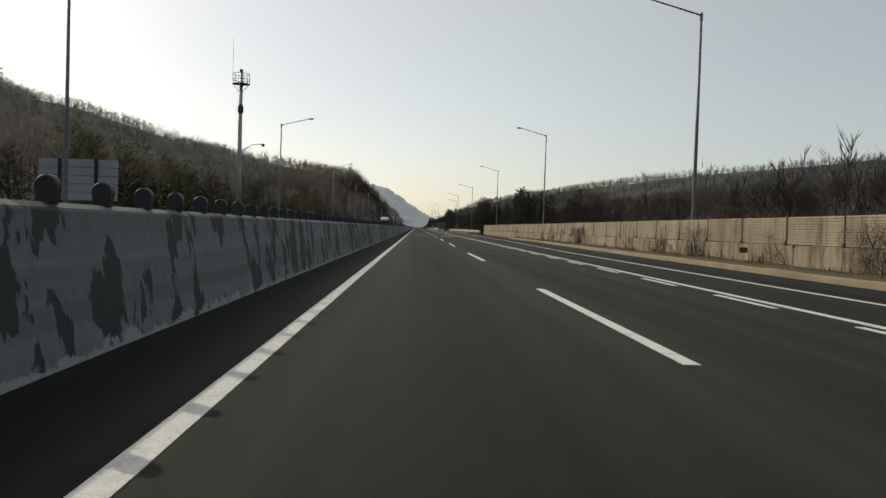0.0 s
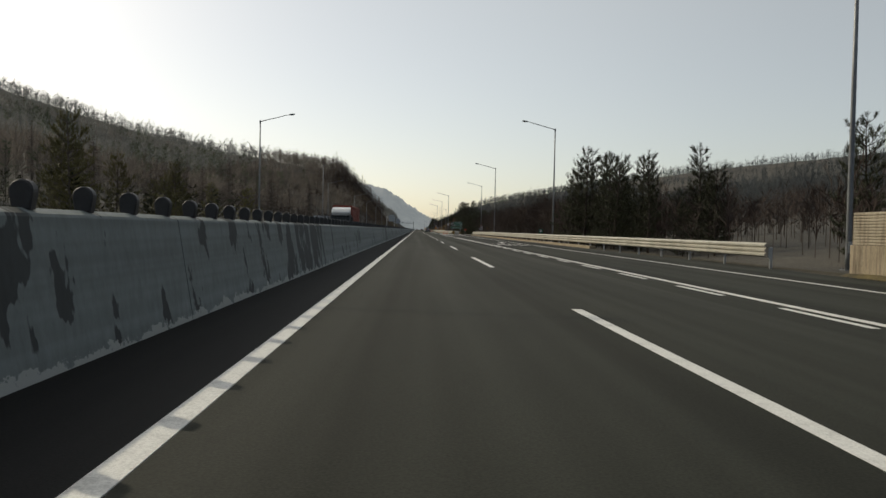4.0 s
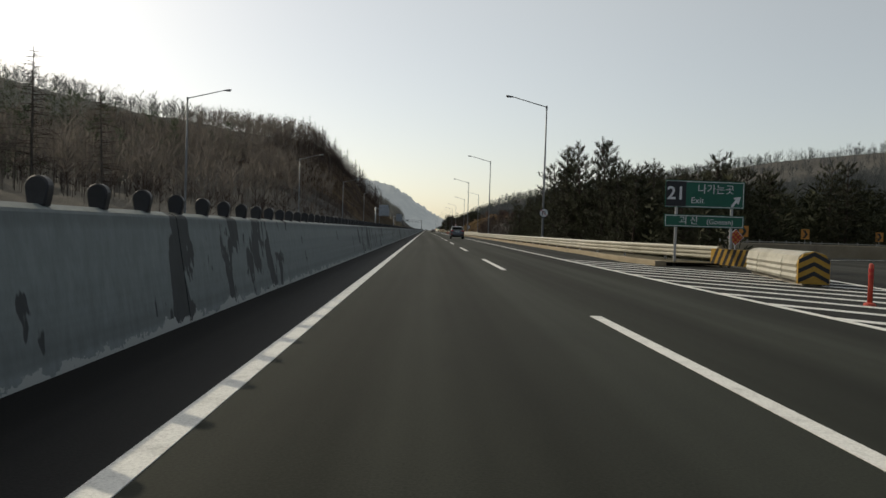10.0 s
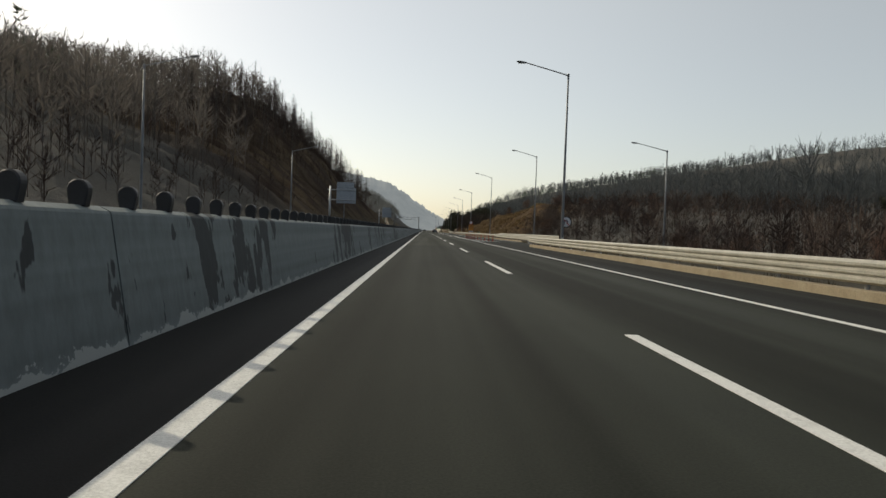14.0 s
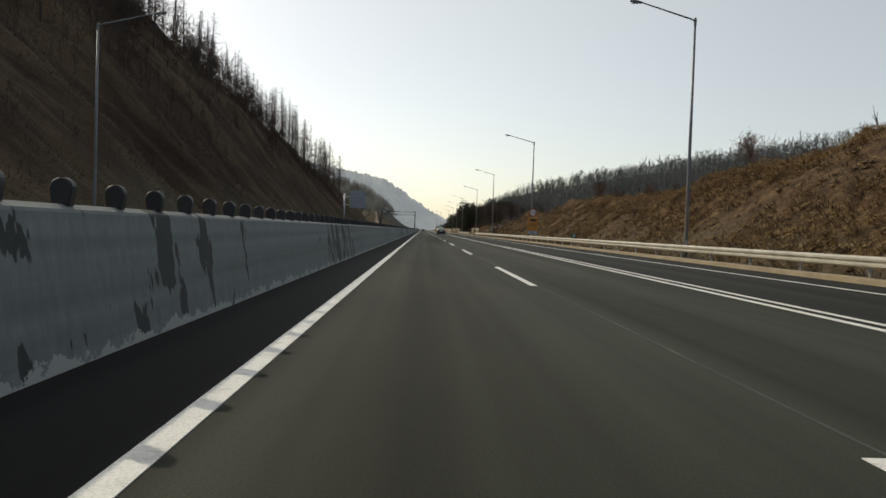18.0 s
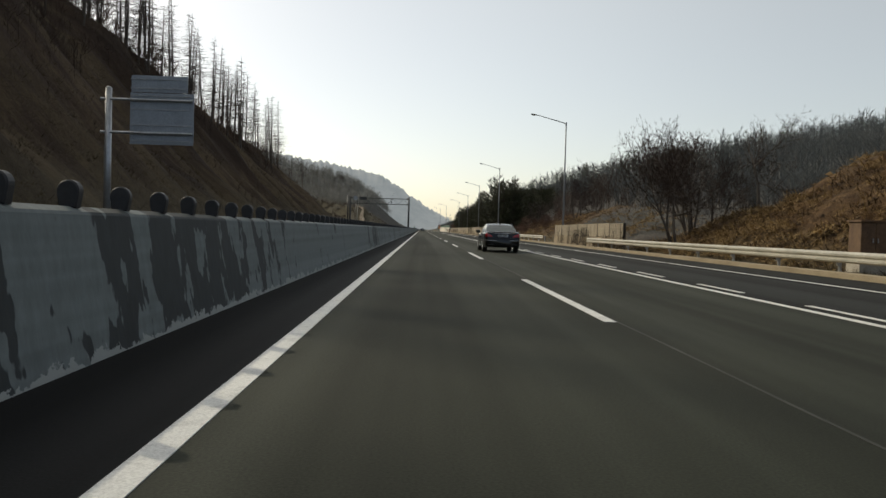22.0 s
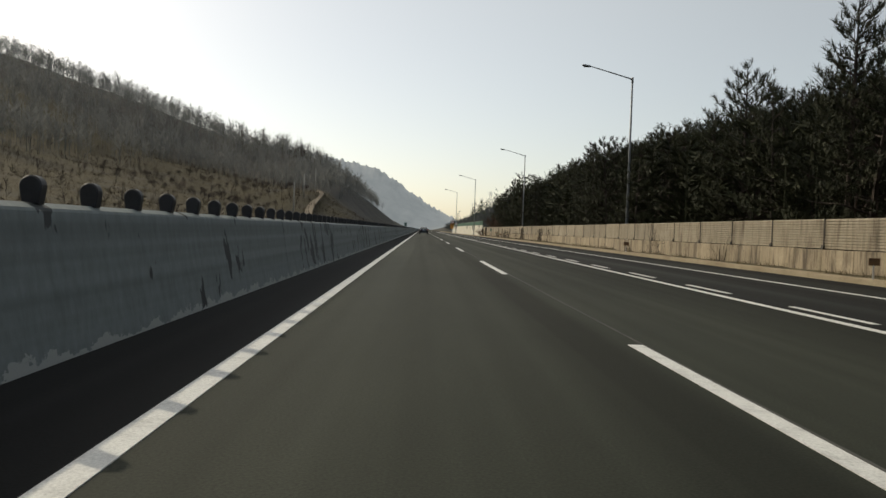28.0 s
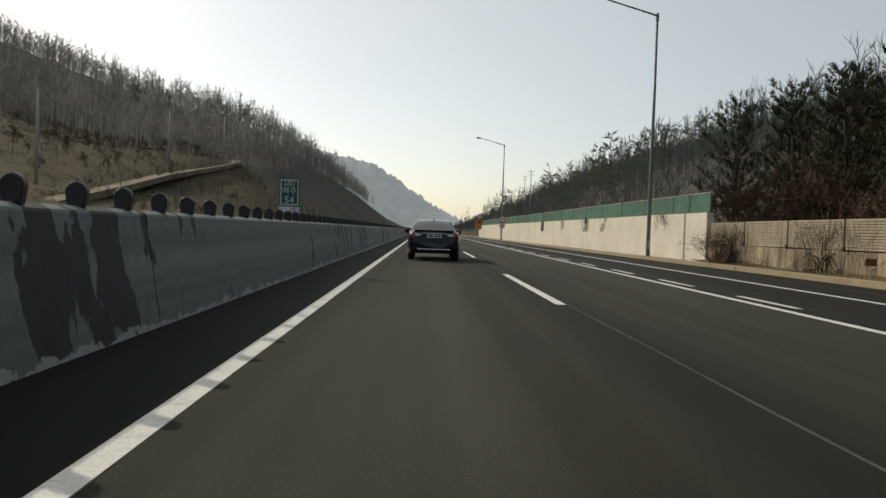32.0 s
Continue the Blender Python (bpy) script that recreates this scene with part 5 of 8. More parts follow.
hanging_grass("bank_grass", 14.4, 27, 560, 735, 16000, STRAW, "golden dry grass that hangs over the raw bank", 64, 0.0)
hanging_grass("bank_grass", 14.4, 25, 742, 815, 2600, STRAW, "golden dry grass on the small bank", 65, 0.1)
BANK_BRUSH = mat("bank_brush", (0.05, 0.034, 0.022), (0.11, 0.075, 0.045), 0.95, scale=0.4, fine=3.0, relief=0, where="Position", spec=0.1)
hanging_grass("bank_brush", 14.2, 22, 552, 735, 7000, BANK_BRUSH, "dark brown dead stalks on the lower bank", 66, -0.1, (0.2, 0.6))
hanging_grass("field_grass", -100, -20, 930, 1165, 12000, SLOPE_GRASS, "olive dry grass on the slope beyond the lanes", 67, -0.1, (0.4, 0.9))
woods("field_shrubs", (-120, -19, 895, 1170), 2200, 2.0, False, TWIG, "low dark leafless shrubs on the grassy slope", 68, lambda x, y: noise.noise((x * 0.07, y * 0.05, 12)) > 0.02)

# young growth that closes the pine belts
woods("young_pines", (15.5, 62, 340, 455), 1500, 5.4, True, UNDER_PINE, "young dark pines that fill the belt", 51, lambda x, y: x > (16 if y < 402 else 18))
woods("young_pines", (15.5, 46, 822, 1016), 1600, 6.2, True, UNDER_PINE, "young dark pines that fill the belt behind the wall", 52, lambda x, y: x < 17.6 + max(0, y - 838) * 0.3 and y > 824)
woods("young_pines", (-48, -22, 60, 250), 260, 4.5, True, UNDER_PINE, "young pines beyond the opposite lanes", 53, lambda x, y: noise.noise((x * 0.05, y * 0.03, 6)) > -0.1)
woods("bank_shrubs", (15.2, 34, 518, 568), 420, 2.0, False, TWIG, "low dark brush that covers the start of the bank", 57, lambda x, y: y < 560 + (x - 16) * 0.5)
woods("thicket", (15.5, 70, 452, 568), 1300, 3.8, False, TWIG, "brown leafless thicket beyond the guardrail", 54, lambda x, y: x > 16.5 and y < 556 + (x - 16) * 0.6)

# ---- slip roads and painted areas ----
ASPHALT_SLIP = asphalt_mat("asphalt_slip_road", (0.020, 0.021, 0.0175), (0.036, 0.037, 0.030), (0.014, 0.015, 0.013))
GORE_R = [(5.98, 283.0), (9.2, 305.0), (11.0, 322.0), (13.4, 336.0)]
RAMP_L = [(8.9, 283), (10.2, 305), (11.4, 322), (13.0, 333), (16.5, 343), (22, 352), (30, 359), (42, 363.5), (56, 365)]
RAMP_R = [(12.0, 262), (12.2, 294), (13.7, 312), (16.2, 322.5), (20, 331), (25, 340.5), (31, 348.5), (41, 354.5), (56, 357.5)]


def poly_strip(name, a, b, z, material, label, category="road"):
    """A paved sheet between two lines with equal numbers of points."""
    n = len(a)
    v = [(p[0], p[1], z) for p in a] + [(p[0], p[1], z) for p in b] + [(p[0], p[1], z - 0.08) for p in a] + [(p[0], p[1], z - 0.08) for p in b]
    f = []
    for i in range(n - 1):
        f += [(i, n + i, n + i + 1, i + 1), (2 * n + i, 2 * n + i + 1, 3 * n + i + 1, 3 * n + i), (i, i + 1, 2 * n + i + 1, 2 * n + i), (n + i, 3 * n + i, 3 * n + i + 1, n + i + 1)]
    return tagged(new(name, me_of(name, v, f, material)), label, category, kind="structure")


def resample(line_pts, n):
    pts = [Vector((p[0], p[1], 0)) for p in line_pts]
    d = np.concatenate([[0], np.cumsum([(b - a).length for a, b in zip(pts, pts[1:])])])
    s = np.linspace(0, d[-1], n)
    return [(float(np.interp(k, d, [p.x for p in pts])), float(np.interp(k, d, [p.y for p in pts]))) for k in s]


poly_strip("slip_road", resample(RAMP_L, 40), resample(RAMP_R, 40), -0.006, ASPHALT_SLIP, "grey asphalt slip road that bends sharply away")


def slip_line(pts):
    """A painted line 0.15 m wide along a bend."""
    mid = resample(pts, 40)
    left, right = [], []
    for i, (x, y) in enumerate(mid):
        (xa, ya), (xb, yb) = mid[max(i - 1, 0)], mid[min(i + 1, 39)]
        k = 0.075 / math.hypot(xb - xa, yb - ya)
        left.append((x - (yb - ya) * k, y + (xb - xa) * k))
        right.append((x + (yb - ya) * k, y - (xb - xa) * k))
    poly_strip("slip_line", left, right, 0.005, ROAD_WHITE, "white line along the slip road", "road marking")


slip_line([(9.36, 250), (9.13, 290), (10.2, 306), (12.6, 317), (13.7, 322), (15.8, 328), (20.3, 336), (27.3, 345), (38, 351.5)])
slip_line([(6.02, 283), (9.27, 305), (11.08, 322), (12.6, 331.5), (15.4, 339.5), (20, 346.5), (28, 354), (40, 360)])


def hatch(y0, y1, right_x, step, slope, label, paint=ROAD_WHITE, wide=0.46):
    """Slanting white bars over a painted island; each bar is a piece."""
    root = tagged(new("painted_island"), label, "road marking", kind="structure")
    y = y0
    x0 = SOLID_X + 0.1
    while y < y1:
        xr = x0 + 0.3
        for _ in range(12):
            xr = 0.5 * (xr + right_x(y + slope * (xr - x0)))
        if xr > x0 + 0.3:
            bm = bmesh.new()
            e = slope * (xr - x0)
            slab(bm, [(x0, y), (xr, y + e), (xr, y + e + wide), (x0, y + wide)], 0.0, 0.006, "z")
            part("hatch_bar", bm, paint, root)
        y += step
    return root


hatch(299.3, 338.5, lambda y: min(lerp_table([p[1] for p in GORE_R], [p[0] for p in GORE_R], y), lerp_table([300, 326, 333], [12, 12, 8.6], y)), 2.2, -1.28, "white hatched island before the exit")
hatch(515, 547, lambda y: lerp_table([515, 533, 547], [8.9, 7.7, 6.5], y), 1.65, -0.2, "worn hatched island where lanes join", ROAD_WORN, 0.34)

# arrows and worn letters on the outer lane: plain bars where the words cannot be read
def road_bars(x0, y0, rows, label):
    root = tagged(new("road_lettering"), label, "road marking", kind="structure")
    for dx, dy, w, l in rows:
        bm = bmesh.new()
        slab(bm, [(x0 + dx, y0 + dy), (x0 + dx + w, y0 + dy), (x0 + dx + w, y0 + dy + l), (x0 + dx, y0 + dy + l)], 0.0, 0.006, "z")
        part("painted_bar", bm, ROAD_WHITE, root)


LETTERS = [(0.0, 0.0, 0.14, 2.2), (0.35, 0.0, 0.7, 0.35), (0.35, 1.0, 0.7, 0.35), (0.9, 0.0, 0.14, 2.2), (1.3, 0.1, 0.14, 2.0), (1.6, 0.2, 0.6, 0.4), (1.6, 1.4, 0.6, 0.4), (2.15, 0.2, 0.13, 1.6)]
road_bars(6.5, 183.0, LETTERS, "worn white lettering on the outer lane")
road_bars(6.4, 186.6, LETTERS[:6], "worn white lettering on the outer lane")
road_bars(6.5, 857.5, LETTERS, "worn white lettering on the outer lane")
road_bars(6.6, 861.0, LETTERS[:5], "worn white lettering on the outer lane")


def road_arrow(x, y, turn=0.0, size=1.0):
    bm = bmesh.new()
    pts = [(-0.09, 0), (0.09, 0), (0.09, 3.2), (0.42, 3.0), (0.0, 5.2), (-0.42, 3.0), (-0.09, 3.2)]
    c, s = math.cos(turn), math.sin(turn)
    slab(bm, [(x + size * (a * c - b * s), y + size * (a * s + b * c)) for a, b in pts], 0.0, 0.006, "z")
    tagged(part("road_arrow", bm, ROAD_WHITE), "white arrow painted on the asphalt", "road marking", "road arrows", "structure")


road_arrow(7.7, 192.5, -0.1)
road_arrow(7.8, 866.0, 0.1)
road_arrow(7.6, 961.0, 0.5, 0.9)
# curved arrow of the middle lane
bm = bmesh.new()
slab(bm, [(3.98, 101.48), (4.23, 101.01), (4.65, 100.43), (4.95, 99.5), (4.2, 98.7), (3.95, 99.3), (3.99, 99.69), (3.87, 99.78), (3.63, 99.65), (3.43, 99.4), (3.33, 99.07), (3.31, 98.3), (3.28, 97.2), (3.05, 97.2), (3.05, 98.4), (3.04, 98.85), (3.07, 99.37), (3.18, 99.8), (3.43, 100.12), (3.66, 100.3), (3.9, 100.39), (3.93, 100.84)], 0.0, 0.006, "z")
tagged(part("road_arrow", bm, ROAD_WORN), "worn curved white arrow painted on the asphalt", "road marking", "road arrows", "structure")

guardrail([(kerb_x(y) + 0.3, y) for y in (268, 280)] + [(12.55, 294), (14.1, 312), (16.7, 321.8), (20.6, 330.4), (25.7, 339.8), (31.7, 347.6), (41.4, 353.6)], "white steel guardrail that bends round the slip road")
kerb_run([(12.1, 262), (12.3, 294), (13.8, 312), (16.3, 322.3), (20.1, 330.8)], 0.45, 0.12)
poly_strip("island_soil", [(8.8, 333.6), (8.8, 338), (8.8, 347)], [(12.2, 333.6), (11.4, 338), (10.4, 347)], 0.15, LITTER, "bare soil inside the kerbed nose of the island", "soil")
guardrail([(13.8, 504), (13.6, 535), (13.4, 562)], "second steel guardrail behind the first", low=0.47, step=4.0)
# concrete parapet with reflectors round the outside of the bend
PARAPET = [(17.4, 349.2), (21.6, 353.4), (29.7, 360.5), (41.8, 365.0), (56, 366.6)]
pp = tagged(new("parapet"), "tan concrete parapet round the outside of the slip road", "parapet", kind="structure")
part("wall_face", sweep([(x, y, 0.0) for x, y in PARAPET], [(-0.12, -1.3), (-0.12, 0.86), (-0.07, 0.95), (0.07, 0.95), (0.12, 0.86), (0.12, -1.3)]), CONCRETE_PALE, pp)
part("top_rail", sweep([(x, y, 1.0) for x, y in PARAPET], [(-0.05, 0.0), (-0.05, 0.06), (0.05, 0.06), (0.05, 0.0)]), RAIL, pp)
for p, a in along(PARAPET, 2.0):
    q = part("reflector_post", box(bmesh.new(), -0.03, 0.03, -0.03, 0.03, 0.95, 1.14, 0.006), STEEL, pp)
    q.matrix_basis = Matrix.Translation(p) @ pose(0, 0, 0, 0, 0, a)

# ---- signs ----
SIGN_GREEN = mat("sign_green", (0.008, 0.105, 0.065), (0.012, 0.13, 0.08), 0.45, scale=1.5, fine=20, relief=0.03)
SIGN_WHITE = mat("sign_white", (0.68, 0.69, 0.70), (0.76, 0.77, 0.78), 0.45, scale=2, fine=20, relief=0.03)
SIGN_BLACK = mat("sign_black", (0.012, 0.012, 0.014), (0.02, 0.02, 0.022), 0.45, scale=2, fine=20, relief=0.03)
SIGN_RED = mat("sign_red", (0.40, 0.02, 0.02), (0.48, 0.035, 0.03), 0.45, scale=2, fine=20, relief=0.03)
SIGN_ORANGE = mat("sign_orange", (0.52, 0.22, 0.03), (0.62, 0.28, 0.05), 0.5, scale=2, fine=20, relief=0.03)
SIGN_YELLOW = mat("sign_yellow", (0.40, 0.225, 0.02), (0.50, 0.30, 0.035), 0.5, scale=2, fine=20, relief=0.03, dirt=(0.3, 0.2, 0.05))
SIGN_BLUE = mat("sign_blue", (0.35, 0.45, 0.55), (0.45, 0.55, 0.62), 0.5, scale=2, fine=20, relief=0.03)
SIGN_BACK = mat("sign_back_grey", (0.33, 0.36, 0.40), (0.42, 0.46, 0.50), 0.5, 0.3, scale=1.2, fine=14, relief=0.05)
DELINEATOR = mat("delineator_red", (0.42, 0.045, 0.025), (0.52, 0.075, 0.04), 0.55, scale=3, fine=25, dirt=(0.2, 0.05, 0.03))


def board(root, x0, x1, z0, z1, y, material, rim=None, name="board", t=0.03):
    bm = bmesh.new()
    box(bm, x0, x1, y, y + t, z0, z1, 0.006)
    b = part(name, bm, material, root)
    if rim:
        bm = bmesh.new()
        e, w = 0.03, 0.025
        for a in ((x0 + e, x1 - e, z0 + e, z0 + e + w), (x0 + e, x1 - e, z1 - e - w, z1 - e), (x0 + e, x0 + e + w, z0 + e + w, z1 - e - w), (x1 - e - w, x1 - e, z0 + e + w, z1 - e - w)):
            box(bm, a[0], a[1], y - 0.004, y + 0.002, a[2], a[3])
        part("rim", bm, rim, root)
    return b


# exit sign with number panel; lettering in plain strokes where the script is Korean
ex = tagged(new("exit_sign"), "green exit sign 21 with white lettering on posts", "road sign")
ex.location = (10.9, 334.1, 0)
board(ex, -1.58, 1.56, 2.30, 3.36, 0, SIGN_GREEN, SIGN_WHITE)
board(ex, -1.56, -0.76, 2.34, 3.32, -0.012, SIGN_BLACK, None, "number_panel", 0.01)
board(ex, -1.58, 1.58, 1.53, 2.02, 0, SIGN_GREEN, SIGN_WHITE, "place_board")
writing("21", 0.72, SIGN_WHITE, "number", ex, Matrix.Translation((-1.16, -0.016, 2.83)), bold=0.012)
writing("Exit", 0.34, SIGN_WHITE, "word_exit", ex, Matrix.Translation((-0.30, -0.006, 2.58)))
writing("나가는곳", 0.40, SIGN_WHITE, "word_way_out", ex, Matrix.Translation((0.42, -0.006, 3.02)))
writing("괴 산", 0.36, SIGN_WHITE, "word_place", ex, Matrix.Translation((-0.62, -0.006, 1.78)))
writing("(Goesan)", 0.29, SIGN_WHITE, "word_place_latin", ex, Matrix.Translation((0.62, -0.006, 1.76)))
bm = bmesh.new()
slab(bm, [(1.02, 2.40), (1.12, 2.36), (1.25, 2.55), (1.33, 2.47), (1.42, 2.78), (1.12, 2.74), (1.2, 2.64)], -0.008, 0.0, "y")
part("arrow", bm, SIGN_WHITE, ex)
for sx in (-1.1, 1.1):
    part("post", tube(bmesh.new(), [(sx, 0.08, -0.3), (sx, 0.08, 3.3)], 0.06, 8), STEEL, ex)


def round_sign(name, x, y, z, r, face, label, pole_z0=None, glyph=None):
    root = tagged(new(name), label, "road sign")
    root.location = (x, y, z)
    part("rim", disc(bmesh.new(), (0, 0, 0), r, 0.02, "y", 32), SIGN_RED if face != "black" else SIGN_BLACK, root)
    part("face", disc(bmesh.new(), (0, -0.012, 0), r * 0.82, 0.008, "y", 32), SIGN_WHITE, root)
    if glyph:
        writing(glyph, r * 0.95, SIGN_BLACK, "number", root, Matrix.Translation((0, -0.02, 0)), bold=0.008)
    else:
        bm = bmesh.new()
        pts = [(r * 0.42 * math.cos(a), r * 0.1 + r * 0.36 * math.sin(a)) for a in np.linspace(0, math.pi, 10)]
        tube(bm, [(-r * 0.3, -0.022, -r * 0.5), (-r * 0.3, -0.022, 0.0)] + [(r * 0.3 * -math.cos(a), -0.022, r * 0.05 + r * 0.3 * math.sin(a)) for a in np.linspace(0.2, math.pi - 0.2, 7)] + [(r * 0.3, -0.022, -r * 0.3)], r * 0.07, 6)
        part("arrow", bm, SIGN_BLACK, root)
        part("bar", tube(bmesh.new(), [(-r * 0.6, -0.026, r * 0.6), (r * 0.6, -0.026, -r * 0.6)], r * 0.06, 6), SIGN_RED, root)
    bm = bmesh.new()
    box(bm, -0.05, 0.05, 0.01, 0.12, -0.06, 0.06)
    part("bracket", bm, STEEL, root)
    return root


round_sign("speed_sign", 16.0, 313.75, 2.09, 0.38, "red", "round speed sign 40 on a lamp pole", glyph="40")
b = tagged(new("sign_plate"), "small white plate under the speed sign", "road sign")
b.location = (16.0, 313.8, 1.48)
board(b, -0.5, 0.5, -0.13, 0.13, 0, SIGN_WHITE, None)
for k in range(4):
    board(b, -0.38 + 0.2 * k, -0.26 + 0.2 * k, -0.07, 0.07, -0.006, SIGN_BLACK, None, "mark", 0.004)
round_sign("turn_sign", 10.15, 370.45, 2.88, 0.42, "black", "round no turning back sign on a lamp pole")
round_sign("turn_sign", 9.75, 478.9, 1.99, 0.40, "black", "round prohibition sign on a lamp pole")
round_sign("speed_sign", 13.24, 643.12, 3.58, 0.44, "red", "round speed sign 110 above an orange board", glyph="110")
ob = tagged(new("camera_board"), "orange speed camera board with a distance plate", "road sign")
ob.location = (13.28, 643.16, 0)
board(ob, -0.64, 0.62, 1.37, 3.03, 0, SIGN_ORANGE, None)
bm = bmesh.new()
box(bm, -0.34, 0.3, -0.014, -0.002, 2.52, 2.80, 0.01)
disc(bm, (0.36, -0.01, 2.66), 0.1, 0.012, "y", 16)
part("camera_symbol", bm, SIGN_BLACK, ob)
writing("단속중", 0.36, SIGN_BLACK, "words", ob, Matrix.Translation((0, -0.008, 2.05)))
board(ob, -0.58, 0.58, 1.00, 1.33, 0, SIGN_BLUE, None, "distance_plate")
writing("1km", 0.26, SIGN_BLACK, "distance", ob, Matrix.Translation((0, -0.008, 1.16)))
for k in range(2):
    bm = bmesh.new()
    box(bm, -0.1, 0.1, 0.03, 0.1, 1.6 + k, 1.66 + k)
    part("clamp", bm, STEEL, ob)


def sign_back(x, y, label):
    """Cantilever sign seen from behind: pole, two arms, stacked aluminium boards with ribs."""
    root = tagged(new("cantilever_sign"), label, "road sign", "signs of the opposite lanes")
    root.location = (x, y, 0)
    part("pole", tube(bmesh.new(), [(0, 0, -0.1), (0, 0, 8.3)], [0.2, 0.17], 14), STEEL, root, smooth=True)
    part("cap", tube(bmesh.new(), [(0, 0, 8.3), (0, 0, 8.38)], [0.19, 0.08], 14), STEEL, root)
    for z in (5.9, 7.7):
        part("arm", tube(bmesh.new(), [(-0.4, -0.05, z), (4.55, -0.05, z)], 0.075, 8), STEEL, root)
    board(root, 1.15, 4.6, 5.3, 8.1, 0.06, SIGN_BACK, None, "board", 0.04)
    board(root, 1.2, 4.25, 8.14, 9.05, 0.06, SIGN_BACK, None, "upper_board", 0.04)
    for z in (5.5, 6.35, 7.2, 7.95, 8.35, 8.85):
        bm = bmesh.new()
        box(bm, 1.18, 4.5 if z < 8.1 else 4.2, 0.02, 0.058, z - 0.03, z + 0.03)
        part("rib", bm, STEEL, root)
    return root


sign_back(-17.35, 719.5, "back of a tall grey cantilever road sign")
sign_back(-17.1, 564.0, "back of a tall grey cantilever road sign")


def low_sign_back(x0, x1, y, z0, z1, label):
    root = tagged(new("road_sign"), label, "road sign", "signs of the opposite lanes")
    root.location = (x0, y, 0)
    n = 5
    for k in range(n):
        a, b = z0 + (z1 - z0) * k / n, z0 + (z1 - z0) * (k + 1) / n
        board(root, 0, x1 - x0, a + 0.02, b - 0.02, 0, SIGN_BACK, None, "panel", 0.05)
    for f in (0.27, 0.73):
        part("post", tube(bmesh.new(), [((x1 - x0) * f, -0.09, -0.2), ((x1 - x0) * f, -0.09, z1)], 0.09, 8), SIGN_BLACK, root)
    return root


low_sign_back(-21.9, -17.4, 45.0, 2.0, 4.4, "back of a slatted grey road sign on two posts")
low_sign_back(-18.3, -15.4, 260.0, 1.9, 3.15, "back of a slatted grey road sign on two posts")

# kilometre plates
def small_plate(x, y, z, w, h, material, label, post=True, marks=0):
    root = tagged(new("marker_plate"), label, "marker", "small markers by the road")
    root.location = (x, y, 0)
    board(root, -w / 2, w / 2, z - h / 2, z + h / 2, 0, material, None, "plate", 0.012)
    for k in range(marks):
        board(root, -w * 0.3, w * 0.3, z + h * (0.25 - 0.28 * k) - h * 0.07, z + h * (0.25 - 0.28 * k) + h * 0.07, -0.006, SIGN_WHITE if material != SIGN_WHITE else SIGN_BLACK, None, "mark", 0.004)
    if post:
        part("post", tube(bmesh.new(), [(0, 0.03, -0.3), (0, 0.03, z + h / 2 - 0.02)], 0.022, 6), STEEL, root)


RUST = mat("rusty_plate", (0.10, 0.06, 0.035), (0.18, 0.11, 0.06), 0.7, 0.2, scale=4, fine=25)
small_plate(12.9, 203, 1.15, 0.42, 0.42, SIGN_GREEN, "small green kilometre plate on a stake", marks=2)
small_plate(13.9, 621, 0.95, 0.45, 0.40, SIGN_GREEN, "small green kilometre plate on a stake", marks=2)
small_plate(12.35, 1003.0, 1.35, 0.30, 0.34, SIGN_GREEN, "small green kilometre plate by the wall", marks=2)
for y in (28.5, 866.5, 887.0, 912.0, 985.0, 1015.0):
    small_plate(12.25, y, 0.62, 0.32, 0.2, RUST, "small brown plate on a short stake by the wall")
for y in (24.0, 990.0):
    root = tagged(new("delineator"), "thin grey delineator stake with a round reflector", "marker", "small markers by the road")
    root.location = (11.9, y, 0.05)
    part("stake", tube(bmesh.new(), [(0, 0, 0), (0, 0, 0.75)], 0.025, 8), STEEL, root)
    part("reflector", disc(bmesh.new(), (0, -0.02, 0.8), 0.06, 0.03, "y", 16), SIGN_ORANGE, root)
# green distance sign on the median
gs = tagged(new("distance_sign"), "green distance sign with white numbers on the median", "road sign")
gs.location = (-3.05, 1012.6, 0)
board(gs, -0.24, 0.24, 1.52, 2.18, 0, SIGN_GREEN, SIGN_WHITE, t=0.02)
board(gs, -0.24, 0.24, 1.36, 1.515, 0, SIGN_WHITE, None, "lower_plate", 0.02)
bm = bmesh.new()
for a in ((-0.1, 0.1, 2.12, 2.135), (-0.1, 0.1, 2.01, 2.025), (-0.11, -0.095, 2.01, 2.135), (0.095, 0.11, 2.01, 2.135)):
    box(bm, a[0], a[1], -0.006, 0, a[2], a[3])
part("route_shield", bm, SIGN_WHITE, gs)
writing("45", 0.12, SIGN_WHITE, "route_number", gs, Matrix.Translation((0, -0.004, 2.07)), 0.002)
writing("여주", 0.19, SIGN_WHITE, "word", gs, Matrix.Translation((0, -0.004, 1.88)), 0.002)
writing("54", 0.23, SIGN_WHITE, "number", gs, Matrix.Translation((0, -0.004, 1.67)), 0.002)
writing("15", 0.14, SIGN_BLACK, "lower_number", gs, Matrix.Translation((0.09, -0.004, 1.44)), 0.002)
part("post", tube(bmesh.new(), [(0, 0.04, 1.15), (0, 0.04, 2.1)], 0.03, 8), STEEL, gs)
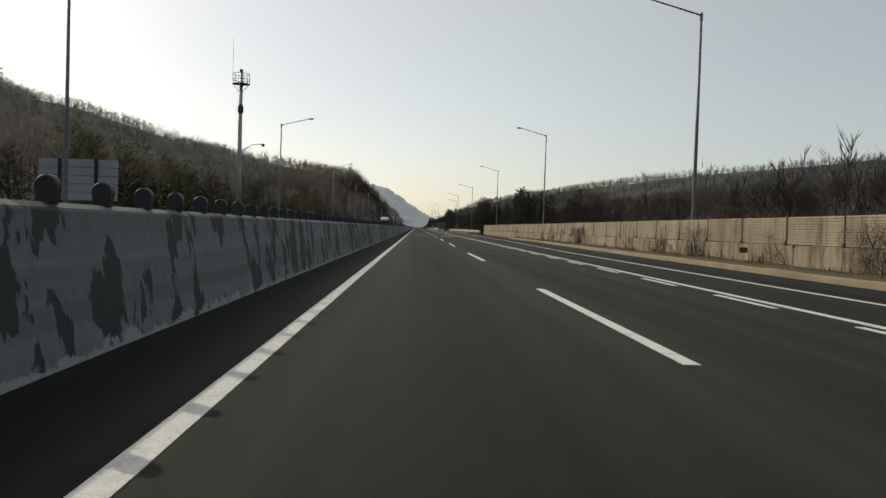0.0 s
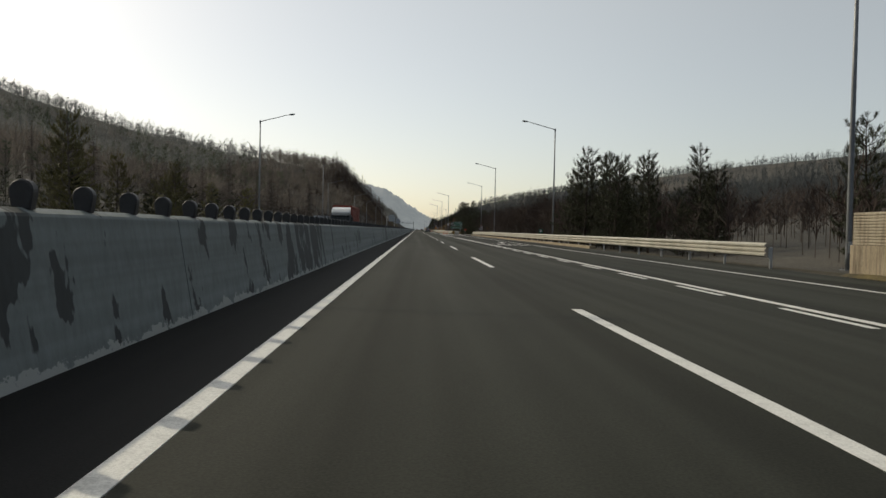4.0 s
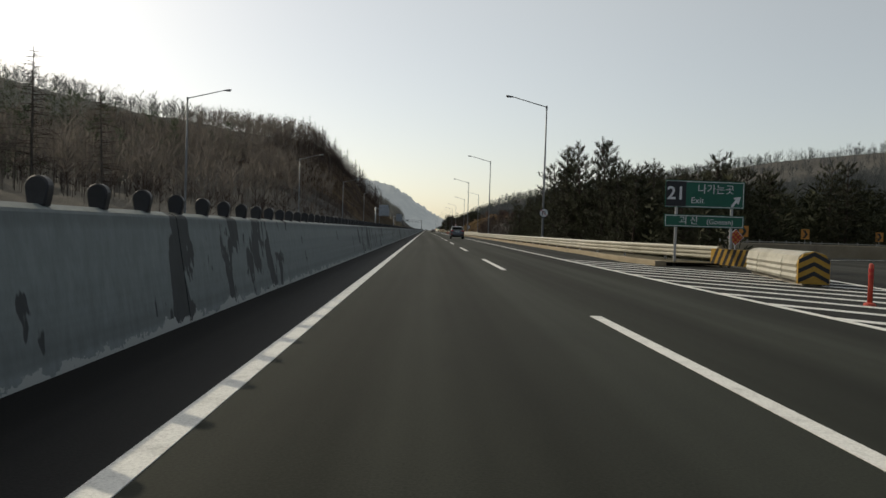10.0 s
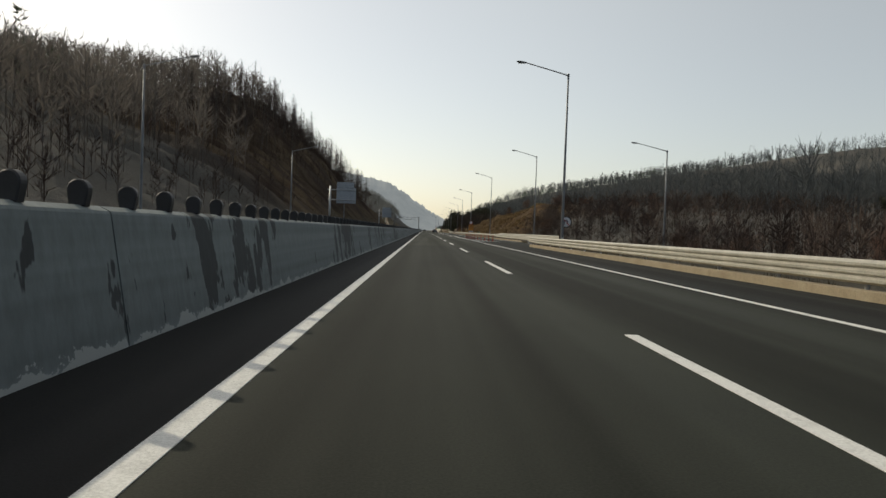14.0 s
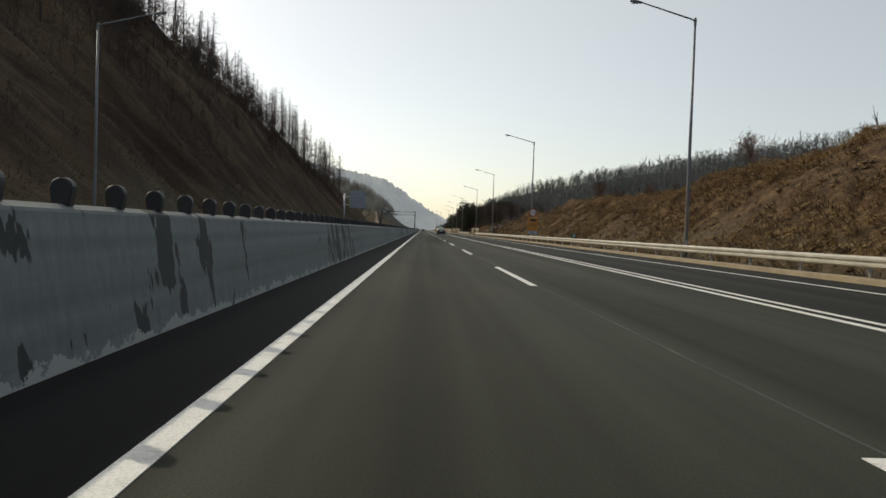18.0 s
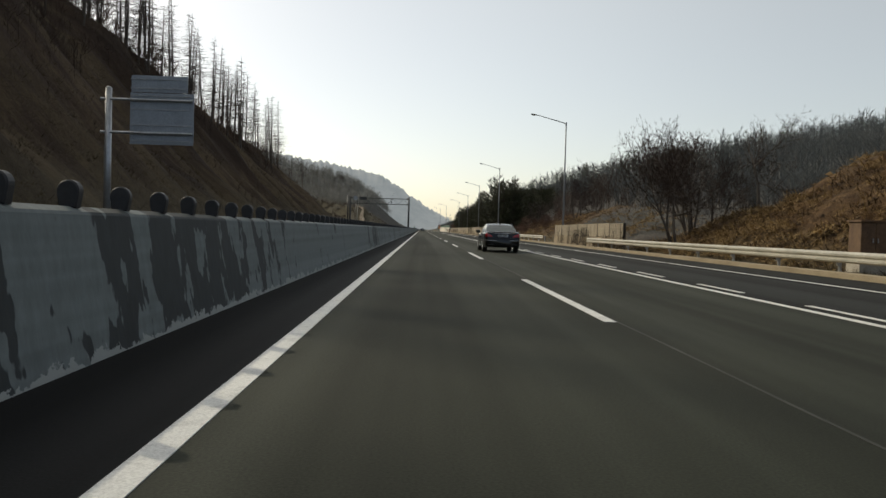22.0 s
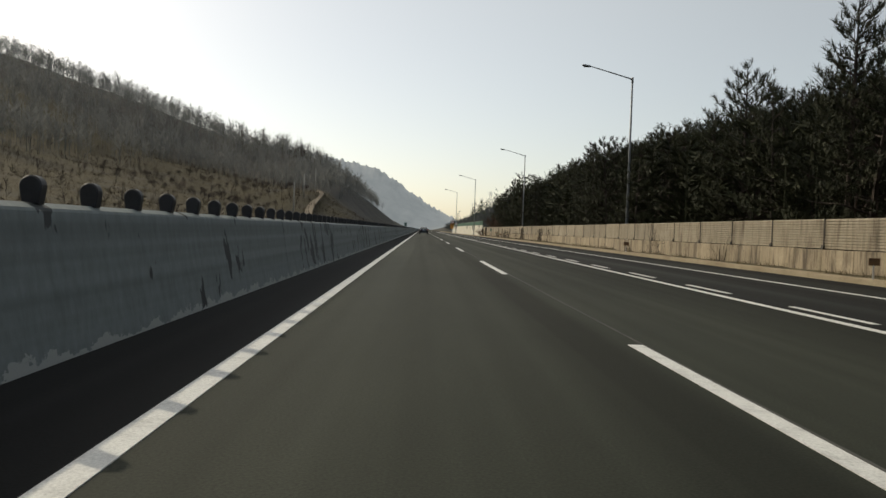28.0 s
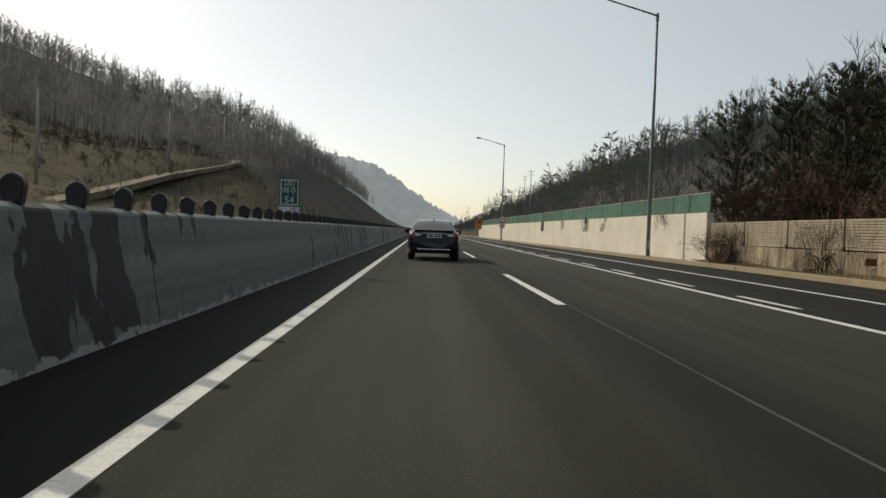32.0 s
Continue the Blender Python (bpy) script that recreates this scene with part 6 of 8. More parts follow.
# signs near the far end of the pale wall
round_sign("speed_sign", 10.05, 1090.9, 2.75, 0.36, "red", "round speed sign on a lamp pole", glyph="110")
round_sign("speed_sign", 10.05, 1090.9, 1.90, 0.36, "red", "round speed sign on a lamp pole", glyph="80")
round_sign("speed_sign", 11.0, 1143.2, 4.0, 0.5, "red", "round speed sign above an orange board", glyph="110")
ob2 = tagged(new("camera_board"), "orange speed camera board on a post", "road sign")
ob2.location = (11.0, 1143.3, 0)
board(ob2, -0.7, 0.7, 1.5, 3.35, 0, SIGN_ORANGE, None)
part("post", tube(bmesh.new(), [(0, 0.1, -0.1), (0, 0.1, 4.2)], 0.06, 8), STEEL, ob2)
bm = bmesh.new()
box(bm, -0.35, 0.35, -0.014, 0.0, 2.8, 3.1, 0.01)
part("camera_symbol", bm, SIGN_BLACK, ob2)

# ---- crash cushion, reflector board and chevrons at the exit ----


cu = tagged(new("crash_cushion"), "steel crash cushion with a yellow and black striped nose", "crash cushion")
turn = math.degrees(-math.atan2(1.5, 6.6))
cu.matrix_basis = pose(9.6, 322.9, 0, 0, 0, turn) @ Matrix.Diagonal((0.66, 1, 1, 1))
for k in range(4):
    bm = bmesh.new()
    y0, y1 = 0.12 + k * 1.62, 0.12 + (k + 1) * 1.62 + 0.05
    s = 0.02 * (k % 2)
    prof = [(-0.55 - s, 0.12), (-0.60 - s, 0.2), (-0.55 - s, 0.28), (-0.60 - s, 0.36), (-0.55 - s, 0.44), (-0.60 - s, 0.52), (-0.55 - s, 0.60), (-0.50, 0.74), (-0.3, 0.83), (0.0, 0.86), (0.3, 0.83), (0.50, 0.74), (0.55 + s, 0.60), (0.60 + s, 0.52), (0.55 + s, 0.44), (0.60 + s, 0.36), (0.55 + s, 0.28), (0.60 + s, 0.2), (0.55 + s, 0.12)]
    slab(bm, prof, y0, y1, "y")
    part("section", bm, RAIL, cu)
bm = bmesh.new()
slab(bm, [(-0.56, 0.05), (-0.56, 0.6), (-0.4, 0.78), (0, 0.86), (0.4, 0.78), (0.56, 0.6), (0.56, 0.05)], 0.0, 0.12, "y")
part("nose", bm, SIGN_YELLOW, cu)
for z in (0.12, 0.36, 0.60):
    for sx in (-1, 1):
        part("nose_stripe", slab(bmesh.new(), [(sx * 0.54, z - 0.05), (0.0, z + 0.14), (0.0, z + 0.25), (sx * 0.54, z + 0.06)] if sx < 0 else [(0.0, z + 0.14), (0.54, z - 0.05), (0.54, z + 0.06), (0.0, z + 0.25)], -0.006, 0.0, "y"), SIGN_BLACK, cu)
bm = bmesh.new()
box(bm, -0.35, 0.35, 0.1, 6.6, -0.02, 0.12)
part("skid", bm, CONCRETE, cu)
for nm, x, y, w, h, yaw, label in (("striped_board", 11.55, 332.9, 2.3, 0.62, -71, "yellow and black striped board over the rail end"),):
    sb = tagged(new(nm), label, "warning board")
    sb.matrix_basis = pose(x, y, 0.1, 0, 0, yaw)
    board(sb, -w / 2, w / 2, 0, h, 0, SIGN_YELLOW, None, "panel", 0.03)
    for k in range(7):
        xa = -w / 2 + k * w / 7
        part("stripe", slab(bmesh.new(), [(xa, 0.01), (xa + w / 14, 0.01), (min(xa + w / 14 + 0.3, w / 2), h - 0.01), (min(xa + 0.3, w / 2 - 0.02), h - 0.01)], -0.005, 0.0, "y"), SIGN_BLACK, sb)
dm = tagged(new("reflector_diamond"), "red diamond board with round reflectors on a post", "warning board")
dm.location = (13.6, 337.6, 1.2)
part("board", slab(bmesh.new(), [(-0.37, 0), (0, -0.37), (0.37, 0), (0, 0.37)], 0, 0.02, "y"), SIGN_WHITE, dm)
part("face", slab(bmesh.new(), [(-0.34, 0), (0, -0.34), (0.34, 0), (0, 0.34)], -0.006, 0, "y"), SIGN_RED, dm)
for i in (-1, 0, 1):
    for j in (-1, 0, 1):
        part("reflector", disc(bmesh.new(), ((i - j) * 0.11, -0.012, (i + j) * 0.11), 0.055, 0.012, "y", 14), SIGN_ORANGE, dm)
part("post", tube(bmesh.new(), [(0, 0.04, -1.3), (0, 0.04, 0.2)], 0.03, 8), STEEL, dm)
for x, y in ((21.4, 355.4), (28.8, 361.8), (36.8, 365.6)):
    ch = tagged(new("chevron_sign"), "orange chevron board with a black arrow on a post", "road sign", "chevrons on the bend")
    ch.location = (x, y, 0)
    board(ch, -0.32, 0.32, 1.3, 2.06, 0, SIGN_ORANGE, None)
    part("chevron", slab(bmesh.new(), [(-0.2, 1.38), (0.0, 1.38), (0.2, 1.68), (0.0, 1.98), (-0.2, 1.98), (0.0, 1.68)], -0.006, 0, "y"), SIGN_BLACK, ch)
    part("post", tube(bmesh.new(), [(0, 0.05, -1.2), (0, 0.05, 1.6)], 0.03, 8), STEEL, ch)


# ---- red flexible posts ----
def red_post():
    root = tagged(new("delineator_post"), "red flexible plastic post with pale bands", "bollard", "red posts on the islands")
    part("foot", tube(bmesh.new(), [(0, 0, 0), (0, 0, 0.04), (0, 0, 0.06)], [0.11, 0.10, 0.05], 12), DELINEATOR, root)
    part("shaft", tube(bmesh.new(), [(0, 0, 0.05), (0, 0, 0.72), (0, 0, 0.75)], [0.045, 0.04, 0.02], 12), DELINEATOR, root, smooth=True)
    for z in (0.48, 0.6):
        part("band", tube(bmesh.new(), [(0, 0, z), (0, 0, z + 0.06)], 0.046, 12), SIGN_RED, root)
    return root


rp = red_post()
rp.location = (7.85, 317.5, 0)
for x, y in ((7.40, 314.2), (6.95, 310.9), (6.50, 307.6)):
    copy_thing(rp, pose(x, y, 0, random.gauss(0, 1.5), random.gauss(0, 1.5), 0))
for k in range(10):
    y = 517.4 + 3.2 * k
    copy_thing(rp, pose(lerp_table([517.4, 527, 533.4, 546.2], [8.2, 7.5, 7.06, 6.6], y), y, 0, random.gauss(0, 1.5), random.gauss(0, 1.5), 0))


# ---- camera gantry over the opposite lanes ----
GANTRY = mat("gantry_dark_steel", (0.055, 0.058, 0.06), (0.09, 0.092, 0.095), 0.55, 0.4, scale=1.5, fine=20)
ga = tagged(new("gantry"), "dark lattice steel gantry with traffic cameras", "gantry")
ga.matrix_basis = pose(-3.05, 850.6, 0, 0, 0, 0)
part("post", tube(bmesh.new(), [(0, 0, 1.15), (0, 0, 8.15)], [0.2, 0.18], 14), GANTRY, ga, smooth=True)
part("post", tube(bmesh.new(), [(-13.2, 0, -0.1), (-13.2, 0, 8.0)], [0.2, 0.18], 14), GANTRY, ga, smooth=True)
for z in (6.45, 7.72):
    for y in (-0.35, 0.35):
        part("chord", tube(bmesh.new(), [(-13.2, y, z), (0.1, y, z)], 0.06, 8), GANTRY, ga)
n = 11
for k in range(n):
    xa, xb = -13.0 + k * 12.9 / n, -13.0 + (k + 1) * 12.9 / n
    for y in (-0.35, 0.35):
        part("brace", tube(bmesh.new(), [(xa, y, 6.45 if k % 2 else 7.72), (xb, y, 7.72 if k % 2 else 6.45)], 0.022, 6), GANTRY, ga)
    for z in (6.45, 7.72):
        part("tie", tube(bmesh.new(), [(xa, -0.35, z), (xa, 0.35, z)], 0.02, 6), GANTRY, ga)
for x in (-6.55, -0.35, -12.9):
    for z in (6.45, 7.72):
        part("flange", tube(bmesh.new(), [(x - 0.2, -0.35, z), (x - 0.1, -0.35, z), (x + 0.1, -0.35, z), (x + 0.2, -0.35, z)], [0.08, 0.15, 0.15, 0.08], 10), GANTRY, ga)
for x in (-3.9, -9.2):
    cmr = part("camera", box(bmesh.new(), x - 0.15, x + 0.15, -0.75, -0.25, 6.78, 7.08, 0.03), GANTRY, ga, "dark camera housing")
    part("lens", disc(bmesh.new(), (x, -0.77, 6.93), 0.09, 0.05, "y", 16), GLASSY, cmr)
    part("hood", box(bmesh.new(), x - 0.18, x + 0.18, -0.85, -0.2, 7.09, 7.12), GANTRY, cmr)
    part("stem", tube(bmesh.new(), [(x, -0.4, 6.5), (x, -0.4, 6.8)], 0.03, 6), GANTRY, cmr)
part("display", box(bmesh.new(), -10.98, -9.46, -0.5, -0.38, 7.26, 7.95, 0.01), GANTRY, ga, "dark back of a sign board")
part("round_sign", disc(bmesh.new(), (-11.97, -0.45, 7.62), 0.48, 0.05, "y", 36, 0.008), SIGN_BACK, ga, "grey round sign seen from behind")
part("post", tube(bmesh.new(), [(-13.75, 0.3, -0.1), (-13.75, 0.3, 8.3)], [0.17, 0.15], 14), GANTRY, ga, smooth=True)
for x in (-9.42, -3.38):
    part("whip", tube(bmesh.new(), [(x, 0, 7.72), (x, 0, 9.05)], [0.015, 0.008], 5), GANTRY, ga)

# ---- camera mast with a railed platform beyond the median ----
ma = tagged(new("camera_mast"), "grey steel mast with a railed platform and whip aerial", "mast")
ma.location = (-17.3, 74.6, 0)
part("pole", tube(bmesh.new(), [(0, 0, -0.2), (0, 0, 6), (0, 0, 12), (0, 0, 15.3)], [0.26, 0.22, 0.17, 0.14], 14), STEEL, ma, smooth=True)
part("knuckle", tube(bmesh.new(), [(0, 0, 11.4), (0, 0, 11.6), (0, 0, 12.1), (0, 0, 12.3)], [0.17, 0.27, 0.27, 0.17], 14), GANTRY, ma)
for z, r in ((14.25, 0.8), (14.65, 0.8), (15.2, 0.8)):
    bm = bmesh.new()
    tube(bm, [(r * math.cos(a), r * math.sin(a), z) for a in np.linspace(0, math.tau, 25)], 0.025, 6, False)
    part("ring_rail", bm, GANTRY, ma)
for a in np.linspace(0, math.tau, 13)[:-1]:
    part("baluster", tube(bmesh.new(), [(0.8 * math.cos(a), 0.8 * math.sin(a), 14.25), (0.8 * math.cos(a), 0.8 * math.sin(a), 15.2)], 0.016, 5), GANTRY, ma)
for a in np.linspace(0, math.tau, 5)[:-1]:
    part("strut", tube(bmesh.new(), [(0.12 * math.cos(a), 0.12 * math.sin(a), 13.5), (0.8 * math.cos(a), 0.8 * math.sin(a), 14.25)], 0.025, 5), GANTRY, ma)
part("deck", disc(bmesh.new(), (0, 0, 14.25), 0.78, 0.04, "z", 24), GANTRY, ma)
part("camera", box(bmesh.new(), -0.12, 0.12, -0.2, 0.2, 15.35, 15.65, 0.03), GANTRY, ma)
part("whip", tube(bmesh.new(), [(-0.8, 0, 14.6), (-0.8, 0, 18.7)], [0.02, 0.01], 5), GANTRY, ma)
for k in range(34):
    part("rung", tube(bmesh.new(), [(-0.36, 0, 2 + 0.36 * k), (-0.1, 0, 2 + 0.36 * k)], 0.012, 4), GANTRY, ma)
part("side_arm", tube(bmesh.new(), [(0.15, 0, 7.0), (0.5, 0, 8.0), (1.2, 0, 8.5), (2.2, 0, 8.6)], [0.05, 0.045, 0.04, 0.035], 8), STEEL, ma, smooth=True)
part("side_brace", tube(bmesh.new(), [(0.15, 0, 7.9), (0.75, 0, 8.25)], 0.03, 6), STEEL, ma)
part("side_camera", box(bmesh.new(), 2.1, 2.35, -0.15, 0.15, 8.35, 8.62, 0.03), GANTRY, ma)

# ---- pale wall with a green mesh fence ----
PLASTER = mat("plaster_white", (0.62, 0.59, 0.50), (0.74, 0.71, 0.62), 0.85, scale=0.5, fine=14, dirt=(0.40, 0.36, 0.28), dirt_at=(0.6, 0.9), where="Position")
GREEN_MESH = mat("fence_green", (0.03, 0.10, 0.07), (0.05, 0.15, 0.10), 0.6, scale=1.2, fine=18, per_object=0.15)
WW = [(12.7, 1028.4), (12.3, 1060), (11.8, 1100), (11.4, 1150)]
ww = tagged(new("wall_white"), "long white plastered retaining wall beside the road", "wall", kind="structure")
ww.location = (12.7, 1028.4, 0)
pts = resample(WW, 26)
for (xa, ya), (xb, yb) in zip(pts, pts[1:]):
    bm = bmesh.new()
    a, b = Vector((xa - 12.7, ya - 1028.4 + 0.006, 0)), Vector((xb - 12.7, yb - 1028.4 - 0.006, 0))
    slab(bm, [(a.x, a.y), (b.x, b.y), (b.x + 0.3, b.y), (a.x + 0.3, a.y)], -0.1, 2.30, "z")
    part("wall_bay", bm, PLASTER, ww)
fe = tagged(new("mesh_fence"), "green mesh fence panels along the wall top", "fence")
fe.location = (12.85, 1028.4, 2.3)
for (xa, ya), (xb, yb) in zip(pts, pts[1:]):
    a, b = Vector((xa - 12.7, ya - 1028.4 + 0.05, 0)), Vector((xb - 12.7, yb - 1028.4 - 0.05, 0))
    part("panel", slab(bmesh.new(), [(a.x, a.y), (b.x, b.y), (b.x + 0.02, b.y), (a.x + 0.02, a.y)], 0.04, 0.86, "z"), GREEN_MESH, fe)
    part("post", tube(bmesh.new(), [(a.x, a.y - 0.05, -0.02), (a.x, a.y - 0.05, 0.92)], 0.03, 6), GREEN_MESH, fe)
    part("top_rail", tube(bmesh.new(), [a + Vector((0.01, -0.05, 0.9)), b + Vector((0.01, 0.05, 0.9))], 0.02, 6), RAIL, fe)
for k, y in enumerate((1034, 1046, 1052, 1060, 1071, 1080)):
    v = tagged(new("creeper", VINES[k % 6]), "dark dry creeper that hangs over the wall top", "creeper", "creepers on the walls")
    v.matrix_basis = Matrix.Translation((lerp_table([p[1] for p in WW], [p[0] for p in WW], y) - 0.03, y, 2.35)) @ Matrix.Diagonal((1, 0.6, -0.6, 1))

# ---- cabinet on the bank, farm ramp, poles and orchard ----
cab = tagged(new("control_cabinet"), "brown steel roadside cabinet with two doors", "cabinet")
cab.location = (14.1, 700.9, 0.4)
part("case", box(bmesh.new(), -0.45, 0.45, -0.35, 0.35, 0.1, 1.3, 0.02), RUST, cab)
part("roof", box(bmesh.new(), -0.5, 0.5, -0.4, 0.4, 1.3, 1.36, 0.01), RUST, cab)
part("plinth", box(bmesh.new(), -0.48, 0.48, -0.38, 0.38, -0.5, 0.1), CONCRETE, cab)
for sx in (-0.22, 0.22):
    d = part("door", box(bmesh.new(), sx - 0.2, sx + 0.2, -0.37, -0.35, 0.16, 1.26, 0.008), RUST, cab)
    part("handle", box(bmesh.new(), sx * 0.35 - 0.015, sx * 0.35 + 0.015, -0.4, -0.37, 0.65, 0.8), STEEL, d)
FARM = [(-24.5, 1040, 1.0), (-27.2, 1055, 2.6), (-29.6, 1072, 4.4), (-31.6, 1090, 6.6), (-33.0, 1108, 8.6), (-34.2, 1126, 10.6), (-35.8, 1145, 12.9), (-40, 1160, 14.5)]
fr = tagged(new("farm_ramp"), "pale concrete farm track that climbs along a low retaining wall", "track", kind="structure")
bm = sweep(FARM, [(0.0, 0.02), (0.22, 0.02), (0.22, 0.14), (0.34, 0.14), (0.34, -0.5), (-1.7, -0.5), (-1.7, 0.0)])
part("slab", bm, mat("track_concrete", (0.12, 0.092, 0.06), (0.19, 0.15, 0.10), 0.9, scale=0.5, fine=12, where="Position", dirt=(0.08, 0.065, 0.04)), fr)
POLE_CONC = mat("pole_concrete", (0.34, 0.33, 0.31), (0.44, 0.43, 0.40), 0.85, scale=2, fine=25)
def utility_pole(x, y, z0, h, cross=True):
    root = tagged(new("utility_pole"), "pale concrete utility pole with steel fittings", "utility pole", "utility poles")
    root.location = (x, y, z0)
    part("shaft", tube(bmesh.new(), [(0, 0, -0.5), (0, 0, h)], [0.17, 0.10], 10), POLE_CONC, root, smooth=True)
    if cross:
        for z, w in ((h - 0.4, 0.95), (h - 1.4, 0.75)):
            arm = part("cross_arm", box(bmesh.new(), -w, w, -0.05, 0.05, z - 0.05, z + 0.05), STEEL, root)
            for sx in (-0.9, 0.0, 0.9):
                part("insulator", tube(bmesh.new(), [(sx * w, 0, z + 0.05), (sx * w, 0, z + 0.28)], [0.05, 0.03], 8), SIGN_WHITE, arm)
utility_pole(-32, 1059.0, 4.2, 7.4, False)
utility_pole(-37, 1107, 9.2, 7.6, False)
utility_pole(-38.5, 1143, 13.0, 8.2, False)
for x, y in ((35.5, 1265), (37, 1345), (36, 1420), (30, 1210)):
    utility_pole(x, y, land_z(x, y), 13)
ORCHARD = lambda: [make_tree("orchard_tree", bare_tree(200 + k, 3.2, 0.7, 1, 0), (BARK, TWIG), ("trunk", "crown"), "low pruned leafless fruit tree in the orchard", "fruit tree", "orchard trees") for k in range(3)]
plant(ORCHARD(), [(x + random.uniform(-0.6, 0.6), y + random.uniform(-0.6, 0.6), random.uniform(0.8, 1.2)) for x in (-39, -45, -51, -57, -64, -71) for y in range(1030, 1135, 9)])

# ---- far mountain, haze put into its pale colour and a glow ----
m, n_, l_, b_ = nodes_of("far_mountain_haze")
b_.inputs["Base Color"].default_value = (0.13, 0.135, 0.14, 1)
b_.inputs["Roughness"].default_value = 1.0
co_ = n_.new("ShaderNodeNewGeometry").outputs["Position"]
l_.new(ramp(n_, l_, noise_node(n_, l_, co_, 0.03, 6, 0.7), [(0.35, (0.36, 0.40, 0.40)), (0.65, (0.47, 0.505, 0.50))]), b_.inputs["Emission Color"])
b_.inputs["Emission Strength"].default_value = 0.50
RIDGE_X = [-1300, -700, -420, -250, -160, -100, -40, 20, 74, 120, 400]
RIDGE_Z = [170, 190, 175, 150, 134, 122, 85, 45, 16, 4, 2]
v, f = [], []
xs = np.arange(-1300, 401, 3.0)
for i, x in enumerate(xs):
    top = lerp_table(RIDGE_X, RIDGE_Z, x)
    for k, (dy, fz) in enumerate(((-160, 0.0), (-110, 0.35), (-50, 0.75), (0, 1.0), (200, 0.3))):
        z = top * fz + (4 * noise.noise((x * 0.05, k * 1.7, 2)) + (6.0 * random.random() ** 2 + 3 * noise.noise((x * 0.11, 0, 7)) if k == 3 else 0)) * (fz > 0)
        v.append((x, 2450 + dy, z - (0.2 if fz == 0 else 0)))
    if i:
        for k in range(4):
            a, b = (i - 1) * 5 + k, i * 5 + k
            f.append((a, b, b + 1, a + 1))
tagged(new("backdrop_mountain", me_of("backdrop_mountain", v, f, m, True)), "distant wooded mountain, pale blue from painted haze", "mountain", kind="structure")

# ---- vehicles ----
from mathutils.bvhtree import BVHTree

PAINT_GREY = paint_mat("paint_grey_metallic", (0.105, 0.110, 0.118), 0.6, 0.28, 0.8)
PAINT_BLACK = paint_mat("paint_black", (0.004, 0.004, 0.005), 0.0, 0.25, 0.8, 0.1)
PAINT_NAVY = paint_mat("paint_dark_grey", (0.007, 0.0075, 0.010), 0.0, 0.28, 0.8, 0.1)
PAINT_WHITE = paint_mat("paint_white", (0.66, 0.67, 0.68), 0.0, 0.3, 0.7)
CHROME = mat("chrome", (0.62, 0.63, 0.65), (0.7, 0.71, 0.73), 0.12, 1.0, scale=4, fine=30, relief=0.0)
RIM = mat("alloy", (0.42, 0.42, 0.43), (0.55, 0.55, 0.56), 0.3, 0.9, scale=4, fine=30, relief=0.0)
CAR_GLASS = paint_mat("car_glass_dark", (0.010, 0.013, 0.014), 0.0, 0.04, 0.0, 0.45)
CLEAR_GLASS = paint_mat("car_glass_clear", (0.055, 0.068, 0.066), 0.0, 0.04, 0.0, 0.8)
TAIL_RED = lamp_red("tail_lamp_red", (0.30, 0.008, 0.010))
TAIL_CLEAR = mat("lamp_clear", (0.45, 0.43, 0.42), (0.55, 0.53, 0.52), 0.1, 0.3, scale=6, fine=40, relief=0, coat=1.0)
CONTAINER_RED = mat("container_red", (0.20, 0.035, 0.022), (0.26, 0.05, 0.03), 0.6, 0.1, scale=0.8, fine=12, dirt=(0.12, 0.06, 0.04))


def curve_through(xs, ys, q):
    """Smooth curve through given stations."""
    xs, ys = np.array(xs, float), np.array(ys, float)
    m = np.gradient(ys, xs)
    i = np.clip(np.searchsorted(xs, q) - 1, 0, len(xs) - 2)
    h = xs[i + 1] - xs[i]
    t = (q - xs[i]) / h
    return (2 * t**3 - 3 * t**2 + 1) * ys[i] + (t**3 - 2 * t**2 + t) * h * m[i] + (-2 * t**3 + 3 * t**2) * ys[i + 1] + (t**3 - t**2) * h * m[i + 1]


def grid_mesh(name, rows, material, close_ends=False):
    """Skin over rows of points, all rows of one length."""
    n = len(rows[0])
    v = [p for r in rows for p in r]
    f = [(a * n + b, a * n + b + 1, (a + 1) * n + b + 1, (a + 1) * n + b) for a in range(len(rows) - 1) for b in range(n - 1)]
    if close_ends:
        f += [tuple(range(n))[::-1], tuple((len(rows) - 1) * n + k for k in range(n))]
    me = me_of(name, v, f, material, True)
    bm = bmesh.new()
    bm.from_mesh(me)
    bmesh.ops.remove_doubles(bm, verts=bm.verts[:], dist=0.0005)
    bmesh.ops.recalc_face_normals(bm, faces=bm.faces[:])
    bm.to_mesh(me)
    bm.free()
    return me


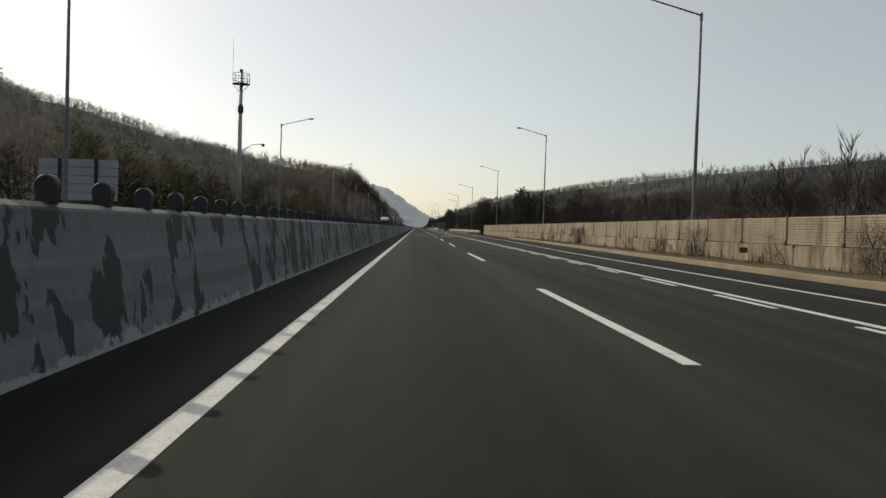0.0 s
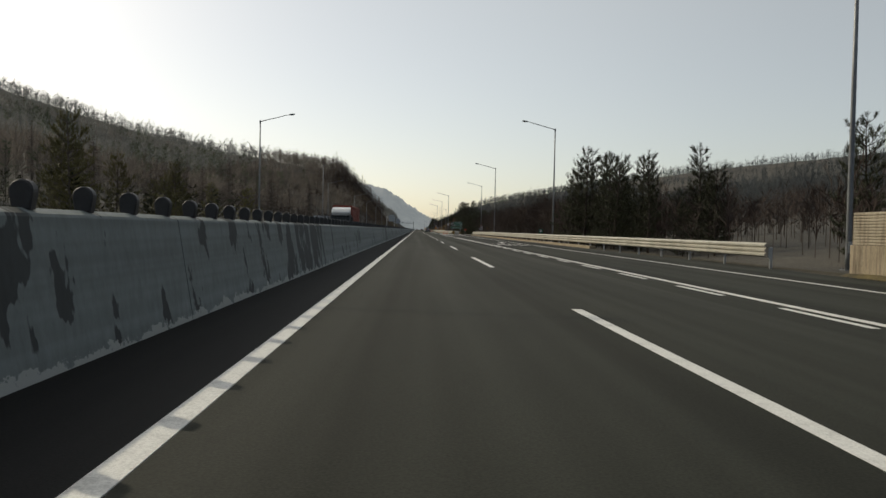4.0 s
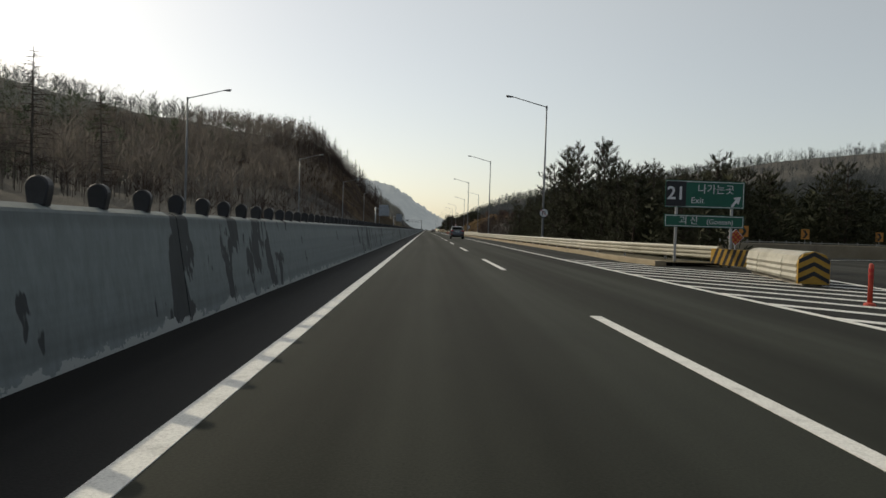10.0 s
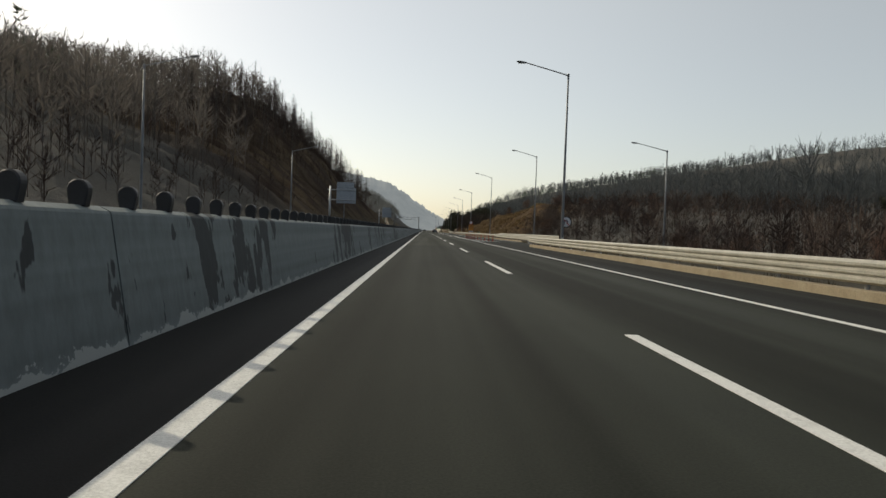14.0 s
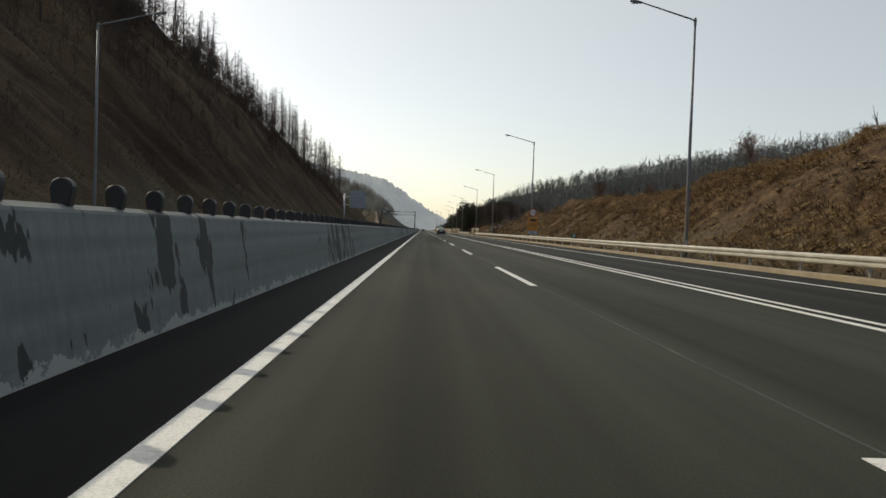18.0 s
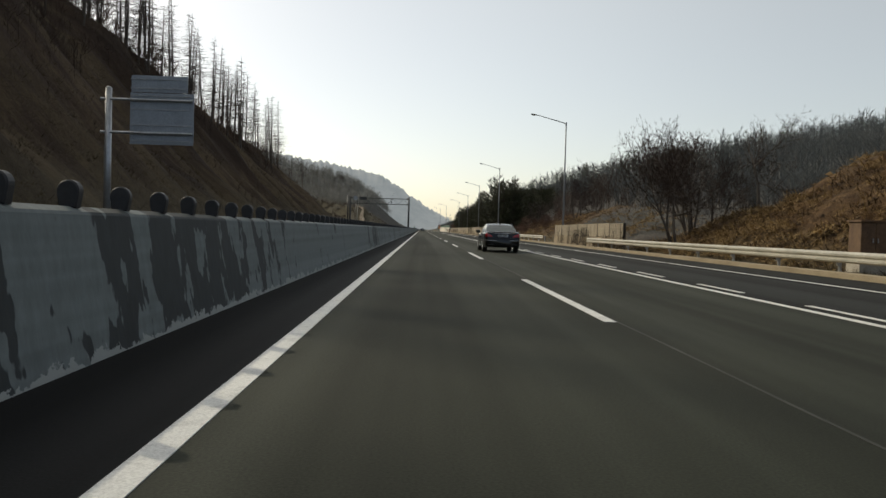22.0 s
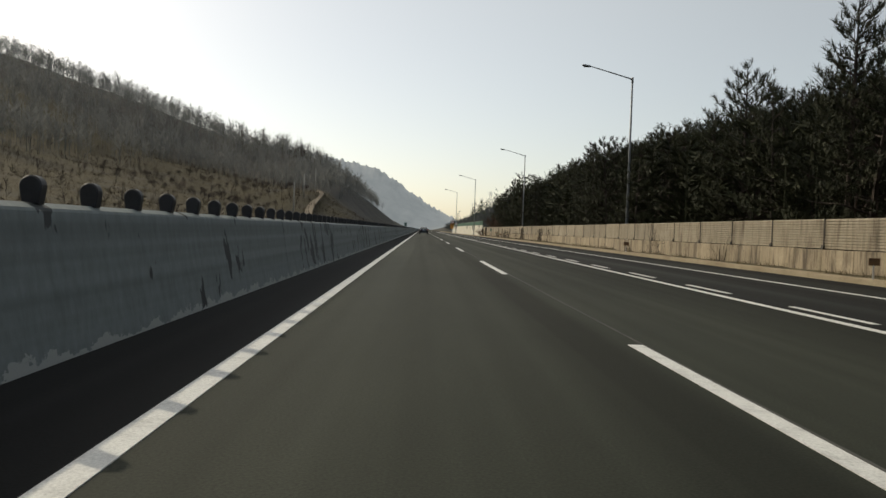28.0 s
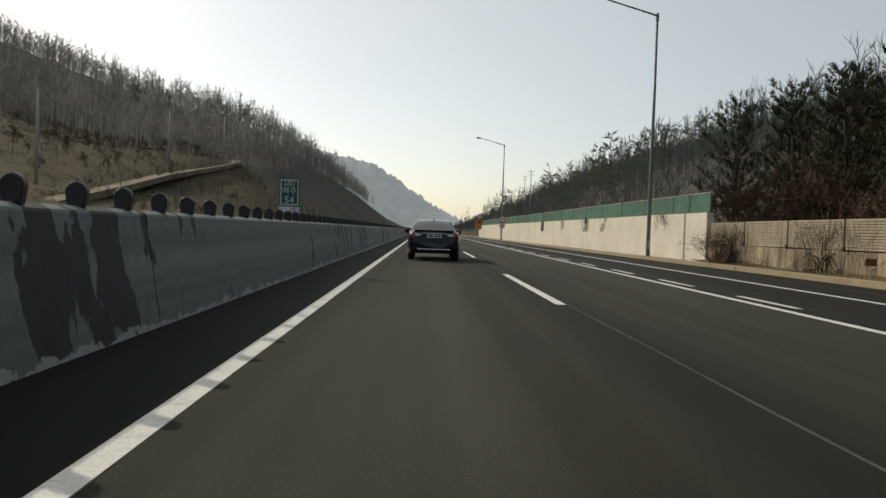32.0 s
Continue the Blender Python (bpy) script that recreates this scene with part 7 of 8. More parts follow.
def wheel(root, x, y, r, w=0.22, spokes=10, name="wheel"):
    s = 1 if x > 0 else -1
    wh = new(name)
    wh.parent = root
    wh.location = (x, y, r)
    prof = [(-w / 2, r * 0.66), (-w / 2, r * 0.93), (-w / 2 + 0.03, r), (w / 2 - 0.03, r), (w / 2, r * 0.93), (w / 2, r * 0.66)]
    rows = [[(px, pr * math.cos(a), pr * math.sin(a)) for px, pr in prof] for a in np.linspace(0, math.tau, 33)]
    o = new("tyre", grid_mesh("tyre", rows, RUBBER))
    o.parent = wh
    prof = [(-w / 2, r * 0.66), (s * w * 0.5, r * 0.67), (s * (w * 0.5 + 0.004), r * 0.64), (s * w * 0.42, r * 0.60), (s * w * 0.1, r * 0.58)]
    rows = [[(px, pr * math.cos(a), pr * math.sin(a)) for px, pr in prof] for a in np.linspace(0, math.tau, 33)]
    o = new("rim", grid_mesh("rim", rows, RIM))
    o.parent = wh
    part("brake_disc", disc(bmesh.new(), (s * w * 0.08, 0, 0), r * 0.56, 0.02, "x", 24), SIGN_BLACK, wh)
    for k in range(spokes // 2):
        for off in (-0.10, 0.10):
            a = k * math.tau / (spokes // 2) + off
            c = Vector((0, math.cos(a), math.sin(a)))
            t = Vector((0, -math.sin(a), math.cos(a)))
            bm = bmesh.new()
            tube(bm, [Vector((s * w * 0.46, 0, 0)) + c * r * 0.1, Vector((s * w * 0.44, 0, 0)) + c * r * 0.62 + t * (off * 0.3 * r)], [0.028, 0.018], 5)
            part("spoke", bm, RIM, wh)
    part("hub_cap", disc(bmesh.new(), (s * w * 0.46, 0, 0), r * 0.16, 0.03, "x", 16), RIM, wh)
    return wh


def plate(root, y, z, w=0.52, h=0.11, ry=0):
    """Licence plate: white with plain dark bars."""
    b = part("licence_plate", box(bmesh.new(), -w / 2, w / 2, y - 0.012, y, z - h / 2, z + h / 2, 0.004), SIGN_WHITE, root, "white licence plate")
    x = -w * 0.4
    for k, ww in enumerate((0.035, 0.04, 0.045, 0.0, 0.04, 0.04, 0.04, 0.04)):
        if ww:
            part("plate_mark", box(bmesh.new(), x, x + ww, y - 0.015, y - 0.0125, z - h * 0.3, z + h * 0.3), SIGN_BLACK, b)
        x += 0.055
    return b


def car(name, label, C):
    """A car built from lengthwise curves; rear at -y, front at +y, base at z 0."""
    root = tagged(new(name), label, "car")
    S = C["stations"]
    ys = [s[0] for s in S]
    q = np.unique(np.concatenate([np.linspace(ys[0], ys[-1], 90), np.linspace(ys[0], ys[0] + 0.3, 26), [ys[0] + 0.015, ys[0] + 0.04, ys[-1] - 0.02]]))
    hw, zb, zs, zt = (curve_through(ys, [s[k] for s in S], q) for k in (1, 2, 3, 4))
    R = C["r"]

    def lift(y, base):
        for yw in (C["rear_axle"], C["front_axle"]):
            d = abs(y - yw)
            if d < R + 0.055:
                base = max(base, math.sqrt((R + 0.055) ** 2 - d * d) + R)
        return base

    def section(i):
        w, b, s, t = hw[i], lift(q[i], zb[i]), zs[i], zt[i]
        m = max(b + 0.06, 0.5 * (zb[i] + s) + 0.05)
        m = min(m, s - 0.05)
        half = [(w * 0.90, b), (w * 0.975, b + 0.06 if b + 0.06 < m else b + 0.02), (w, m), (w * 0.985, m + (s - m) * 0.55), (w * 0.955, s), (w * 0.88, s + (t - s) * 0.55), (w * 0.70, s + (t - s) * 0.88), (w * 0.35, t - 0.004), (0, t)]
        return [(x, q[i], z) for x, z in half] + [(-x, q[i], z) for x, z in half[-2::-1]]

    paint = C["paint"]
    rows = [section(i) for i in range(len(q))]
    body = new("body", grid_mesh("body", rows, paint, True))
    body.parent = root
    part("underbody", box(bmesh.new(), -hw.max() + 0.16, hw.max() - 0.16, ys[0] + 0.55, ys[-1] - 0.5, 0.25, 0.62), BLACK_PLASTIC, root)
    W = float(hw.max())

    def side_at(y, z):
        i = int(np.argmin(abs(q - y)))
        pts = section(i)[:9]
        return float(np.interp(z, [p[2] for p in pts], [p[0] for p in pts]))

    # cabin
    G = C["cabin"]
    yr0, yr1, yf1, yf0 = G["y"]
    gy = np.linspace(yr0, yf0, 61)
    roof = curve_through([yr0, yr1, 0.5 * (yr1 + yf1), yf1, yf0], G["z"], gy)
    roof[0], roof[-1] = G["z"][0], G["z"][-1]
    belt = np.interp(gy, [yr0, yf0], [G["z"][0] - 0.015, G["z"][-1] - 0.01]) - 0.02
    wb = np.interp(gy, [yr0, yr0 + 0.35, yf0 - 0.5, yf0], [G["wr"], G["wb"], G["wb"], G["wb"] * 0.93])
    K = 14
    pts = []
    for j, y in enumerate(gy):
        row = []
        top = max(roof[j], belt[j] + 0.01)
        hgt = top - belt[j]
        full = G["z"][2] - belt[j]
        wt = wb[j] - (G["wb"] - G["wt"]) * min(1.0, hgt / full)
        for k in range(K + 1):
            t = k / K
            if t <= 0.5:
                u = t / 0.5
                row.append((wb[j] + (wt - wb[j]) * u ** 1.25, y, belt[j] + hgt * 0.94 * u))
            else:
                u = (t - 0.5) / 0.5
                a = u * math.pi / 2
                row.append((wt * (1 - u) ** 0.8 if u < 1 else 0.0, y, belt[j] + hgt * (0.94 + 0.06 * math.sin(a))))
        pts.append(row)

    def patch(nm, j0, j1, k0, k1, material, sides=(1, -1), lift_by=0.0, parent=None):
        for s in sides:
            rows = [[(s * (p[0] + lift_by), p[1], p[2] + lift_by * (0.6 if k0 >= K // 2 else 0)) for p in pts[j][k0:k1 + 1]] for j in range(j0, j1 + 1)]
            o = new(nm, grid_mesh(nm, rows, material))
            o.parent = parent or root

    def both(nm, j0, j1, k0, material, lift_by=0.0):
        rows = []
        for j in range(j0, j1 + 1):
            r = [(p[0], p[1], p[2] + lift_by) for p in pts[j][k0:]]
            rows.append(r + [(-p[0], p[1], p[2]) for p in r[-2::-1]])
        o = new(nm, grid_mesh(nm, rows, material))
        o.parent = root

    J = lambda y: int(np.argmin(abs(gy - y)))
    jr, jf = J(yr1), J(yf1)
    half = K // 2
    both("roof", jr, jf, half, paint, 0.004)
    both("rear_window", 0, jr, half, C.get("glass", CAR_GLASS))
    both("windscreen", jf, 60, half + 1, CAR_GLASS)
    # pillars are patches of the cabin in body colour, windows the panes between
    cuts = [J(v) for v in G["panes"]]
    patch("rear_pillar", 0, cuts[0], 0, half, paint)
    for a, b in zip(cuts, cuts[1:]):
        patch("side_window", a, max(a + 1, b - 1), 1, half - 1, C.get("glass", CAR_GLASS))
        patch("door_pillar", max(a + 1, b - 1), b, 0, half, SIGN_BLACK)
        patch("roof_rail", a, b, half - 1, half + 1, paint)
        patch("window_sill", a, b, 0, 1, CHROME)
    patch("front_pillar", cuts[-1], 60, 0, half + 1, paint)
    # door seams and handles
    for y in C["seams"]:
        for s in (1, -1):
            i = int(np.argmin(abs(q - y)))
            line_pts = [(s * (p[0] + 0.001), p[1], p[2]) for p in section(i)[1:5]]
            part("door_seam", tube(bmesh.new(), line_pts, 0.005, 5), SIGN_BLACK, root)
    for y in C["handles"]:
        for s in (1, -1):
            x = side_at(y, C["handle_z"])
            part("door_handle", box(bmesh.new(), s * x - 0.012 + s * 0.014, s * x + 0.012 + s * 0.014, y - 0.10, y + 0.10, C["handle_z"] - 0.012, C["handle_z"] + 0.016, 0.006), CHROME if C.get("chrome") else paint, root)
    for s in (1, -1):
        x = side_at(C["mirror_y"], C["mirror_z"] - 0.1)
        m = part("mirror", box(bmesh.new(), s * (x + 0.11) - 0.11, s * (x + 0.11) + 0.11, C["mirror_y"] - 0.07, C["mirror_y"] + 0.09, C["mirror_z"] - 0.075, C["mirror_z"] + 0.085, 0.045), paint, root, smooth=True)
        part("mirror_glass", box(bmesh.new(), s * (x + 0.11) - 0.085, s * (x + 0.11) + 0.085, C["mirror_y"] - 0.075, C["mirror_y"] - 0.068, C["mirror_z"] - 0.05, C["mirror_z"] + 0.06), CAR_GLASS, m)
        part("mirror_arm", tube(bmesh.new(), [(s * (x - 0.02), C["mirror_y"] + 0.02, C["mirror_z"] - 0.05), (s * (x + 0.06), C["mirror_y"] + 0.02, C["mirror_z"] - 0.03)], 0.025, 6), SIGN_BLACK, m)
        xs = side_at(0, 0.36)
        part("sill_strip", box(bmesh.new(), s * xs - 0.012, s * xs + 0.012, C["rear_axle"] + R + 0.1, C["front_axle"] - R - 0.1, 0.30, 0.335, 0.005), CHROME if C.get("chrome") else BLACK_PLASTIC, root)
    for y in (C["rear_axle"], C["front_axle"]):
        for s in (1, -1):
            wheel(root, s * (W - 0.125), y, R, 0.225, 10)
            # black lining of the arch
            bm = bmesh.new()
            tube(bm, [(s * (W * 0.985 - 0.02), y + (R + 0.05) * math.cos(a), R + (R + 0.05) * math.sin(a)) for a in np.linspace(0.1, math.pi - 0.1, 15)], 0.02, 6, False)
            part("arch_lip", bm, C.get("arch", BLACK_PLASTIC), root)
    return root, side_at, ys, W, section, q


def rear_at(sec, q, z):
    """How far back the body reaches at a height."""
    tops = np.array([max(p[2] for p in sec(i)) for i in range(40)])
    return float(np.interp(z, np.maximum.accumulate(tops), q[:40]))


def rear_shape(root, sec, q, nm, pts, material, label="", proud=0.012, mirror=True, soft=0.008):
    """A piece with its own outline, seen from behind, laid on the tail's curves."""
    body = next(c for c in root.children if c.name.startswith("body"))
    tree = BVHTree.FromPolygons([v.co.copy() for v in body.data.vertices], [tuple(f.vertices) for f in body.data.polygons])

    def touch(x, z):
        for shrink in (1.0, 0.99, 0.98, 0.96, 0.93, 0.90, 0.86):
            hit, nrm, _, _ = tree.ray_cast(Vector((x * shrink, -6, z)), Vector((0, 1, 0)), 5.2)
            if hit:
                if nrm.y > 0:
                    nrm = -nrm
                return hit, nrm
        return Vector((x, -2.3, z)), Vector((0, -1, 0))

    for s in ((1, -1) if mirror else (1,)):
        bm = bmesh.new()
        bm.faces.new([bm.verts.new((s * a, 0, b)) for a, b in pts])
        xs, zs = [a for a, _ in pts], [b for _, b in pts]
        for lo, hi, axis, step in ((min(xs), max(xs), 0, 0.04), (min(zs), max(zs), 2, 0.025)):
            k = max(1, int((hi - lo) / step))
            for i in range(1, k):
                c = lo + (hi - lo) * i / k
                co, no = [0, 0, 0], [0, 0, 0]
                co[axis], no[axis] = (s * c if axis == 0 else c), 1
                bmesh.ops.bisect_plane(bm, geom=bm.verts[:] + bm.edges[:] + bm.faces[:], plane_co=co, plane_no=no)
        rim = {v for e in bm.edges if e.is_boundary for v in e.verts}
        back = {}
        for v in list(bm.verts):
            hit, nrm = touch(v.co.x, v.co.z)
            v.co = hit + nrm * (proud * (0.6 if v in rim else 1.0))
            back[v] = hit - nrm * 0.01
        edges = [e for e in bm.edges if e.is_boundary]
        under = {v: bm.verts.new(back[v]) for v in rim}
        for e in edges:
            a, b = e.verts
            bm.faces.new((a, b, under[b], under[a]))
        bmesh.ops.recalc_face_normals(bm, faces=bm.faces[:])
        part(nm, bm, material, root, label, True)


def rear_panel(root, nm, x0, x1, z0, z1, y, depth, material, bevel=0.01, label="", mirror=False):
    for s in ((1, -1) if mirror else (1,)):
        a, b = sorted((s * x0, s * x1))
        part(nm, box(bmesh.new(), a, b, y - depth, y, z0, z1, bevel), material, root, label)


# grey sport utility
SUV = dict(paint=PAINT_GREY, r=0.36, rear_axle=-1.38, front_axle=1.32,
           stations=[(-2.40, 0.50, 0.42, 0.66, 0.71), (-2.385, 0.66, 0.39, 0.70, 0.75), (-2.36, 0.77, 0.37, 0.79, 0.88), (-2.32, 0.845, 0.355, 0.97, 1.07), (-2.25, 0.895, 0.345, 1.12, 1.21), (-2.12, 0.93, 0.33, 1.155, 1.24), (-1.4, 0.94, 0.30, 1.13, 1.20), (-0.4, 0.94, 0.28, 1.07, 1.13), (0.8, 0.94, 0.28, 1.01, 1.07), (1.4, 0.93, 0.28, 0.98, 1.05), (1.9, 0.895, 0.31, 0.92, 0.99), (2.2, 0.82, 0.35, 0.80, 0.90), (2.35, 0.68, 0.42, 0.62, 0.76)],
           cabin=dict(y=(-2.22, -1.86, 0.30, 1.32), z=[1.225, 1.575, 1.625, 1.575, 1.06], wb=0.86, wr=0.79, wt=0.655, panes=(-1.62, -1.12, -0.12, 0.82)),
           seams=(-0.95, 0.02, 0.98), handles=(-0.80, 0.18), handle_z=0.98, mirror_y=0.80, mirror_z=1.12, arch=BLACK_PLASTIC, chrome=True)
suv, side_at, ys_, W_, sec_, q_ = car("grey_suv", "grey metallic sport utility car with chrome trim", SUV)
rear_shape(suv, sec_, q_, "tail_lamp", [(0.40, 1.09), (0.44, 1.055), (0.64, 1.015), (0.90, 1.00), (0.915, 1.18), (0.80, 1.19), (0.62, 1.155), (0.44, 1.12)], TAIL_RED, "red wrap-round tail lamp")
rear_shape(suv, sec_, q_, "reflector", [(0.52, 0.64), (0.86, 0.62), (0.885, 0.70), (0.60, 0.69)], TAIL_RED, "red bumper reflector")
rear_shape(suv, sec_, q_, "bumper_guard", [(-0.84, 0.40), (0.84, 0.40), (0.88, 0.60), (0.52, 0.59), (0.38, 0.645), (-0.38, 0.645), (-0.52, 0.59), (-0.88, 0.60)], BLACK_PLASTIC, "black lower bumper", 0.02, False, 0.015)
rear_shape(suv, sec_, q_, "skid_plate", [(-0.52, 0.44), (0.52, 0.44), (0.40, 0.52), (-0.40, 0.52)], PAINT_GREY, "grey skid plate", 0.035, False)
rear_panel(suv, "exhaust", 0.42, 0.52, 0.31, 0.36, -2.26, 0.1, CHROME, 0.015)
rear_panel(suv, "spoiler", -0.60, 0.60, 1.555, 1.60, -1.76, 0.36, PAINT_GREY, 0.02)
rear_panel(suv, "wiper", -0.05, 0.30, 1.265, 1.28, -2.20, 0.02, SIGN_BLACK, 0.004)
plate(suv, rear_at(sec_, q_, 0.98) - 0.016, 0.955)
part("badge", disc(bmesh.new(), (0, rear_at(sec_, q_, 1.13) - 0.01, 1.11), 0.055, 0.02, "y", 20), CHROME, suv, "plain chrome oval badge")
part("badge_bar", box(bmesh.new(), -0.66, -0.46, rear_at(sec_, q_, 0.96) - 0.012, rear_at(sec_, q_, 0.96) + 0.01, 0.94, 0.96), CHROME, suv)
for s in (1, -1):
    for za, zb_ in ((0.72, 1.0),):
        part("tailgate_seam", tube(bmesh.new(), [(s * 0.44, rear_at(sec_, q_, z) - 0.003, z) for z in (0.74, 0.84, 0.93)], 0.005, 5), SIGN_BLACK, suv)
part("tailgate_seam", tube(bmesh.new(), [(-0.44, rear_at(sec_, q_, 0.74) - 0.004, 0.74), (0.44, rear_at(sec_, q_, 0.74) - 0.004, 0.74)], 0.006, 5), SIGN_BLACK, suv)
for s in (1, -1):
    part("roof_rail_bar", tube(bmesh.new(), [(s * 0.60, -1.75, 1.565), (s * 0.61, -1.6, 1.635), (s * 0.60, -0.4, 1.67), (s * 0.58, 0.25, 1.63), (s * 0.57, 0.4, 1.575)], 0.016, 6), CHROME, suv)
bm = bmesh.new()
slab(bm, [(-1.75, 1.585), (-1.50, 1.605), (-1.66, 1.69)], -0.02, 0.02, "x")
part("aerial_fin", bm, PAINT_GREY, suv)
rear_panel(suv, "head_lamp", 0.45, 0.78, 0.72, 0.86, 2.24, 0.12, TAIL_CLEAR, 0.03, "clear head lamp", True)
suv.matrix_basis = pose(4.2, 408.68, 0)

# black limousine
LIMO = dict(paint=PAINT_BLACK, glass=CLEAR_GLASS, r=0.345, rear_axle=-1.43, front_axle=1.61,
            stations=[(-2.63, 0.50, 0.37, 0.60, 0.64), (-2.615, 0.66, 0.33, 0.63, 0.68), (-2.585, 0.77, 0.31, 0.71, 0.78), (-2.54, 0.84, 0.30, 0.88, 0.985), (-2.46, 0.885, 0.29, 0.965, 1.062), (-2.34, 0.92, 0.27, 0.99, 1.075), (-1.7, 0.94, 0.24, 1.00, 1.075), (-0.9, 0.945, 0.22, 0.985, 1.04), (0.8, 0.945, 0.22, 0.95, 1.00), (1.6, 0.93, 0.22, 0.90, 0.985), (2.1, 0.90, 0.24, 0.82, 0.91), (2.45, 0.82, 0.27, 0.70, 0.82), (2.58, 0.70, 0.34, 0.58, 0.72)],
            cabin=dict(y=(-1.86, -0.98, 0.42, 1.36), z=[1.065, 1.43, 1.49, 1.44, 0.99], wb=0.84, wr=0.78, wt=0.64, panes=(-1.30, -1.12, -0.22, 0.78)),
            seams=(-1.10, -0.10, 1.02), handles=(-0.92, 0.10), handle_z=0.88, mirror_y=0.82, mirror_z=1.05, arch=PAINT_BLACK, chrome=True)
limo, side_at, ys_, W_, sec_, q_ = car("black_saloon", "black polished limousine with chrome strips", LIMO)
rear_shape(limo, sec_, q_, "tail_lamp", [(0.50, 0.785), (0.86, 0.775), (0.89, 0.93), (0.84, 0.97), (0.60, 0.90)], TAIL_RED, "red wrap-round tail lamp")
rear_shape(limo, sec_, q_, "boot_strip", [(-0.48, 0.965), (0.48, 0.965), (0.46, 0.985), (-0.46, 0.985)], CHROME, "chrome strip", 0.014, False, 0.003)
rear_shape(limo, sec_, q_, "bumper_strip", [(0.30, 0.602), (0.86, 0.61), (0.86, 0.630), (0.30, 0.622)], CHROME, "chrome strip", 0.010, True, 0.003)
rear_shape(limo, sec_, q_, "exhaust", [(0.46, 0.385), (0.74, 0.385), (0.72, 0.425), (0.48, 0.425)], BLACK_PLASTIC, "dark exhaust trim", 0.02, True, 0.006)
for z, w in ((0.735, 0.56), (1.03, 0.66)):
    part("boot_seam", tube(bmesh.new(), [(-w, rear_at(sec_, q_, z) - 0.002, z), (w, rear_at(sec_, q_, z) - 0.002, z)], 0.005, 5), SIGN_BLACK, limo)
plate(limo, rear_at(sec_, q_, 0.86) - 0.018, 0.855)
bm = bmesh.new()
slab(bm, [(-0.05, 1.03), (-0.02, 1.0), (0.0, 0.985), (0.02, 1.0), (0.05, 1.03), (0.02, 1.015), (-0.02, 1.015)], rear_at(sec_, q_, 1.0) - 0.012, rear_at(sec_, q_, 1.0) + 0.02, "y")
part("badge", bm, CHROME, limo, "plain chrome badge")
for x0, x1 in ((-0.64, -0.44), (0.50, 0.64)):
    part("badge_bar", box(bmesh.new(), x0, x1, rear_at(sec_, q_, 0.99) - 0.010, rear_at(sec_, q_, 0.99) + 0.01, 0.99, 1.008), CHROME, limo)
bm = bmesh.new()
slab(bm, [(-1.12, 1.44), (-0.90, 1.46), (-1.06, 1.53)], -0.018, 0.018, "x")
part("aerial_fin", bm, PAINT_BLACK, limo)
rear_panel(limo, "head_lamp", 0.45, 0.80, 0.66, 0.78, 2.50, 0.12, TAIL_CLEAR, 0.03, "clear head lamp", True)
limo.matrix_basis = pose(4.05, 718.46, 0)

# dark saloon ahead in the same lane
SALOON = dict(paint=PAINT_NAVY, glass=CLEAR_GLASS, r=0.325, rear_axle=-1.40, front_axle=1.40,
              stations=[(-2.45, 0.48, 0.36, 0.60, 0.64), (-2.435, 0.63, 0.33, 0.63, 0.68), (-2.405, 0.745, 0.31, 0.71, 0.78), (-2.36, 0.815, 0.29, 0.87, 0.98), (-2.28, 0.86, 0.28, 0.95, 1.058), (-2.18, 0.895, 0.25, 0.98, 1.075), (-1.6, 0.915, 0.22, 0.99, 1.06), (-0.8, 0.918, 0.21, 0.975, 1.02), (0.7, 0.918, 0.21, 0.94, 0.985), (1.4, 0.905, 0.21, 0.88, 0.965), (1.95, 0.87, 0.23, 0.78, 0.88), (2.28, 0.78, 0.26, 0.66, 0.77), (2.41, 0.65, 0.33, 0.55, 0.67)],
              cabin=dict(y=(-1.82, -0.92, 0.40, 1.35), z=[1.06, 1.42, 1.47, 1.41, 0.965], wb=0.81, wr=0.75, wt=0.61, panes=(-1.22, -1.05, -0.18, 0.76)),
              seams=(-1.02, -0.08, 0.98), handles=(-0.86, 0.10), handle_z=0.86, mirror_y=0.80, mirror_z=1.02, arch=PAINT_NAVY)
sal, side_at, ys_, W_, sec_, q_ = car("dark_saloon", "dark grey saloon car with pale tail lamps", SALOON)
rear_shape(sal, sec_, q_, "tail_lamp", [(0.66, 0.84), (0.86, 0.83), (0.875, 0.95), (0.70, 0.975)], TAIL_RED, "red outer tail lamp")
rear_shape(sal, sec_, q_, "tail_lamp_lens", [(0.44, 0.90), (0.56, 0.855), (0.65, 0.843), (0.69, 0.972), (0.46, 0.945)], TAIL_CLEAR, "pale tail lamp lens")
rear_shape(sal, sec_, q_, "boot_strip", [(-0.44, 0.955), (0.44, 0.955), (0.42, 0.975), (-0.42, 0.975)], CHROME, "", 0.014, False, 0.003)
rear_panel(sal, "boot_lip", -0.70, 0.70, 1.05, 1.085, -2.20, 0.15, PAINT_NAVY, 0.01)
# chrome strip added to imitate the bright gap of light beneath the car
rear_shape(sal, sec_, q_, "bumper_strip", [(-0.60, 0.385), (0.60, 0.385), (0.58, 0.425), (-0.58, 0.425)], CHROME, "added bright strip that stands for light under the car", 0.02, False)
plate(sal, rear_at(sec_, q_, 0.87) - 0.018, 0.865)
bm = bmesh.new()
slab(bm, [(-1.02, 1.41), (-0.82, 1.43), (-0.96, 1.50)], -0.018, 0.018, "x")
part("aerial_fin", bm, PAINT_NAVY, sal)
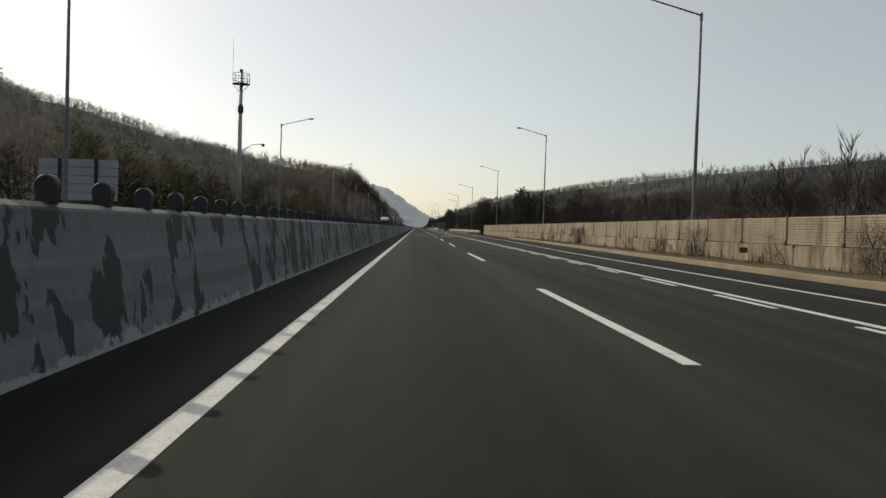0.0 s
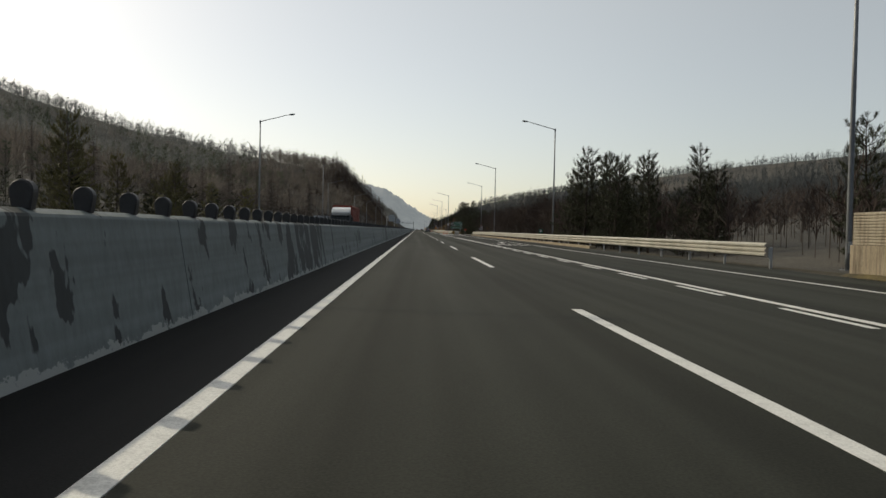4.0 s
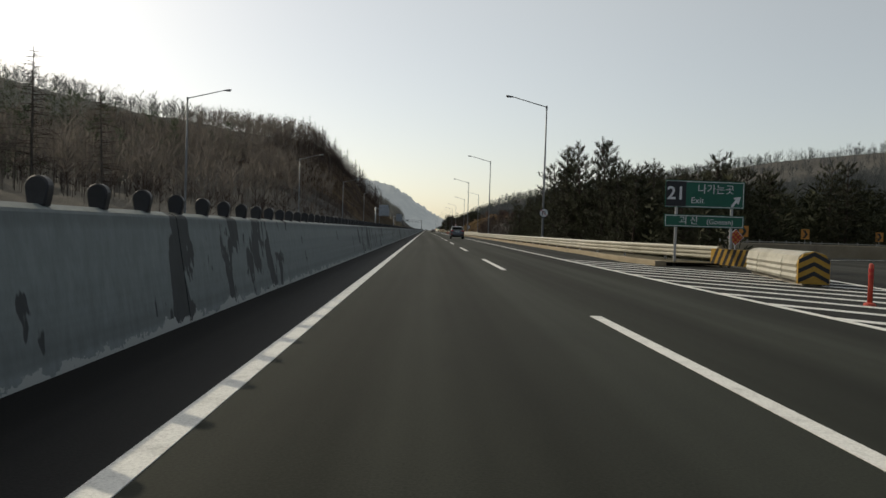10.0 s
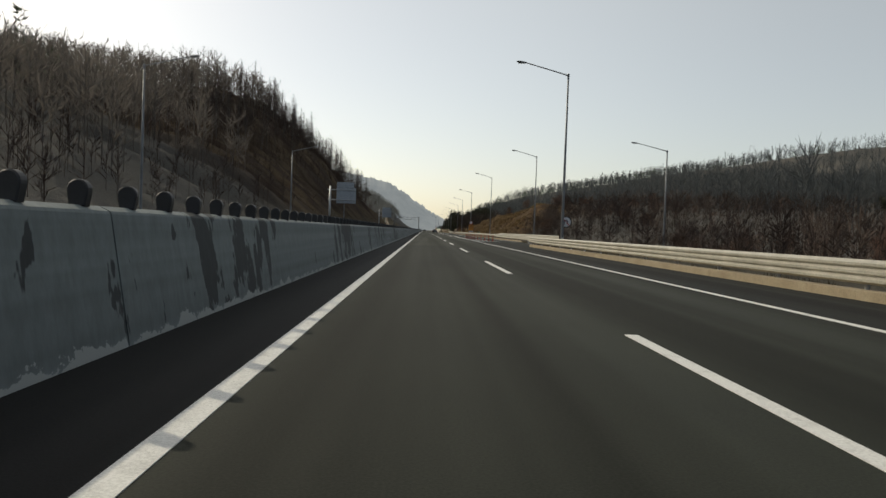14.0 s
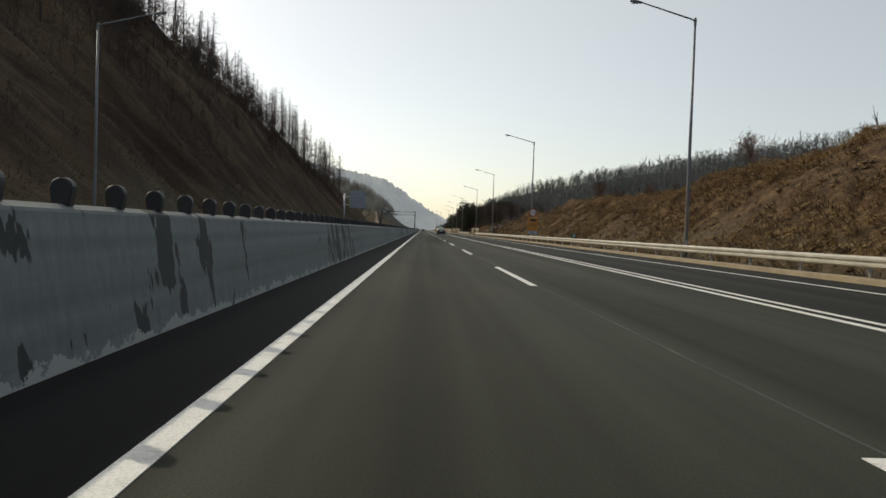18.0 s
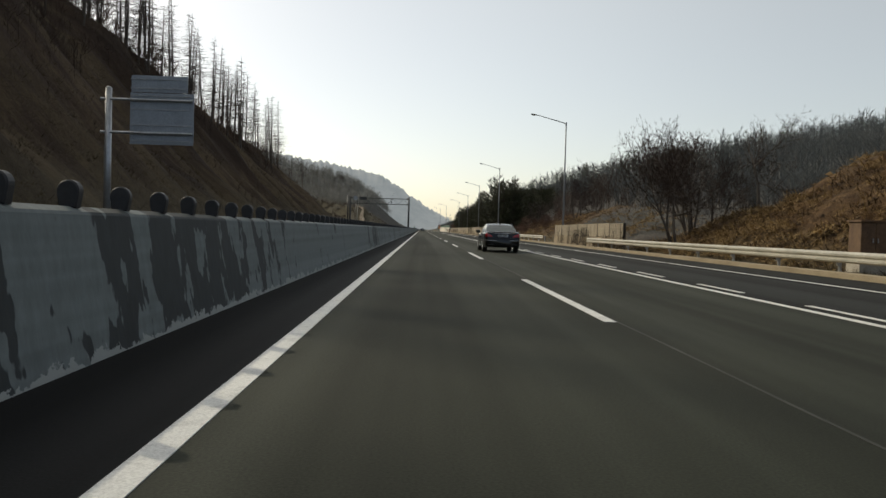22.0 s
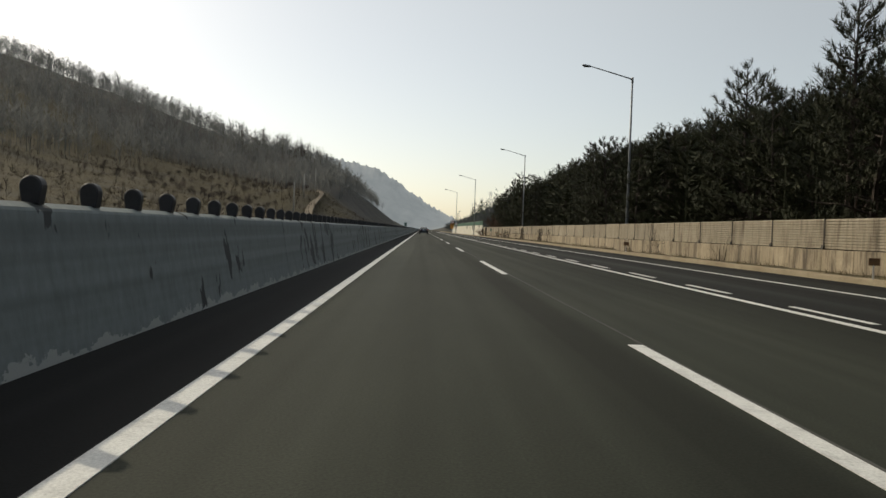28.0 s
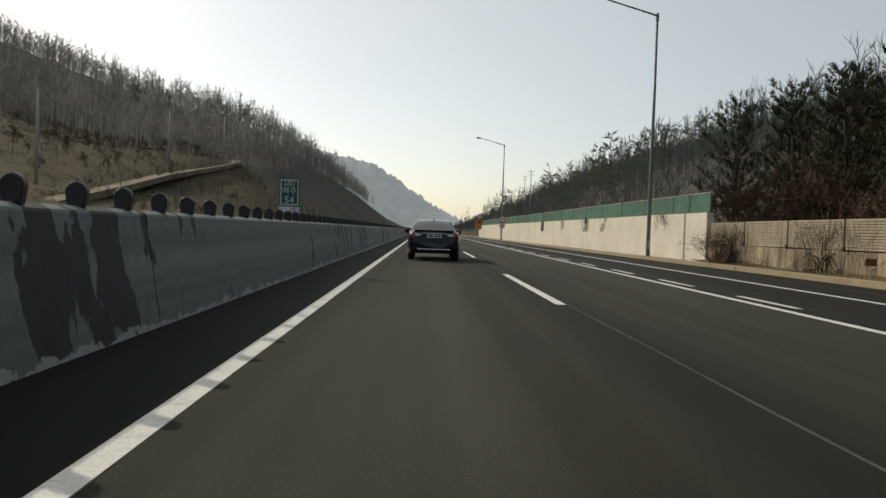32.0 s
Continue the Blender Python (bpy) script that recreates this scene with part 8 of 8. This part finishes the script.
rear_panel(sal, "head_lamp", 0.42, 0.74, 0.62, 0.74, 2.36, 0.12, TAIL_CLEAR, 0.03, "clear head lamp", True)
sal.matrix_basis = pose(0.5, 1023.85, 0)

# container lorry on the opposite lanes, nose towards the camera
lor = tagged(new("container_lorry"), "lorry with white roof fairing and a red container", "lorry")
CAB_BLUE = paint_mat("cab_paint", (0.035, 0.042, 0.055), 0.0, 0.35, 0.6, 0.3)
cabm = bmesh.new()
slab(cabm, [(0.0, 0.55), (0.0, 1.68), (0.30, 2.62), (0.42, 2.75), (2.0, 2.75), (2.0, 0.55)], -1.2, 1.2, "x")
bmesh.ops.bevel(cabm, geom=cabm.edges[:], offset=0.06, segments=2, affect="EDGES")
part("cab", cabm, CAB_BLUE, lor)
bm = bmesh.new()
slab(bm, [(0.30, 2.76), (0.22, 2.95), (0.75, 3.32), (2.0, 3.62), (2.0, 2.76)], -1.12, 1.12, "x")
bmesh.ops.bevel(bm, geom=bm.edges[:], offset=0.08, segments=2, affect="EDGES")
part("roof_fairing", bm, PAINT_WHITE, lor, "white roof fairing")
bm = bmesh.new()
slab(bm, [(-0.008, 1.70), (0.262, 2.55), (0.29, 2.55), (0.02, 1.70)], -1.08, 1.08, "x")
part("windscreen", bm, CAR_GLASS, lor)
for s in (1, -1):
    part("wiper", tube(bmesh.new(), [(s * 0.15, -0.02, 1.72), (s * 0.75, 0.03, 1.86)], 0.012, 5), SIGN_BLACK, lor)
part("visor", box(bmesh.new(), -1.05, 1.05, 0.02, 0.26, 2.60, 2.68, 0.02), PAINT_WHITE, lor, "white sun visor")
part("grille", box(bmesh.new(), -0.85, 0.85, -0.03, 0.02, 0.9, 1.6, 0.02), BLACK_PLASTIC, lor)
for z in (1.0, 1.15, 1.3, 1.45):
    part("grille_bar", box(bmesh.new(), -0.8, 0.8, -0.05, -0.03, z - 0.02, z + 0.02), CHROME, lor)
part("bumper", box(bmesh.new(), -1.22, 1.22, -0.15, 0.2, 0.35, 0.8, 0.05), PAINT_WHITE, lor)
for s in (1, -1):
    part("side_window", box(bmesh.new(), s * 1.2 - 0.01, s * 1.2 + 0.01, 0.35, 1.25, 1.75, 2.5, 0.005), CAR_GLASS, lor)
    part("head_lamp", box(bmesh.new(), s * 0.95 - 0.2, s * 0.95 + 0.2, -0.17, -0.14, 0.5, 0.68, 0.01), TAIL_CLEAR, lor)
    part("mirror", box(bmesh.new(), s * 1.42 - 0.1, s * 1.42 + 0.1, -0.15, -0.02, 1.75, 2.4, 0.03), SIGN_BLACK, lor)
    part("mirror_arm", tube(bmesh.new(), [(s * 1.2, 0.1, 2.45), (s * 1.42, -0.08, 2.45), (s * 1.42, -0.08, 2.35)], 0.02, 5), SIGN_BLACK, lor)
part("brow", box(bmesh.new(), -0.35, 0.35, -0.05, -0.01, 1.66, 1.74, 0.01), PAINT_WHITE, lor)
con = part("container", box(bmesh.new(), -1.2, 1.2, 2.5, 14.6, 1.25, 3.85, 0.02), CONTAINER_RED, lor, "ribbed red container")
for k in range(38):
    y = 2.65 + k * 0.31
    for s in (1, -1):
        part("side_rib", box(bmesh.new(), s * 1.2 - 0.025, s * 1.2 + 0.025, y, y + 0.15, 1.4, 3.7), CONTAINER_RED, con)
part("chassis", box(bmesh.new(), -0.45, 0.45, 0.6, 14.4, 0.85, 1.22), SIGN_BLACK, lor)
for y in (1.0, 4.3, 5.6, 11.2, 12.5, 13.8):
    for s in (1, -1):
        wheel(lor, s * 1.05, y, 0.5, 0.3, 6)
lor.matrix_basis = pose(-9.2, 216.3, 0)

# white saloons on the opposite lanes
WHITE = dict(SALOON, paint=PAINT_WHITE, glass=CAR_GLASS, arch=PAINT_WHITE)
van, side_at, ys_, W_, sec_, q_ = car("white_saloon", "white saloon car driving the other way", WHITE)
tagged(van, group="white cars on the opposite lanes")
rear_shape(van, sec_, q_, "tail_lamp", [(0.50, 0.85), (0.86, 0.83), (0.875, 0.95), (0.54, 0.965)], TAIL_RED, "red tail lamp")
rear_panel(van, "head_lamp", 0.42, 0.74, 0.62, 0.74, 2.36, 0.12, TAIL_CLEAR, 0.03, "clear head lamp", True)
rear_panel(van, "grille", -0.36, 0.36, 0.50, 0.66, 2.38, 0.08, BLACK_PLASTIC, 0.01, "black grille")
plate(van, rear_at(sec_, q_, 0.87) - 0.018, 0.865)
van.matrix_basis = pose(-6.25, 377.2, 0, 0, 0, 180) @ Matrix.Diagonal((1, 1, 1.06, 1))
copy_thing(van, pose(-6.4, 392.0, 0, 0, 0, 180) @ Matrix.Diagonal((1, 1, 1.1, 1)))
